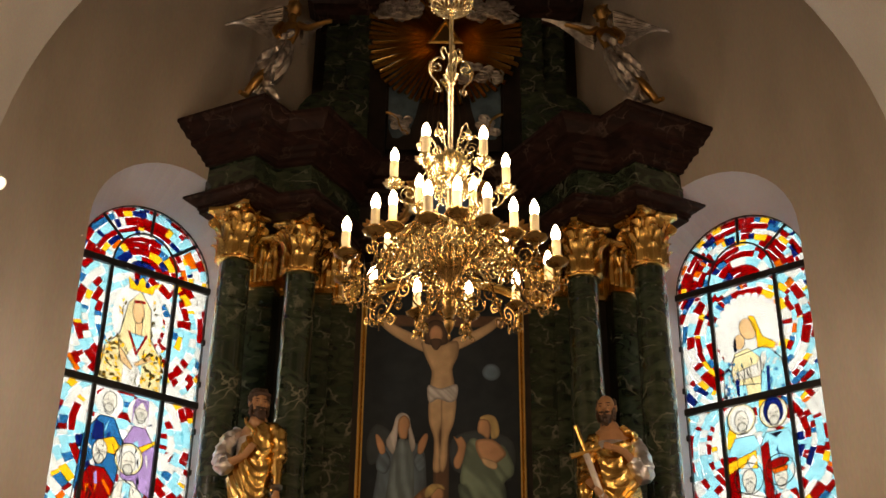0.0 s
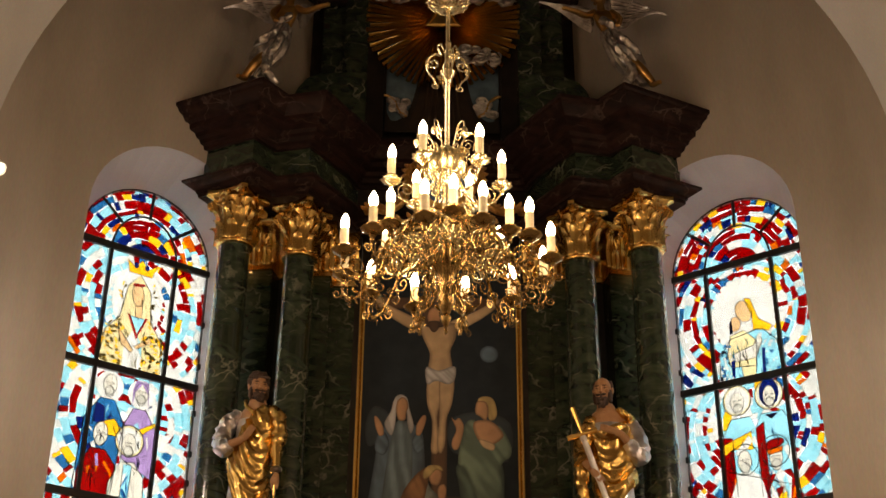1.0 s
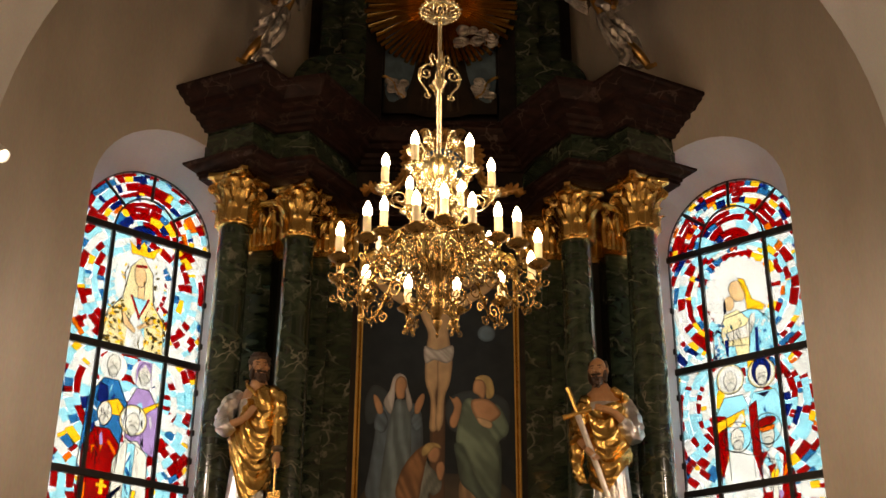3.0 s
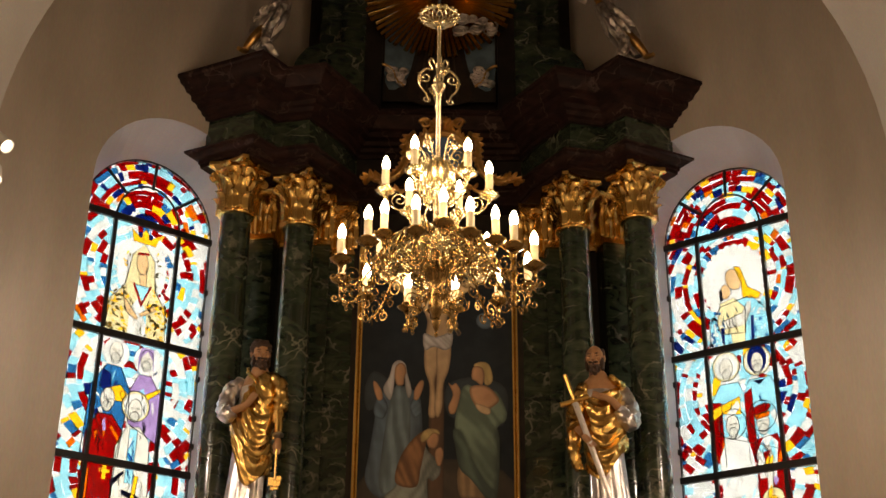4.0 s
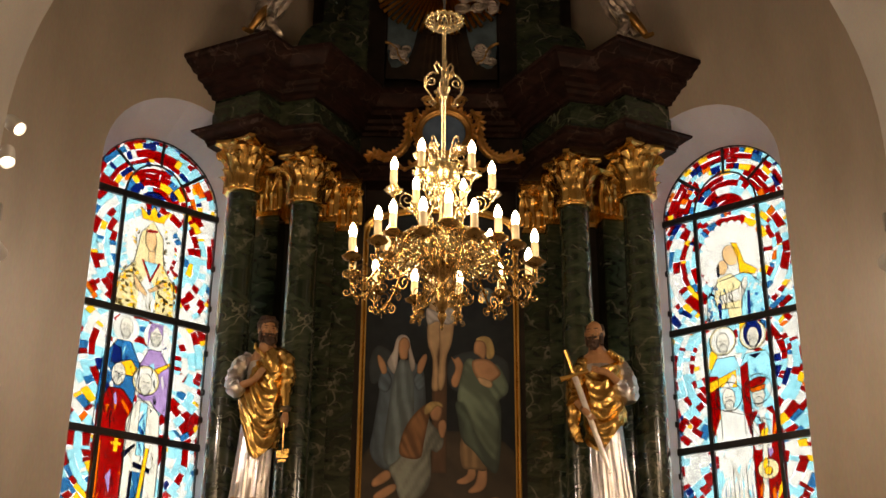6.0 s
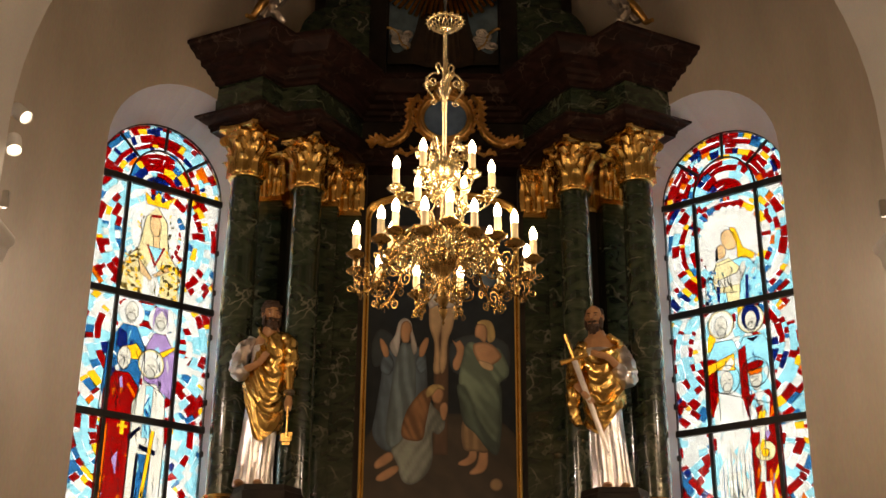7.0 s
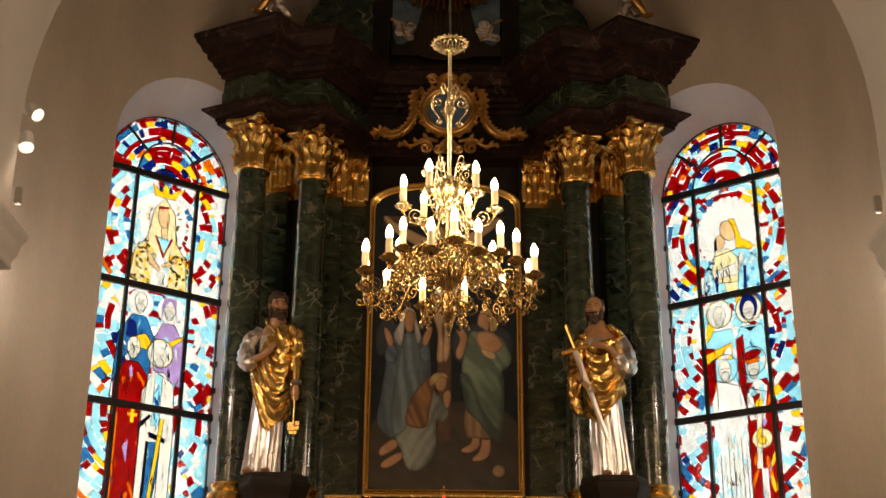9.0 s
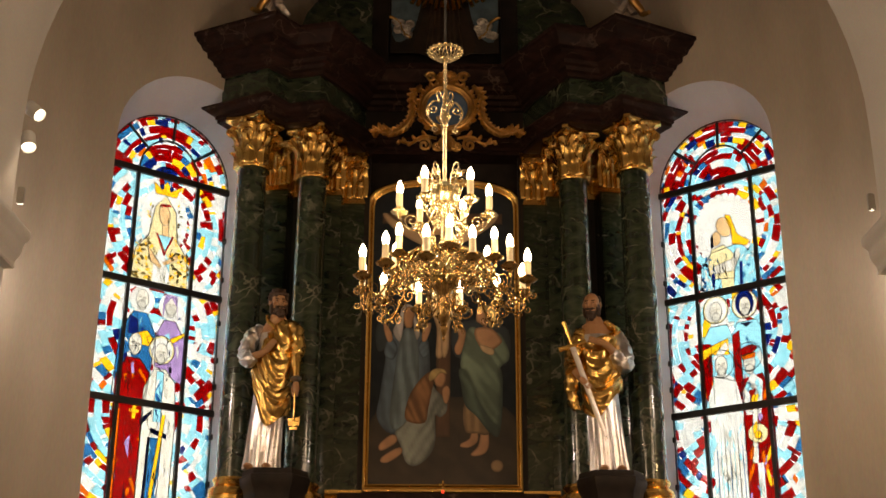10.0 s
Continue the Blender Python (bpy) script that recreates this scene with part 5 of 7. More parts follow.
def draped(bm, lean, seed, mi, skin):
    """The long tunic with deep upright folds, open at the bare neck."""
    rng = random.Random(seed)
    ph = [rng.uniform(0, 6.28) for _ in range(4)]
    loops = []
    for j in range(40):
        z = 0.03 + 1.86 * j / 39
        a, b = body_radius(z, ROBE)
        lp = []
        for i in range(96):
            t = 2 * math.pi * i / 96
            fold = (0.5 * math.sin(17 * t + ph[0] + 0.5 * math.sin(2 * z + ph[1])) + 0.35 * math.sin(29 * t + ph[2] + 1.2 * z) + 0.3 * math.sin(7 * t + ph[3]))
            k = 1 + 0.105 * fold * max(0.12, 1 - z / 1.25)
            lp.append(Vector((lean(z) + a * k * math.cos(t), b * k * math.sin(t), z)))
        loops.append(lp)
    rings(bm, loops[:35], mi=mi)
    rings(bm, loops[34:], mi=skin)


def mantle(bm, lean, top, hem, seed, mi, swag=0.26, sway=0.0):
    """A cloak wrapped round the body: top and hem give its edges by the angle; folds hang in bows across the front."""
    rng = random.Random(seed)
    p0, p1 = rng.uniform(0, 6), rng.uniform(0, 6)
    outer, inner = [], []
    n, m = 64, 128
    for j in range(n + 1):
        s = j / n
        lo, li = [], []
        for i in range(m):
            t = 2 * math.pi * i / m
            z = hem(t) + (top(t) - hem(t)) * s
            a, b = body_radius(z, ROBE)
            front = 0.5 - 0.5 * math.sin(t)
            bow = z - swag * math.cos(t - sway) ** 2 + 0.10 * math.cos(t - sway)
            w = Vector((bow * 6.4 + 0.35 * math.sin(2.2 * t + p0), 0.9 * math.cos(t), 0.9 * math.sin(t) + seed))
            ridge = 1 - 2.4 * abs(noise.noise(w))
            fine = 1 - 2.4 * abs(noise.noise(Vector((w.x * 2.1 + 5, w.y * 1.7, w.z * 1.7))))
            f = (ridge + 0.32 * fine - 0.5) * (0.4 + 0.6 * front)
            out = 0.032 + 0.034 * f + 0.025 * math.sin(math.pi * s) * front + 0.03 * (1 - s) ** 3
            lo.append(Vector((lean(z) + (a + out) * math.cos(t), (b + out) * math.sin(t), z)))
            li.append(Vector((lean(z) + (a + out - 0.03) * math.cos(t), (b + out - 0.03) * math.sin(t), z)))
        outer.append(lo)
        inner.append(li)
    rings(bm, [inner[0]] + outer + [inner[-1]], caps=False, mi=mi)


def sleeve(bm, pts, radii, mi, seed):
    rng = random.Random(seed)
    line = smooth_line(pts, 11)
    n = len(line)
    rad = []
    for i in range(n):
        t = i / (n - 1) * (len(radii) - 1)
        k = min(int(t), len(radii) - 2)
        rad.append((radii[k] + (radii[k + 1] - radii[k]) * (t - k)) * (1 + 0.025 * math.sin(i * 1.3 + rng.uniform(-1.2, 1.2))))
    start = len(bm.verts)
    tube(bm, line, rad, 22, mi)
    bm.verts.ensure_lookup_table()
    for v in bm.verts[start:]:
        v.co += Vector((noise.noise(v.co * 14), noise.noise(v.co * 14 + Vector((9, 0, 0))), noise.noise(v.co * 12 + Vector((0, 9, 0))))) * 0.024
        v.co += Vector((noise.noise(v.co * 34), noise.noise(v.co * 34 + Vector((9, 0, 0))), 0)) * 0.015


def hand(bm, at, aim, mi):
    """A mitten-like plain carved hand with four finger ridges."""
    a, d = Vector(at), Vector(aim).normalized()
    side = d.cross(Vector((0, -1, 0.2))).normalized()
    tube(bm, [a - d * 0.05, a, a + d * 0.05], [0.034, 0.042, 0.036], 8, mi)
    for k in (-1.5, -0.5, 0.5, 1.5):
        tube(bm, [a + d * 0.03 + side * k * 0.018, a + d * 0.09 + side * k * 0.02 + Vector((0, -0.012, 0)), a + d * 0.125 + side * k * 0.017], [0.012, 0.011, 0.007], 6, mi)


def head(bm, at, turn, bald, skin, hair):
    """A plain carved bearded head."""
    m = Matrix.Translation(at) @ pose(0, 0, 0, 6, 0, turn)
    m3 = m.to_3x3()

    def lump(c, r, mi, bumpy=0.0, seg=12, rows=9):
        ellipsoid(bm, m @ Vector(c), r, seg, rows, mi, bumpy, m3)

    lump((0, 0, 0.0), (0.102, 0.122, 0.150), skin, 0, 20, 15)
    lump((0, -0.06, -0.05), (0.072, 0.062, 0.09), skin, 0, 16, 11)
    tube(bm, [m @ Vector(c) for c in ((0, -0.112, 0.045), (0, -0.135, 0.0), (0, -0.148, -0.028), (0, -0.118, -0.04))], [0.012, 0.016, 0.022, 0.014], 8, skin)
    for s in (-1, 1):
        lump((s * 0.058, -0.090, -0.02), (0.03, 0.024, 0.028), skin)
        lump((s * 0.104, 0.005, 0.0), (0.014, 0.03, 0.042), skin)
        lump((s * 0.042, -0.110, 0.040), (0.028, 0.010, 0.006), hair)
        lump((s * 0.042, -0.112, 0.012), (0.013, 0.007, 0.0055), hair)
        lump((s * 0.084, -0.035, -0.075), (0.026, 0.05, 0.075), hair, 0.5)
        lump((s * 0.028, -0.122, -0.062), (0.032, 0.018, 0.013), hair, 0.4)
        if bald:
            lump((s * 0.082, 0.035, 0.03), (0.036, 0.07, 0.085), hair, 0.35)
    lump((0, -0.085, -0.125), (0.066, 0.056, 0.075), hair, 0.6, 18, 12)
    if bald:
        lump((0, 0.06, 0.0), (0.10, 0.085, 0.11), hair, 0.3, 18, 12)
    else:
        lump((0, 0.02, 0.055), (0.118, 0.118, 0.122), hair, 0.35, 22, 15)
        for k in range(9):
            a = radians(200 + 17.5 * k)
            lump((0.098 * math.cos(a), 0.02 + 0.10 * math.sin(a), 0.105), (0.03, 0.028, 0.03), hair, 0.5, 8, 6)
    tube(bm, [m @ Vector((0, 0.02, -0.26)), m @ Vector((0, 0.02, -0.19)), m @ Vector((0, 0.015, -0.09))], [0.125, 0.085, 0.076], 14, skin)
    ellipsoid(bm, m @ Vector((0, 0.02, -0.28)), (0.15, 0.105, 0.075), 16, 9, skin)


def feet(bm, mi, lean):
    for x, y in ((-0.11, -0.20), (0.10, -0.18)):
        ellipsoid(bm, (lean(0) + x, y, 0.035), (0.055, 0.12, 0.04), 10, 7, mi)


def build_peter():
    bm = bmesh.new()
    gold, silver, skin, hair = 0, 1, 2, 3
    lean = lambda z: -0.075 + 0.065 * z
    draped(bm, lean, 3, silver, skin)
    front = lambda t: 0.5 - 0.5 * math.sin(t)
    top = lambda t: 1.34 + 0.44 * max(0, math.cos(t + 0.75)) ** 0.7 + 0.04 * front(t)
    hem = lambda t: 0.64 + 0.60 * max(0, -math.cos(t)) ** 1.3 - 0.14 * math.exp(-((t - 4.95) / 0.5) ** 2)
    mantle(bm, lean, top, hem, 11, gold, 0.30, 0.4)
    # cloak end over the shoulder, and the collar
    sleeve(bm, [(0.17, 0.0, 1.77), (0.27, -0.07, 1.68), (0.31, -0.10, 1.45), (0.29, -0.12, 1.2)], (0.07, 0.085, 0.08, 0.05), gold, 5)
    tube(bm, smooth_line([(-0.09, -0.06, 1.86), (-0.06, -0.13, 1.78), (0.02, -0.17, 1.70), (0.07, -0.16, 1.60)], 4), 0.024, 8, gold)
    ellipsoid(bm, (0.02, -0.10, 1.80), (0.07, 0.05, 0.07), 10, 7, skin)
    sleeve(bm, [(-0.16, 0.0, 1.75), (-0.26, -0.03, 1.62), (-0.31, -0.08, 1.42), (-0.26, -0.17, 1.30), (-0.19, -0.2, 1.34)], (0.065, 0.092, 0.10, 0.095, 0.068), silver, 6)
    tube(bm, [(-0.20, -0.2, 1.33), (-0.10, -0.225, 1.36), (-0.04, -0.22, 1.40)], [0.045, 0.04, 0.034], 10, skin)
    hand(bm, (-0.02, -0.225, 1.42), (0.55, 0, 0.7), skin)
    tube(bm, [(0.28, -0.1, 1.42), (0.31, -0.13, 1.2), (0.315, -0.15, 1.06)], [0.06, 0.05, 0.042], 10, gold)
    ellipsoid(bm, (0.315, -0.15, 1.07), (0.06, 0.055, 0.035), 12, 7, silver, 0.4)
    hand(bm, (0.315, -0.165, 0.97), (0, -0.1, -1), skin)
    ellipsoid(bm, (0.312, -0.165, 0.94), (0.05, 0.048, 0.065), 12, 8, skin)
    # the large key
    tube(bm, [(0.315, -0.19, 0.90), (0.315, -0.19, 0.48)], 0.012, 8, gold)
    box(bm, 0.25, 0.38, -0.205, -0.175, 0.50, 0.545, gold)
    box(bm, 0.25, 0.30, -0.205, -0.175, 0.545, 0.585, gold)
    box(bm, 0.335, 0.385, -0.205, -0.175, 0.55, 0.6, gold)
    box(bm, 0.27, 0.36, -0.205, -0.175, 0.455, 0.485, gold)
    head(bm, (0.035, -0.03, 2.03), 22, False, skin, hair)
    feet(bm, skin, lean)
    ob = link("statue", bm, [GOLD, SILVER, SKIN, HAIR])
    tagged(ob, "carved bearded saint in gilded cloak and silver tunic holding a key", "statue", "altar statues")
    ob.matrix_basis = pose(-STATUE_X - 0.10, STATUE_Y, 4.42, 0, 0, -4)


def build_paul():
    bm = bmesh.new()
    gold, silver, skin, hair = 0, 1, 2, 3
    lean = lambda z: 0.07 - 0.055 * z
    draped(bm, lean, 8, silver, skin)
    front = lambda t: 0.5 - 0.5 * math.sin(t)
    top = lambda t: 1.62 + 0.10 * math.cos(t - 0.6) + 0.04 * front(t)
    hem = lambda t: 0.88 + 0.10 * math.cos(t) - 0.20 * math.exp(-((t - 4.2) / 0.75) ** 2)
    mantle(bm, lean, top, hem, 23, gold, 0.22, -0.3)
    sleeve(bm, [(0.05, -0.10, 1.82), (0.14, -0.12, 1.74), (0.22, -0.05, 1.68)], (0.03, 0.045, 0.04), gold, 2)
    sleeve(bm, [(0.16, 0.02, 1.74), (0.24, -0.02, 1.6), (0.29, -0.09, 1.32), (0.22, -0.18, 1.28), (0.13, -0.22, 1.40)], (0.068, 0.096, 0.108, 0.10, 0.07), silver, 9)
    tube(bm, [(0.13, -0.22, 1.40), (0.05, -0.245, 1.48), (-0.01, -0.24, 1.51)], [0.045, 0.04, 0.034], 10, skin)
    hand(bm, (-0.05, -0.245, 1.52), (-1, 0, 0.25), skin)
    sleeve(bm, [(-0.20, 0.0, 1.72), (-0.28, -0.02, 1.55), (-0.34, -0.06, 1.30), (-0.35, -0.16, 1.16)], (0.075, 0.10, 0.10, 0.09), gold, 4)
    sleeve(bm, [(-0.36, -0.08, 1.22), (-0.37, -0.10, 0.95), (-0.31, -0.11, 0.72)], (0.07, 0.075, 0.04), gold, 14)
    tube(bm, [(-0.33, -0.14, 1.20), (-0.28, -0.22, 1.10)], [0.05, 0.04], 10, skin)
    hand(bm, (-0.25, -0.25, 1.04), (0.6, -0.1, -0.7), skin)
    # the sword, point down
    a, d = Vector((-0.47, -0.27, 1.74)), Vector((0.45, 0.0, -1.36)).normalized()
    tube(bm, [a, a + d * 0.05, a + d * 0.3], [0.032, 0.03, 0.024], 8, gold)
    rows = []
    for t, w in ((0.3, 0.034), (1.2, 0.03), (1.34, 0.026), (1.43, 0.002)):
        c, s = a + d * t, Vector((-d.z, 0, d.x)) * w
        rows.append([c + s, c + Vector((0, -0.008, 0)), c - s, c + Vector((0, 0.008, 0))])
    rings(bm, rows, mi=silver)
    g = a + d * 0.3
    tube(bm, [g - Vector((0.16, 0, 0.055)), g, g + Vector((0.16, 0, 0.055))], [0.032, 0.022, 0.03], 8, gold)
    head(bm, (-0.075, -0.04, 2.03), -24, True, skin, hair)
    feet(bm, skin, lean)
    ob = link("statue", bm, [GOLD, SILVER, SKIN, HAIR])
    tagged(ob, "carved balding saint in gilded cloak and silver tunic holding a sword", "statue", "altar statues")
    ob.matrix_basis = pose(STATUE_X - 0.08, STATUE_Y, 4.42, 0, 0, 4)


def build_angel(side, lean, base, far):
    """A winged attendant leaning inwards from the cornice edge; x is outwards, lean shifts the feet under the body."""
    bm = bmesh.new()
    silver, gold, dark = 0, 1, 2

    def A(x, z, y=0.0):
        return Vector((side * (x - lean * max(0, 1 - z / 1.2)), y, z))

    # skirt with long folds from the waist to the knees, blown out behind
    hang = [(0.02, 0.12, 0.06), (-0.05, 0.26, 0.12), (-0.14, 0.42, 0.165), (-0.24, 0.60, 0.17), (-0.33, 0.76, 0.14), (-0.38, 0.88, 0.115)]
    loops = []
    line = smooth_line([(x, r, z) for x, z, r in hang], 6)
    for k, q in enumerate(line):
        u = k / (len(line) - 1)
        lp = []
        for i in range(60):
            t = 2 * math.pi * i / 60
            fold = 0.5 * math.sin(9 * t + 5 * u) + 0.4 * math.sin(15 * t - 7 * u + 1) + 0.5 * noise.noise(Vector((math.cos(t) * 2, math.sin(t) * 2, u * 5)))
            r = q.y * (1 + 0.20 * fold * (1 - 0.6 * u))
            c = A(q.x, q.z)
            lp.append(c + Vector((r * math.cos(t), 0.85 * r * math.sin(t), side * 0.25 * r * math.cos(t))))
        loops.append(lp)
    rings(bm, loops, mi=silver)
    for pts, radii, seed in (([(-0.38, 0.90, -0.09), (-0.30, 0.72, -0.17), (-0.16, 0.58, -0.19), (-0.02, 0.50, -0.12)], (0.03, 0.045, 0.05, 0.02), 3),
                             ([(-0.42, 0.86, -0.08), (-0.40, 0.66, -0.18), (-0.30, 0.46, -0.20), (-0.18, 0.34, -0.14)], (0.03, 0.05, 0.05, 0.02), 5),
                             ([(-0.20, 0.36, -0.12), (-0.16, 0.18, -0.14), (-0.24, 0.05, -0.10), (-0.28, 0.0, -0.06)], (0.05, 0.065, 0.06, 0.03), 6),
                             ([(-0.44, 1.08, 0.0), (-0.46, 0.98, -0.12), (-0.36, 0.88, -0.14), (-0.28, 0.84, -0.05)], (0.03, 0.05, 0.05, 0.03), 8)):
        sleeve(bm, [A(x, z, y) for x, z, y in pts], radii, silver, seed)
    # gilded legs, one stepping out along the cornice
    leg = smooth_line([A(-0.12, 0.40, -0.06), A(-0.02, 0.24, -0.12), A(0.08, 0.10, -0.10), A(0.10, 0.05, -0.10), A(0.17, 0.02, -0.2)], 4)
    tube(bm, leg, [0.072 - 0.0028 * i for i in range(len(leg))], 10, gold)
    # bare gilded trunk, neck and head looking inwards
    trunk = smooth_line([A(-0.37, 0.84), A(-0.40, 0.96), A(-0.43, 1.10), A(-0.46, 1.22)], 4)
    rows = [(0.105, 0.09), (0.10, 0.085), (0.098, 0.085), (0.10, 0.088), (0.108, 0.092), (0.116, 0.096), (0.124, 0.10), (0.13, 0.102), (0.136, 0.10), (0.14, 0.096), (0.13, 0.085), (0.10, 0.07), (0.05, 0.05)]
    rings(bm, [[p + Vector((a * math.cos(t), b * math.sin(t) - 0.02 * math.cos(2 * t), 0)) for t in (2 * math.pi * i / 20 for i in range(20))] for p, (a, b) in zip(trunk, rows)], mi=gold)
    tube(bm, [A(-0.46, 1.20), A(-0.48, 1.36, -0.02)], [0.055, 0.045], 10, gold)
    turn = pose(0, 0, 0, 14, 0, -side * 30).to_3x3()
    ellipsoid(bm, A(-0.49, 1.43, -0.03), (0.078, 0.092, 0.115), 16, 12, gold, 0, turn)
    ellipsoid(bm, A(-0.475, 1.47, 0.01), (0.095, 0.10, 0.10), 18, 13, dark, 0.7, turn)
    ellipsoid(bm, A(-0.51, 1.42, -0.12), (0.014, 0.025, 0.03), 8, 6, gold, 0, turn)
    for pts, r in (([(-0.56, 1.18, -0.02), (-0.68, 1.06, -0.12), (-0.82, 1.06, -0.20), (-0.95, 1.09, -0.22)], 0.05), ([(-0.34, 1.18, -0.02), (-0.26, 1.02, -0.12), (-0.30, 0.86, -0.20)], 0.05)):
        arm = smooth_line([A(*q) for q in pts], 4)
        tube(bm, arm, [r - 0.0019 * i for i in range(len(arm))], 8, gold)
        ellipsoid(bm, arm[-1], (0.04, 0.03, 0.028), 10, 7, gold, 0.3)
    # wings: three rows of overlapping feathers along a strong front edge
    for top, low, tip in ((A(-0.60, 1.30, 0.12), A(-0.58, 0.98, 0.12), A(*far, 0.24)), (A(-0.32, 1.56, 0.12), A(-0.32, 1.02, 0.12), A(0.42, 1.36, 0.24))):
        n = 15
        for row, reach in enumerate((1.0, 0.66, 0.40)):
            for k in range(n):
                t = k / (n - 1)
                start = low.lerp(top, t)
                end = start.lerp(tip, reach * (0.30 + 0.70 * t ** 0.8))
                d = end - start
                wide = d.cross(Vector((0, 1, 0))).normalized() * (0.026 + 0.005 * row)
                lift = Vector((0, -0.018 * row - 0.008 * (k % 2), 0))
                rings(bm, [[start + d * q + lift + wide * w, start + d * q + lift + Vector((0, -0.016, 0)), start + d * q + lift - wide * w, start + d * q + lift + Vector((0, 0.012, 0))]
                           for q, w in ((0, 0.7), (0.4, 1.0), (0.75, 1.0), (0.92, 0.75), (1.0, 0.2))], mi=silver)
        edge = smooth_line([low.lerp(top, 0.4), top, top.lerp(tip, 0.5), tip], 5)
        tube(bm, edge, [0.045 - 0.0024 * i for i in range(len(edge))], 8, silver)
    ob = link("angel_statue", bm, [DULL_SILVER, OLD_GOLD, OLD_GOLD])
    tagged(ob, "winged carved figure in dull silver drapery perched on the cornice", "statue", "winged statues")
    ob.matrix_basis = pose(*base)


# ---- pictures ----
def paint(name, colour, second=None, rough=0.75):
    return material(name, colour, rough, second=second, scale=5, amount=0.9, bump=0.15, bump_scale=50)


def rounded(points, steps=4):
    p = [Vector((x, 0, z)) for x, z in points]
    n = len(p)
    out = []
    for i in range(n):
        a, b, c, d = p[i - 1], p[i], p[(i + 1) % n], p[(i + 2) % n]
        for k in range(steps):
            t = k / steps
            q = 0.5 * (2 * b + (c - a) * t + (2 * a - 5 * b + 4 * c - d) * t * t + (3 * b - a - 3 * c + d) * t ** 3)
            out.append((q.x, q.z))
    return out


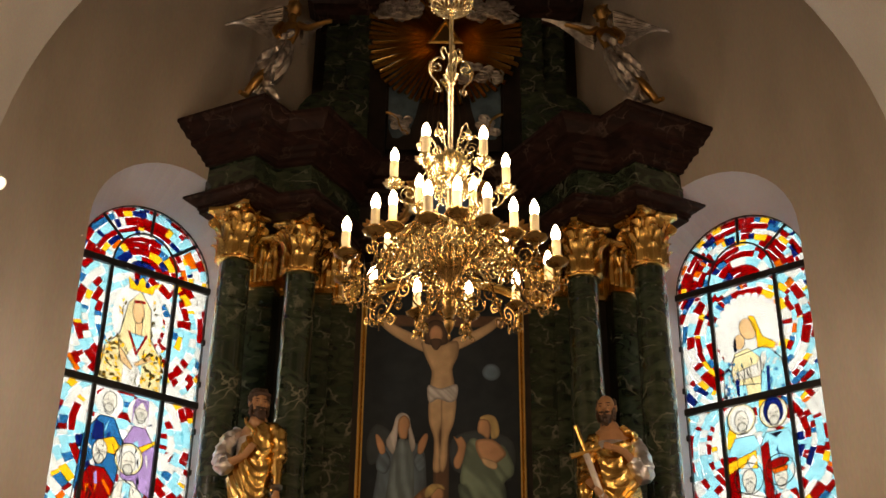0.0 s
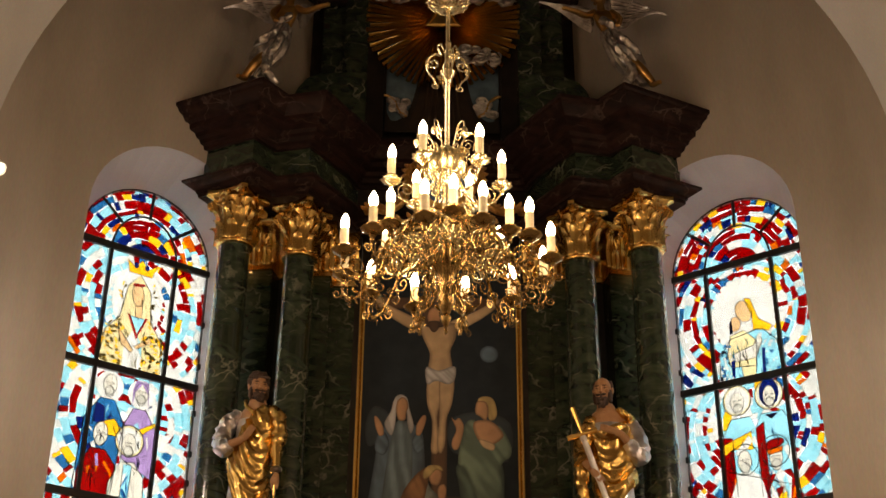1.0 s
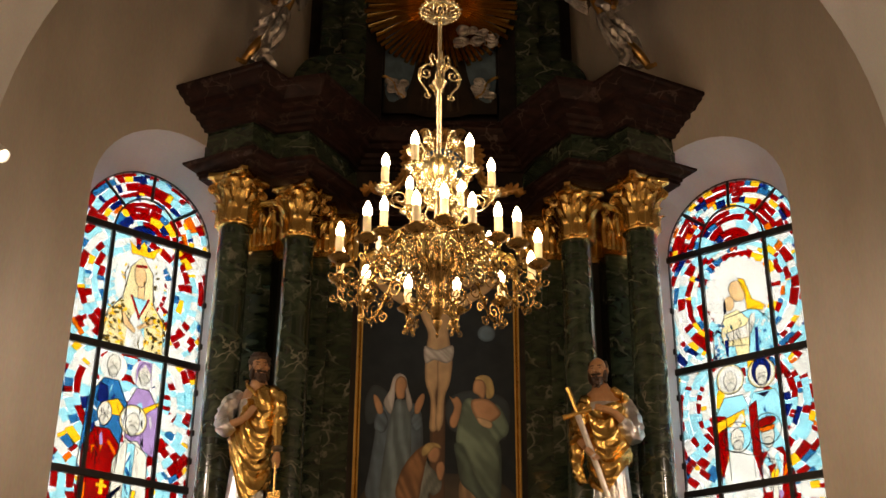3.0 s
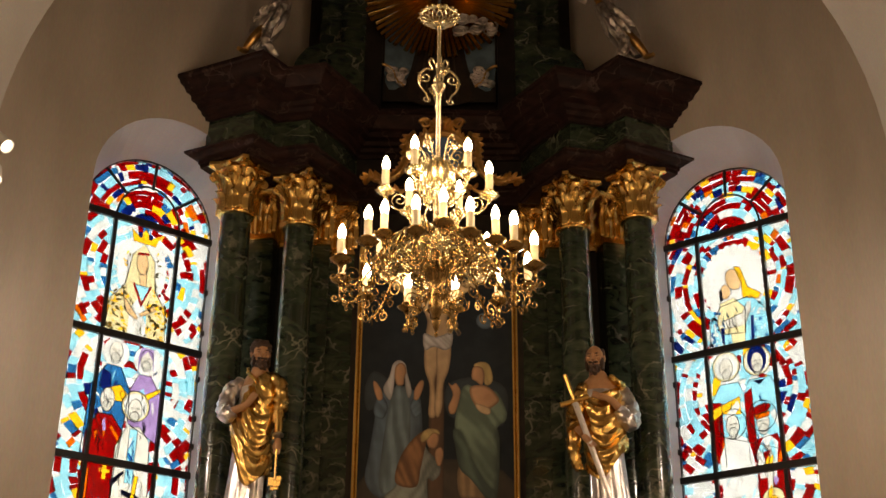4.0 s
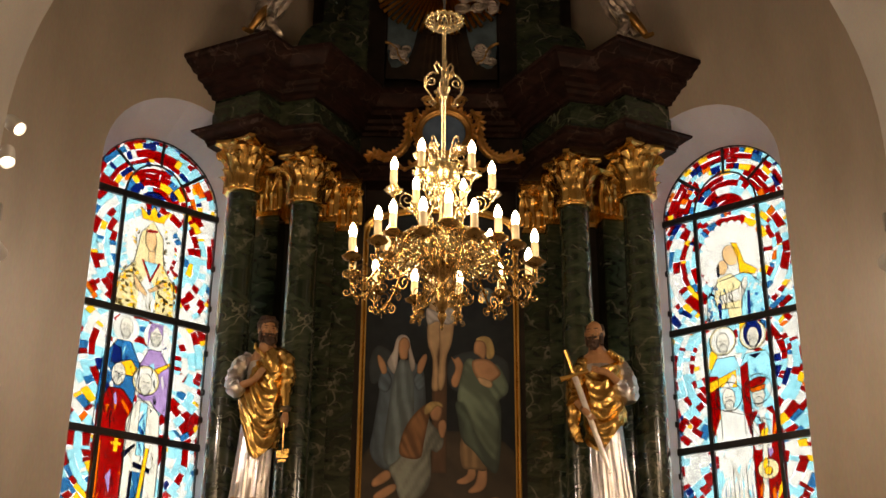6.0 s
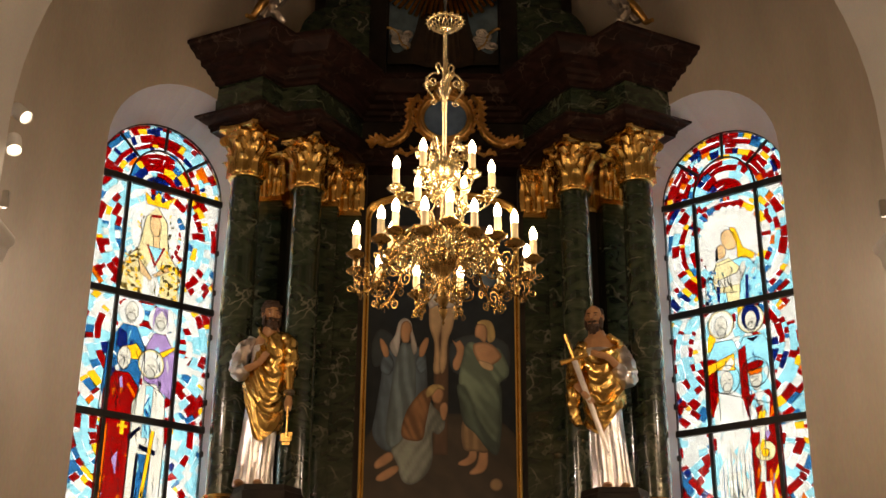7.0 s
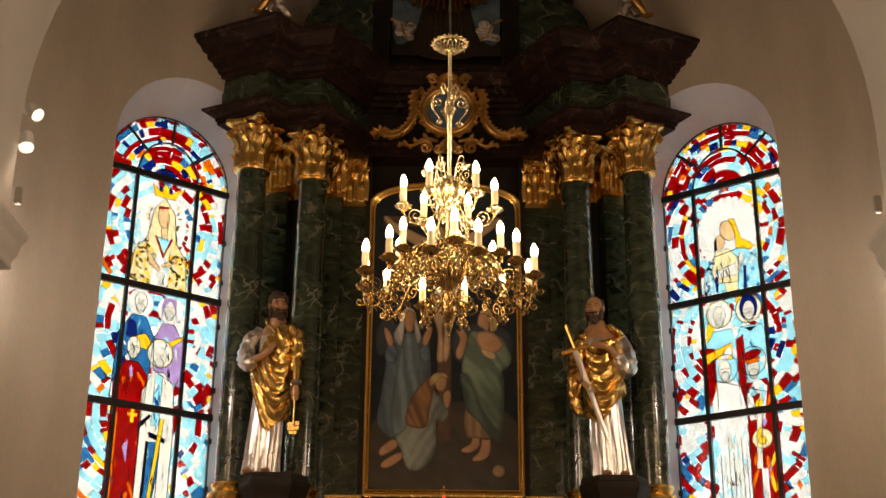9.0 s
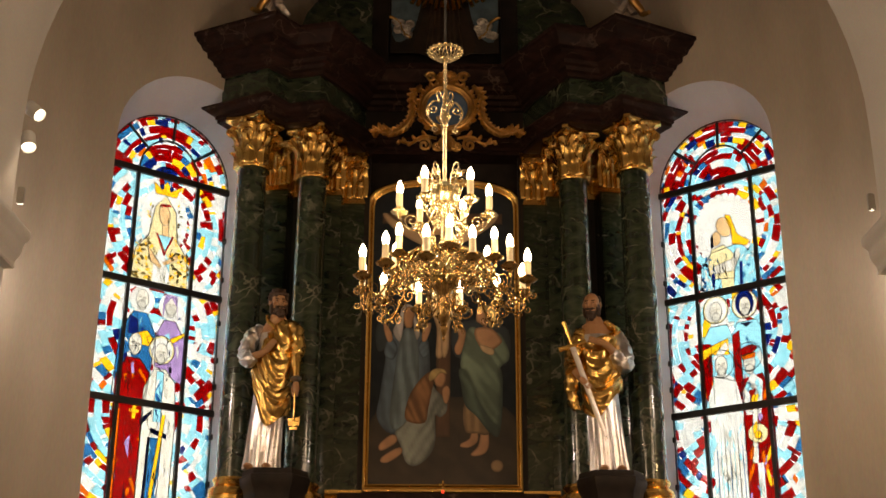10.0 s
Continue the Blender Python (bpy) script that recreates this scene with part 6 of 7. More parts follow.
def build_painting():
    pic = thing("altar_painting", "dark arched altar painting of a crucifixion group in gilded frame", "painting")
    y = 1.33
    half, z0, zs, zt = 0.95, 4.56, 8.36, 8.68

    def outline(h, b, s, t, n=14):
        return [(-h, b), (h, b), (h, s)] + [(h * math.cos(math.pi * i / n), s + (t - s) * math.sin(math.pi * i / n) ** 0.8) for i in range(1, n)] + [(-h, s)]

    bm = bmesh.new()
    prism(bm, outline(half + 0.02, z0 - 0.02, zs, zt + 0.02), y + 0.02, y)
    part("canvas", bm, paint("dark_sky_paint", (0.005, 0.012, 0.020), (0.012, 0.022, 0.030)), pic, "dark painted canvas", False)
    bm = bmesh.new()
    loops = []
    for g, dy in ((0.0, 0.0), (0.0, -0.035), (0.02, -0.045), (0.035, -0.03), (0.055, -0.05), (0.085, -0.06), (0.105, -0.055), (0.12, -0.04), (0.125, 0.03)):
        loops.append([Vector((x, y + dy, z)) for x, z in outline(half + g, z0 - g, zs + g * 0.3, zt + g)])
    rings(bm, loops, caps=False)
    part("frame", bm, GOLD, pic, "moulded gilded frame with bowed top")
    P = lambda *pts: [((a - 385) * (0.00289 - 1.87e-7 * b), 7.095 - 0.003025 * (b - 100) + 2.3e-7 * (b - 100) * (b - 300)) for a, b in pts]
    J = lambda *pts: [((a - 782) * 0.0071, 6.889 + (743 - b) * 0.0075) for a, b in pts]
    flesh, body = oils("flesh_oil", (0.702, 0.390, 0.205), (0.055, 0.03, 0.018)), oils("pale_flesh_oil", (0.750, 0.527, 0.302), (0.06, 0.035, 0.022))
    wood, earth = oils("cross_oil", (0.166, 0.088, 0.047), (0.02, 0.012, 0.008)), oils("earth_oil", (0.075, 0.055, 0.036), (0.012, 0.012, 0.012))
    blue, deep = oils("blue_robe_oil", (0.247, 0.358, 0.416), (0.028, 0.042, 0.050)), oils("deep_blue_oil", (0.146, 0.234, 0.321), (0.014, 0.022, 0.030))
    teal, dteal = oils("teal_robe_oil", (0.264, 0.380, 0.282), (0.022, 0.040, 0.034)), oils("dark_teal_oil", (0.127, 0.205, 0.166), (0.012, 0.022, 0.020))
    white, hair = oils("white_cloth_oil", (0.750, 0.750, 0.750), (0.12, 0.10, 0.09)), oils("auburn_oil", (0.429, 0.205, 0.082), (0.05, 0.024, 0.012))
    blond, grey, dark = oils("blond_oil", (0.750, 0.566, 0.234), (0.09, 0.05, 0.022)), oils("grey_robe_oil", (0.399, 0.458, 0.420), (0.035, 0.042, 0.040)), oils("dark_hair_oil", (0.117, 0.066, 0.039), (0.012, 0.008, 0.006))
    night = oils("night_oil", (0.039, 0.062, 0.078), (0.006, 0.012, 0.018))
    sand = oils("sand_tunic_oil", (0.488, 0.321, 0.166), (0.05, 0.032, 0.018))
    # name, paint, outline, folds: (count per metre, slope, strength)
    none = (0, 0, 0)
    shapes = [
        ("painted_ground", earth, [(-0.93, 4.58), (0.93, 4.58), (0.93, 5.45), (0.3, 5.7), (-0.5, 5.6), (-0.93, 5.4)], (3, 1.2, 0.3)),
        ("painted_cloud", night, P((430, 250), (560, 210), (690, 260), (680, 420), (560, 400), (440, 380)), none), ("painted_cloud", night, P((70, 260), (110, 190), (180, 240), (140, 330), (80, 360)), none),
        ("painted_cross", wood, P((352, -420), (418, -420), (420, 760), (352, 760)), (14, 0.05, 0.25)), ("painted_cross", wood, [(-0.84, 8.12), (0.80, 8.12), (0.80, 8.28), (-0.84, 8.28)], (3, 8, 0.2)),
        ("painted_arm", body, J((664, 562), (672, 558), (690, 572), (735, 594), (758, 606), (756, 626), (722, 612), (682, 586)), none), ("painted_arm", body, J((888, 562), (878, 560), (862, 572), (828, 590), (800, 602), (802, 622), (838, 606), (874, 582)), none),
        ("painted_torso", body, J((746, 606), (775, 612), (808, 604), (810, 630), (800, 655), (802, 690), (764, 692), (764, 660), (752, 632)), (7, 0.1, 0.3)),
        ("painted_leg", body, J((762, 704), (784, 704), (786, 740), (778, 772), (784, 815), (778, 832), (768, 826), (770, 780), (760, 745)), none), ("painted_leg", body, J((782, 704), (806, 704), (804, 745), (794, 775), (792, 815), (784, 832), (778, 815), (782, 770)), none),
        ("painted_loincloth", white, J((758, 684), (780, 690), (808, 682), (808, 706), (796, 714), (776, 708), (760, 714)), (16, 1.0, 0.4)),
        ("painted_hair", dark, J((750, 606), (752, 578), (768, 566), (786, 574), (792, 604), (784, 612), (760, 612)), none), ("painted_head", flesh, J(*[(771 + 12 * math.cos(a), 593 + 17 * math.sin(a)) for a in (k * math.pi / 5 for k in range(10))]), none),
        ("painted_beard", dark, J((762, 602), (780, 602), (778, 616), (771, 622), (764, 616)), none),
        ("painted_moon", deep, J(*[(868 + 16 * math.cos(a), 660 + 15 * math.sin(a)) for a in (k * math.pi / 5 for k in range(10))]), none),
        ("painted_mantle", deep, P((205, 262), (130, 300), (112, 420), (90, 560), (76, 670), (140, 745), (250, 720), (318, 560), (318, 330), (280, 270)), (9, 0.12, 0.5)),
        ("painted_robe", blue, P((205, 255), (180, 330), (150, 520), (138, 700), (200, 720), (262, 560), (272, 400), (258, 270), (232, 255)), (13, 0.08, 0.6)),
        ("painted_sleeve", deep, P((118, 320), (150, 300), (172, 350), (150, 400), (112, 380)), (12, 1.0, 0.4)), ("painted_sleeve", deep, P((316, 330), (290, 300), (268, 345), (290, 392), (318, 370)), (12, -1.0, 0.4)),
        ("painted_veil", white, P((218, 142), (192, 160), (176, 215), (150, 268), (180, 318), (196, 268), (206, 190), (240, 186), (248, 262), (262, 308), (276, 274), (256, 200), (246, 158)), (11, 0.3, 0.4)),
        ("painted_head", flesh, P((224, 154), (244, 164), (252, 194), (244, 218), (238, 250), (210, 250), (200, 210), (204, 172)), none),
        ("painted_hand", flesh, P((106, 238), (122, 240), (144, 276), (148, 312), (128, 318), (112, 280)), none), ("painted_hand", flesh, P((328, 232), (312, 232), (288, 270), (286, 312), (306, 312), (326, 262)), none),
        ("painted_foot", flesh, P((520, 720), (548, 735), (548, 780), (510, 808), (470, 806), (470, 790), (510, 765)), none), ("painted_foot", flesh, P((566, 730), (598, 738), (602, 800), (580, 838), (530, 850), (518, 836), (550, 800)), none),
        ("painted_tunic", sand, P((486, 600), (560, 620), (610, 660), (600, 744), (545, 742), (488, 728)), (12, 0.1, 0.5)),
        ("painted_robe", dteal, P((470, 430), (640, 420), (664, 560), (652, 742), (610, 744), (540, 660), (490, 612), (470, 520)), (9, 0.5, 0.5)),
        ("painted_robe", teal, P((500, 258), (540, 252), (580, 330), (640, 270), (690, 350), (690, 400), (650, 440), (655, 560), (640, 700), (560, 600), (500, 460), (466, 430), (480, 330)), (8, 0.75, 0.6)),
        ("painted_shoulder", flesh, P((535, 255), (600, 250), (645, 285), (658, 320), (600, 360), (565, 350), (535, 300)), none), ("painted_hand", body, P((556, 330), (590, 336), (622, 352), (618, 376), (590, 372), (566, 356)), none),
        ("painted_arm", flesh, P((436, 240), (452, 250), (470, 240), (490, 272), (484, 320), (466, 372), (444, 372), (438, 340), (456, 290)), none),
        ("painted_hair", blond, P((548, 160), (580, 146), (616, 160), (632, 215), (620, 246), (596, 244), (590, 190), (560, 176)), (14, 0.2, 0.4)), ("painted_head", flesh, P((548, 168), (584, 172), (594, 210), (584, 250), (556, 232), (540, 222), (538, 198)), none),
        ("painted_robe", grey, P((318, 500), (352, 540), (400, 590), (402, 640), (372, 668), (348, 664), (350, 780), (322, 850), (262, 896), (212, 880), (186, 800), (160, 740), (210, 690), (240, 600)), (10, -0.5, 0.65)),
        ("painted_hair", hair, P((330, 450), (370, 440), (350, 480), (334, 540), (318, 620), (300, 694), (224, 690), (206, 650), (232, 560), (280, 490)), (13, 0.45, 0.6)), ("painted_head", flesh, P((352, 446), (392, 462), (398, 490), (382, 526), (352, 520), (342, 484)), none), ("painted_hair", blond, P((318, 470), (345, 442), (390, 444), (402, 466), (372, 462), (346, 490), (322, 500)), (12, 1.0, 0.4)),
        ("painted_hand", flesh, P((386, 530), (408, 522), (418, 550), (408, 598), (392, 600), (380, 560)), none),
        ("painted_foot", flesh, P((168, 758), (140, 752), (92, 790), (84, 818), (104, 826), (166, 790)), none), ("painted_foot", flesh, P((192, 812), (158, 818), (100, 856), (94, 880), (130, 882), (190, 842)), none),
        ("painted_stone", sand, P(*[(640 + 30 * math.cos(a), 895 + 30 * math.sin(a)) for a in (k * math.pi / 4 for k in range(8))]), none),
    ]
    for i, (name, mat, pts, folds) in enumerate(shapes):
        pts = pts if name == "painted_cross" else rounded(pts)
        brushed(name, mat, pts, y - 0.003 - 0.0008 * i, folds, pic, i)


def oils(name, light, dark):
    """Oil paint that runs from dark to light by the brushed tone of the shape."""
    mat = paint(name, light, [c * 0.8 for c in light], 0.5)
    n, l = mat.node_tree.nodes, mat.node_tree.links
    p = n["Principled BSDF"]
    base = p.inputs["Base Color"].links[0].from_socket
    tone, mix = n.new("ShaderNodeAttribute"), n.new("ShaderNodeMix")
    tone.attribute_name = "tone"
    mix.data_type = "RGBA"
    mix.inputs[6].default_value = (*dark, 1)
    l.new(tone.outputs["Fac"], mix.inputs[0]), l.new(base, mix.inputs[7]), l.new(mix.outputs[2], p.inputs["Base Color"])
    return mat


def brushed(name, mat, pts, y, folds, parent, seed):
    """One painted area, filled with a fine net whose tone softens to the edge and waves with the folds."""
    xs, zs = np.array([p[0] for p in pts]), np.array([p[1] for p in pts])
    step = max(0.012, min(0.03, math.sqrt(np.ptp(xs) * np.ptp(zs)) / 24))
    gx, gz = np.meshgrid(np.arange(xs.min() + step / 2, xs.max(), step), np.arange(zs.min() + step / 2, zs.max(), step))
    gx, gz = gx.ravel(), gz.ravel()
    x1, z1 = np.roll(xs, -1), np.roll(zs, -1)

    def away(px, pz):
        ex, ez = x1 - xs, z1 - zs
        t = np.clip(((px[:, None] - xs) * ex + (pz[:, None] - zs) * ez) / (ex * ex + ez * ez + 1e-12), 0, 1)
        return np.sqrt((px[:, None] - xs - t * ex) ** 2 + (pz[:, None] - zs - t * ez) ** 2).min(axis=1)

    dz = np.where(z1 == zs, 1e-9, z1 - zs)
    crosses = ((zs > gz[:, None]) != (z1 > gz[:, None])) & (gx[:, None] < (x1 - xs) * (gz[:, None] - zs) / dz + xs)
    keep = (crosses.sum(axis=1) % 2 == 1) & (away(gx, gz) > step * 0.4)
    flat = [Vector(p) for p in pts] + [Vector((a, b)) for a, b in zip(gx[keep], gz[keep])]
    verts, _, faces, *_ = delaunay_2d_cdt(flat, [], [list(range(len(pts)))], 1, 1e-5)
    me = bpy.data.meshes.new(name)
    me.from_pydata([(v.x, y, v.y) for v in verts], [], [f[::-1] if (verts[f[1]] - verts[f[0]]).cross(verts[f[2]] - verts[f[0]]) < 0 else f for f in faces])
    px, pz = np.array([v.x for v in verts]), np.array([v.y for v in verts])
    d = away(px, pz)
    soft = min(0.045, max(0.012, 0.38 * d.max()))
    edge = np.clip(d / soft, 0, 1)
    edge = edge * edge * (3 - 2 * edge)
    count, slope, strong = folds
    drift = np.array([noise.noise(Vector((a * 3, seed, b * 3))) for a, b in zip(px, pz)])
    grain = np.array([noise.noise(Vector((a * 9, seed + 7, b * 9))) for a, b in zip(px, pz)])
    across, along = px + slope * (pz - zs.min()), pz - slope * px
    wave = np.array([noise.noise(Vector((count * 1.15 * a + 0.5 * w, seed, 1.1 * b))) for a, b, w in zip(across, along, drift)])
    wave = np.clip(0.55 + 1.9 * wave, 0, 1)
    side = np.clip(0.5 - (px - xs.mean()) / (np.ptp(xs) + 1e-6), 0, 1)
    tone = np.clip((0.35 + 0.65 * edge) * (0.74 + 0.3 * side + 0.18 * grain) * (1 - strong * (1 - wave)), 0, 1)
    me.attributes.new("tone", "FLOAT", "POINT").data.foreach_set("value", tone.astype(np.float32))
    me.materials.append(mat)
    ob = new(name, me)
    ob.parent = parent
    return ob


def build_cartouche():
    car = thing("cartouche", "gilded rocaille cartouche round a blue oval field", "ornament", m=pose(0.03, 0.66, 9.54))
    bm = bmesh.new()
    prism(bm, oval(0, 0, 0.30, 0.29, 32), 0.02, -0.01)
    part("field", bm, paint("blue_field_paint", (0.108, 0.180, 0.288), (0.060, 0.108, 0.192)), car, "blue painted oval field", False)
    bm = bmesh.new()
    for g, r in ((0.305, 0.024), (0.345, 0.034)):
        tube(bm, [(g * math.cos(a), -0.03, g * 0.95 * math.sin(a)) for a in (2 * math.pi * i / 48 for i in range(49))], r, 8)
    for i in range(34):
        a = 360 * i / 34
        leaf(bm, 0.075, 0.08 + 0.03 * (i % 2), 0.06, pose(0, -0.02, 0, 0, a, 0) @ pose(0, 0, 0.34))
    part("oval_frame", bm, OLD_GOLD, car, "gilded beaded oval frame")
    for s in (-1, 1):
        bm = bmesh.new()
        tail = smooth_line([(s * 0.36, -0.03, 0.34), (s * 0.47, -0.05, 0.16), (s * 0.47, -0.06, -0.10), (s * 0.56, -0.06, -0.30), (s * 0.74, -0.05, -0.40), (s * 0.90, -0.04, -0.35), (s * 1.0, -0.03, -0.42)], 6)
        tube(bm, tail, [0.018 + 0.034 * math.sin(math.pi * (0.1 + 0.85 * i / len(tail))) for i in range(len(tail))], 8)
        # leaf tips fringe both sides of the tail
        for i, p in enumerate(tail[2:-2]):
            d = tail[i + 3] - tail[i + 1]
            out = math.degrees(math.atan2(d.x, d.z))
            leaf(bm, 0.055, 0.10, 0.05, Matrix.Translation(p + Vector((0, -0.03, 0))) @ pose(0, 0, 0, 0, out + (48 if i % 2 else -48), 0))
        for c, r0, st, tn in (((0.30, -0.56), 0.10, 0.6, 1.6), ((0.13, -0.58), 0.07, 3.0, 1.4), ((0.22, 0.46), 0.08, 0.2, 1.6)):
            tube(bm, scroll((s * c[0], -0.05, c[1]), r0, 0.012, tn, st, (s, 0, 0), (0, 0, 1), 18), 0.022, 7)
        lower = smooth_line([(s * 0.14, -0.04, -0.46), (s * 0.32, -0.06, -0.44), (s * 0.48, -0.05, -0.54), (s * 0.66, -0.04, -0.50)], 5)
        tube(bm, lower, 0.022, 7)
        for i, p in enumerate(lower[2:-1:2]):
            leaf(bm, 0.05, 0.08, 0.04, Matrix.Translation(p + Vector((0, -0.02, 0))) @ pose(0, 0, 0, 0, s * (40 if i % 2 else 140), 0))
        part("side_scroll", bm, OLD_GOLD, car, "gilded trailing scroll")
    bm = bmesh.new()
    for i in range(7):
        leaf(bm, 0.11, 0.19, 0.09, pose(0, -0.02, 0.36, 0, -54 + 18 * i, 0))
    part("crest", bm, OLD_GOLD, car, "gilded shell crest")
    bm = bmesh.new()
    for i in range(5):
        leaf(bm, 0.12, 0.26, 0.08, pose(0, -0.02, -0.42, 0, 150 + 15 * i, 0))
    part("drop", bm, OLD_GOLD, car, "gilded leaf drop")


def curl_puff(bm, rng, at, size):
    """One carved cloud curl: a flattened spiral roll on a low boss."""
    c = Vector(at)
    ellipsoid(bm, c, (size * 0.75, 0.035, size * 0.6), 9, 7, bumpy=0.5)
    pts = scroll(c + Vector((0, -0.03, 0)), size, 0.012, rng.choice((-1.6, 1.6)), rng.uniform(0, 6.28), (1, 0, 0), (0, 0, 0.8), 14)
    tube(bm, pts, [0.008 + 0.013 * math.sin(math.pi * min(1, 0.15 + i / 16)) for i in range(len(pts))], 6)


def build_upper_picture():
    pic = thing("upper_painting", "dark painting with blue sky and robed form in the upper storey", "painting")
    y = 1.55
    bm = bmesh.new()
    prism(bm, [(-0.80, 10.9), (0.80, 10.9), (0.80, 13.4), (-0.80, 13.4)], y + 0.02, y)
    part("canvas", bm, paint("brown_ground_paint", (0.030, 0.022, 0.015), (0.015, 0.012, 0.009)), pic, smooth=False)
    sky_mat, robe = paint("blue_sky_paint", (0.145, 0.232, 0.290), (0.072, 0.116, 0.160)), paint("brown_robe_paint", (0.046, 0.026, 0.014), (0.023, 0.014, 0.009))
    for s in (-1, 1):
        bm = bmesh.new()
        prism(bm, rounded([(s * 0.77, 11.2), (s * 0.5, 11.2), (s * 0.34, 11.8), (s * 0.3, 12.5), (s * 0.77, 12.6)]), y - 0.001, y - 0.005)
        part("painted_sky", bm, sky_mat, pic, smooth=False)
        bm = bmesh.new()
        rng = random.Random(3 + s)
        for i in range(11):
            curl_puff(bm, rng, (s * rng.uniform(0.48, 0.72), y - 0.03, 11.16 + rng.uniform(0, 0.24)), rng.uniform(0.06, 0.09))
        part("cloud", bm, DULL_SILVER, pic, "carved silvered cloud")
        bm = bmesh.new()
        tube(bm, smooth_line([(s * 0.84, y - 0.06, 11.47), (s * 0.76, y - 0.06, 11.45), (s * 0.66, y - 0.06, 11.36), (s * 0.60, y - 0.06, 11.2), (s * 0.5, y - 0.06, 11.12)], 5), 0.022, 6)
        part("frame_scroll", bm, OLD_GOLD, pic, "gilded curved lower frame edge")
        bm = bmesh.new()
        box(bm, *sorted((s * 0.79, s * 0.84)), y - 0.08, y, 11.46, 13.3)
        part("frame_side", bm, BLACK, pic, smooth=False)
    bm = bmesh.new()
    prism(bm, rounded([(-0.42, 10.9), (0.42, 10.9), (0.3, 11.6), (0.2, 12.2), (0.08, 12.5), (-0.1, 12.5), (-0.2, 12.2), (-0.32, 11.5)]), y - 0.006, y - 0.012)
    part("painted_robe", bm, robe, pic, smooth=False)
    for i in range(7):
        bm = bmesh.new()
        x = -0.28 + 0.09 * i
        tube(bm, [(x, y - 0.014, 10.92), (x * 0.75, y - 0.014, 11.6), (x * 0.45, y - 0.014, 12.2)], [0.02, 0.014, 0.004], 4)
        part("painted_fold", bm, paint("robe_fold_paint", (0.072, 0.042, 0.023)), pic, smooth=False)

    glory = thing("glory_of_rays", "gilded sunburst of carved rays with a triangle and silvered clouds", "ornament")
    c = Vector((0.0, 1.36, 12.62))
    rng = random.Random(12)
    n = 76
    for i in range(n):
        a = 2 * math.pi * (i + 0.5) / n
        r = 1.30 if i % 2 else 1.18
        r *= rng.uniform(0.86, 1.0)
        if abs(math.cos(a)) * r > 1.10:
            r = 1.10 / abs(math.cos(a))
        if math.sin(a) < 0:
            r = min(r, 1.12)
        d, t = Vector((math.cos(a), 0, math.sin(a))), Vector((-math.sin(a), 0, math.cos(a)))
        bm = bmesh.new()
        loops = []
        for q, w in ((0.14, 0.007), (r * 0.6, 0.026), (r, 0.032)):
            p = c + d * q
            loops.append([p - t * w, p + Vector((0, -0.04 - 0.02 * (i % 2), 0)), p + t * w, p + Vector((0, 0.02, 0))])
        rings(bm, loops)
        part("ray", bm, GOLD, glory, smooth=False)
    bm = bmesh.new()
    tri = [(math.cos(radians(a)), math.sin(radians(a))) for a in (90, 210, 330)]
    loops = [[Vector((c.x + x * g, c.y - dy, c.z + 0.02 + z * g)) for x, z in tri] for g, dy in ((0.30, 0.05), (0.30, 0.11), (0.24, 0.13), (0.20, 0.10))]
    rings(bm, loops)
    part("triangle", bm, GOLD, glory, "gilded triangle", False)
    for x, z, k in ((-0.66, 13.1, 26), (0.66, 13.1, 26), (0.52, 11.98, 12)):
        bm = bmesh.new()
        for i in range(k):
            curl_puff(bm, rng, (x + rng.uniform(-0.3, 0.3), 1.30 + rng.uniform(-0.05, 0.05), z + rng.uniform(-0.15, 0.15)), rng.uniform(0.08, 0.13))
        part("cloud", bm, DULL_SILVER, glory, "carved silvered cloud")


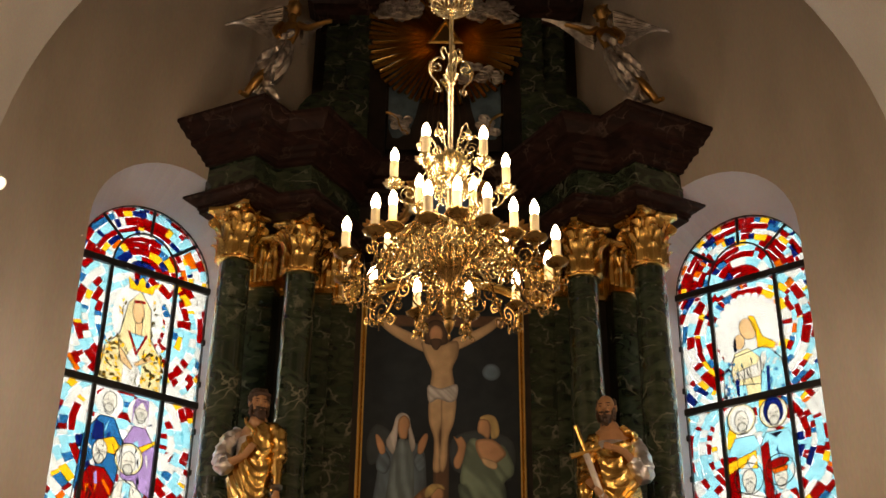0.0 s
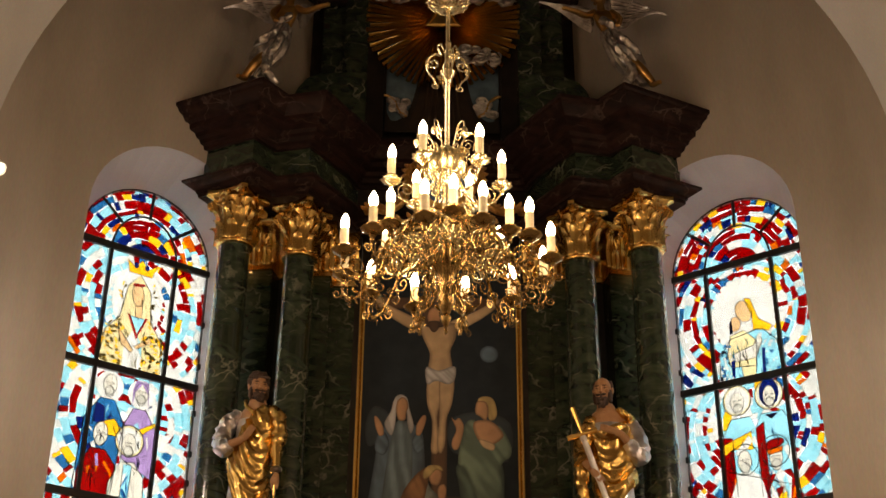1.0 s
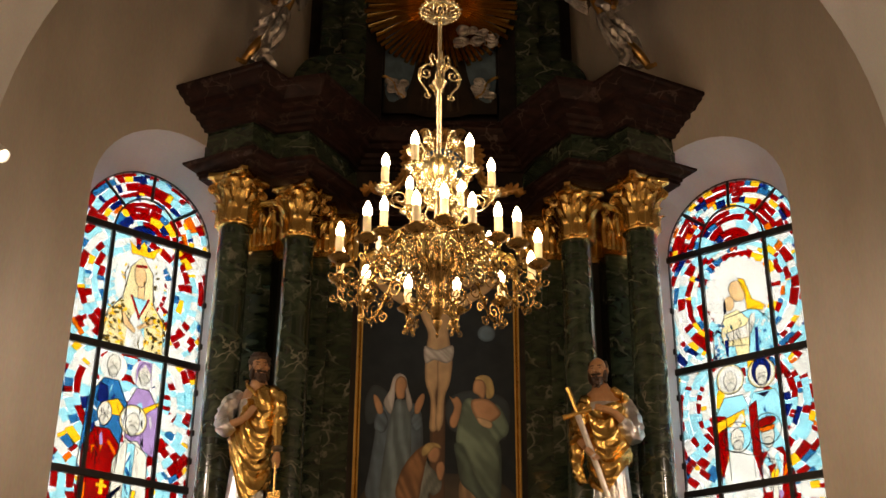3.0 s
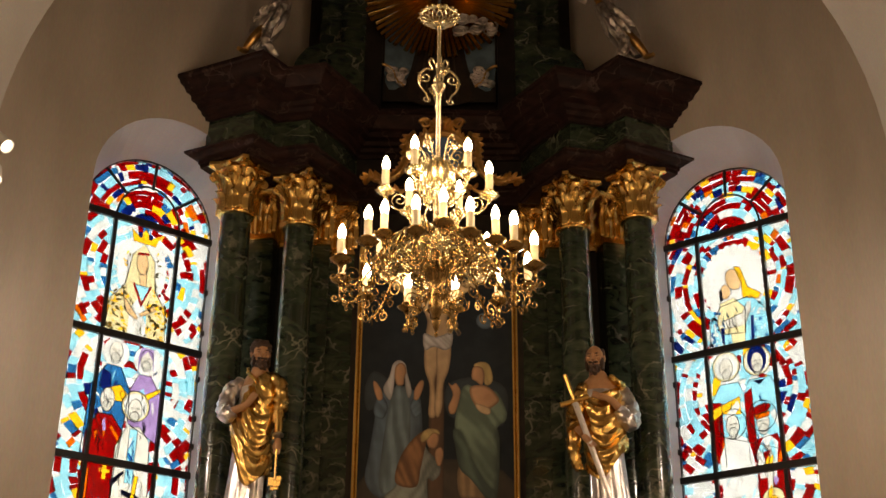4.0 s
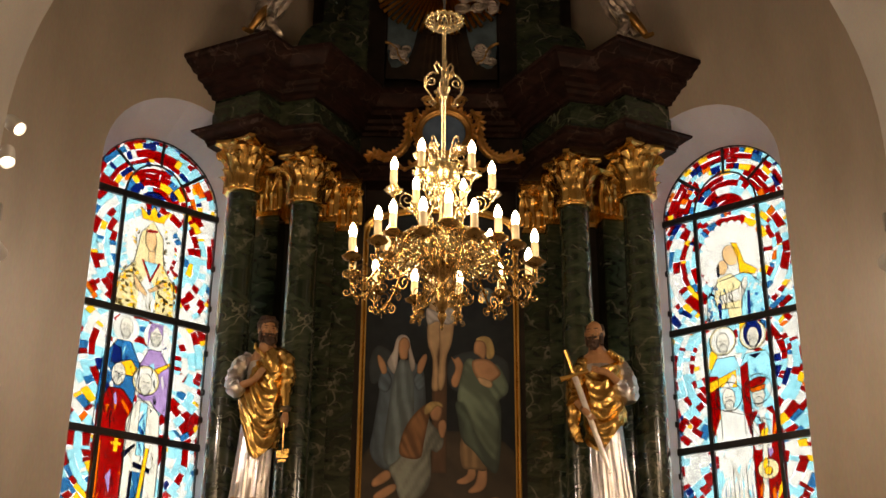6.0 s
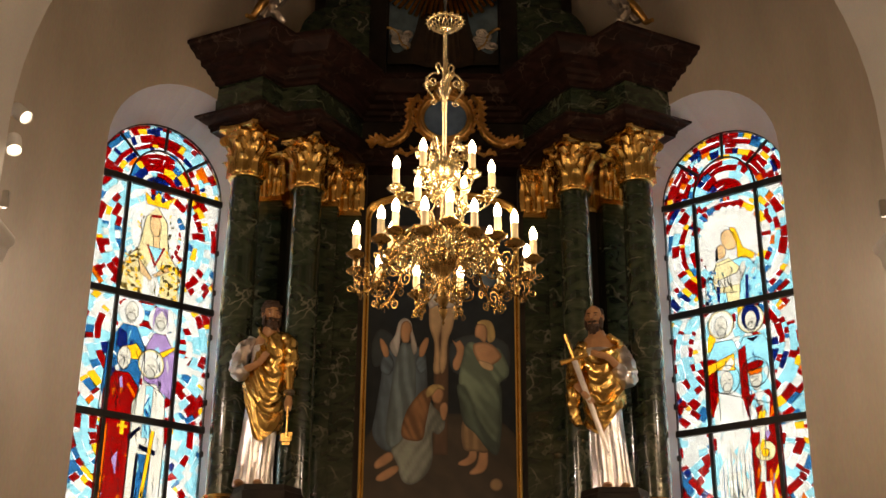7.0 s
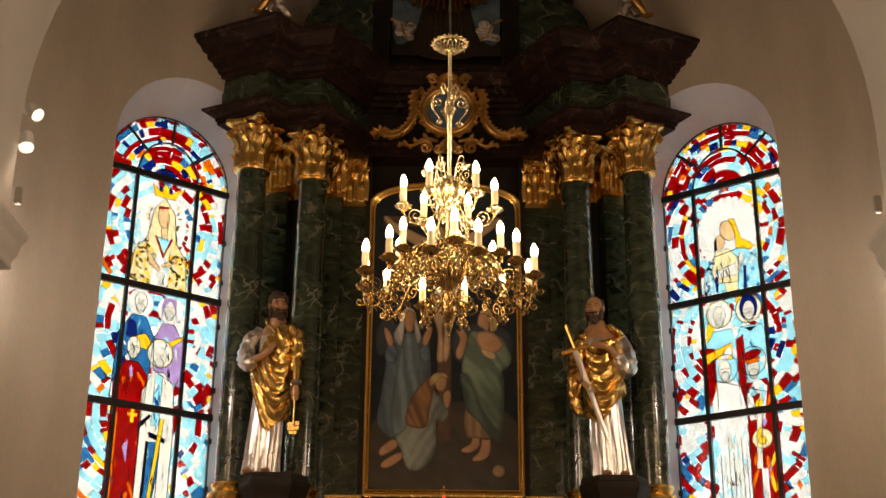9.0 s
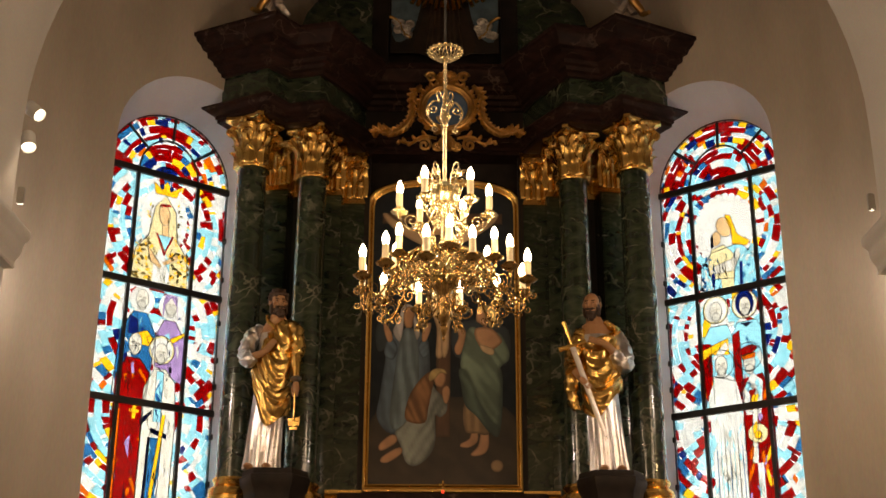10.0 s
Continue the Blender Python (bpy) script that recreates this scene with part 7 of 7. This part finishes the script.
def build_fixtures():
    for (x, y, z), target in (((-4.31, -2.86, 7.70), (-3.11, -3.3, 6.65)), ((-4.33, -2.86, 7.35), (-3.90, -3.5, 6.0))):
        sp = thing("spotlight", "white cylindrical spotlight, lit, fixed to the chancel wall", "spotlight", "wall spotlights")
        m = look((x, y, z), target)
        bm = bmesh.new()
        lathe(bm, [(0.055, 0.105), (0.072, 0.10), (0.078, 0.085), (0.078, -0.105), (0.070, -0.108), (0.066, -0.085)], 24, m=m)
        part("housing", bm, WHITE_METAL, sp, "white lacquered housing")
        bm = bmesh.new()
        lathe(bm, [(0.064, -0.084), (0.060, -0.090), (0.02, -0.094)], 20, m=m)
        part("lens", bm, SPOT_LENS, sp, "lit warm lens")
        bm = bmesh.new()
        tube(bm, [m @ Vector((0, 0, 0.06)), (x - 0.05, y + 0.01, z + 0.06), (-4.40, -2.955, z + 0.06)], 0.014, 6)
        part("bracket", bm, WHITE_METAL, sp)
        lamp = new("spot_beam", bpy.data.lights.new("spot_beam", "SPOT"))
        lamp.data.energy, lamp.data.color, lamp.data.spot_size, lamp.data.spot_blend, lamp.data.shadow_soft_size = 40, (1, 0.78, 0.52), radians(70), 0.8, 0.05
        lamp.matrix_basis = m @ pose(0, 0, -0.12)
    # lamps fixed to the backs of the arch piers, out of sight, that wash the apse wall
    for s in (-1, 1):
        for z, watts, colour in ((6.15, 42 if s > 0 else 62, (1.0, 0.90, 0.78)), (5.2, 16 if s > 0 else 4, (1.0, 0.70, 0.34))):
            wl_lamp = thing("wall_lamp", "small white wall lamp fixed behind the chancel pier", "wall lamp", "pier lamps")
            bm = bmesh.new()
            lathe(bm, [(0.05, -0.06), (0.05, 0.02), (0.03, 0.04)], 16, m=pose(s * 4.62, -2.89, z, 90, 0, 0))
            part("housing", bm, WHITE_METAL, wl_lamp)
            glow = new("wall_lamp_light", bpy.data.lights.new("wall_lamp_light", "POINT"))
            glow.data.energy, glow.data.color, glow.data.shadow_soft_size = watts, colour, 0.06
            glow.location = (s * 4.62, -2.76, z)
    for s in (-1, 1):
        bm = bmesh.new()
        box(bm, *sorted((s * 4.34, s * 4.27)), -2.958, -2.90, 6.62, 6.80)
        bmesh.ops.bevel(bm, geom=bm.edges[:], offset=0.008, segments=2, affect="EDGES")
        tagged(link("sensor_box", bm, GREY_PLASTIC), "small grey plastic sensor box on the chancel wall", "sensor")
    cross = thing("altar_cross", "small gilded cross with a red lamp standing before the painting", "cross", m=pose(0.0, 0.82, 4.36))
    bm = bmesh.new()
    box(bm, -0.012, 0.012, -0.012, 0.012, 0.0, 0.16)
    box(bm, -0.05, 0.05, -0.012, 0.012, 0.10, 0.122)
    lathe(bm, [(0.04, 0.0), (0.035, 0.012), (0.015, 0.02), (0.01, 0.03)], 14)
    part("cross_body", bm, GOLD, cross)
    bm = bmesh.new()
    lathe(bm, [(0.012, 0.0), (0.018, 0.012), (0.018, 0.03), (0.012, 0.036)], 14, centre=(0, -0.05, 0))
    part("lamp_glass", bm, RED_LAMP, cross, "glowing red glass lamp")


build_apse()
build_arch()
build_nave()
build_window(-1)
build_window(1)
build_retable()
build_chandelier()
build_peter()
build_paul()
build_angel(-1, 0.10, (-2.42, -0.42, 10.285), (-0.82, 1.36))
build_angel(1, 0.0, (2.45, -0.42, 10.285), (-1.22, 1.54))
build_painting()
build_cartouche()
build_upper_picture()
build_fixtures()
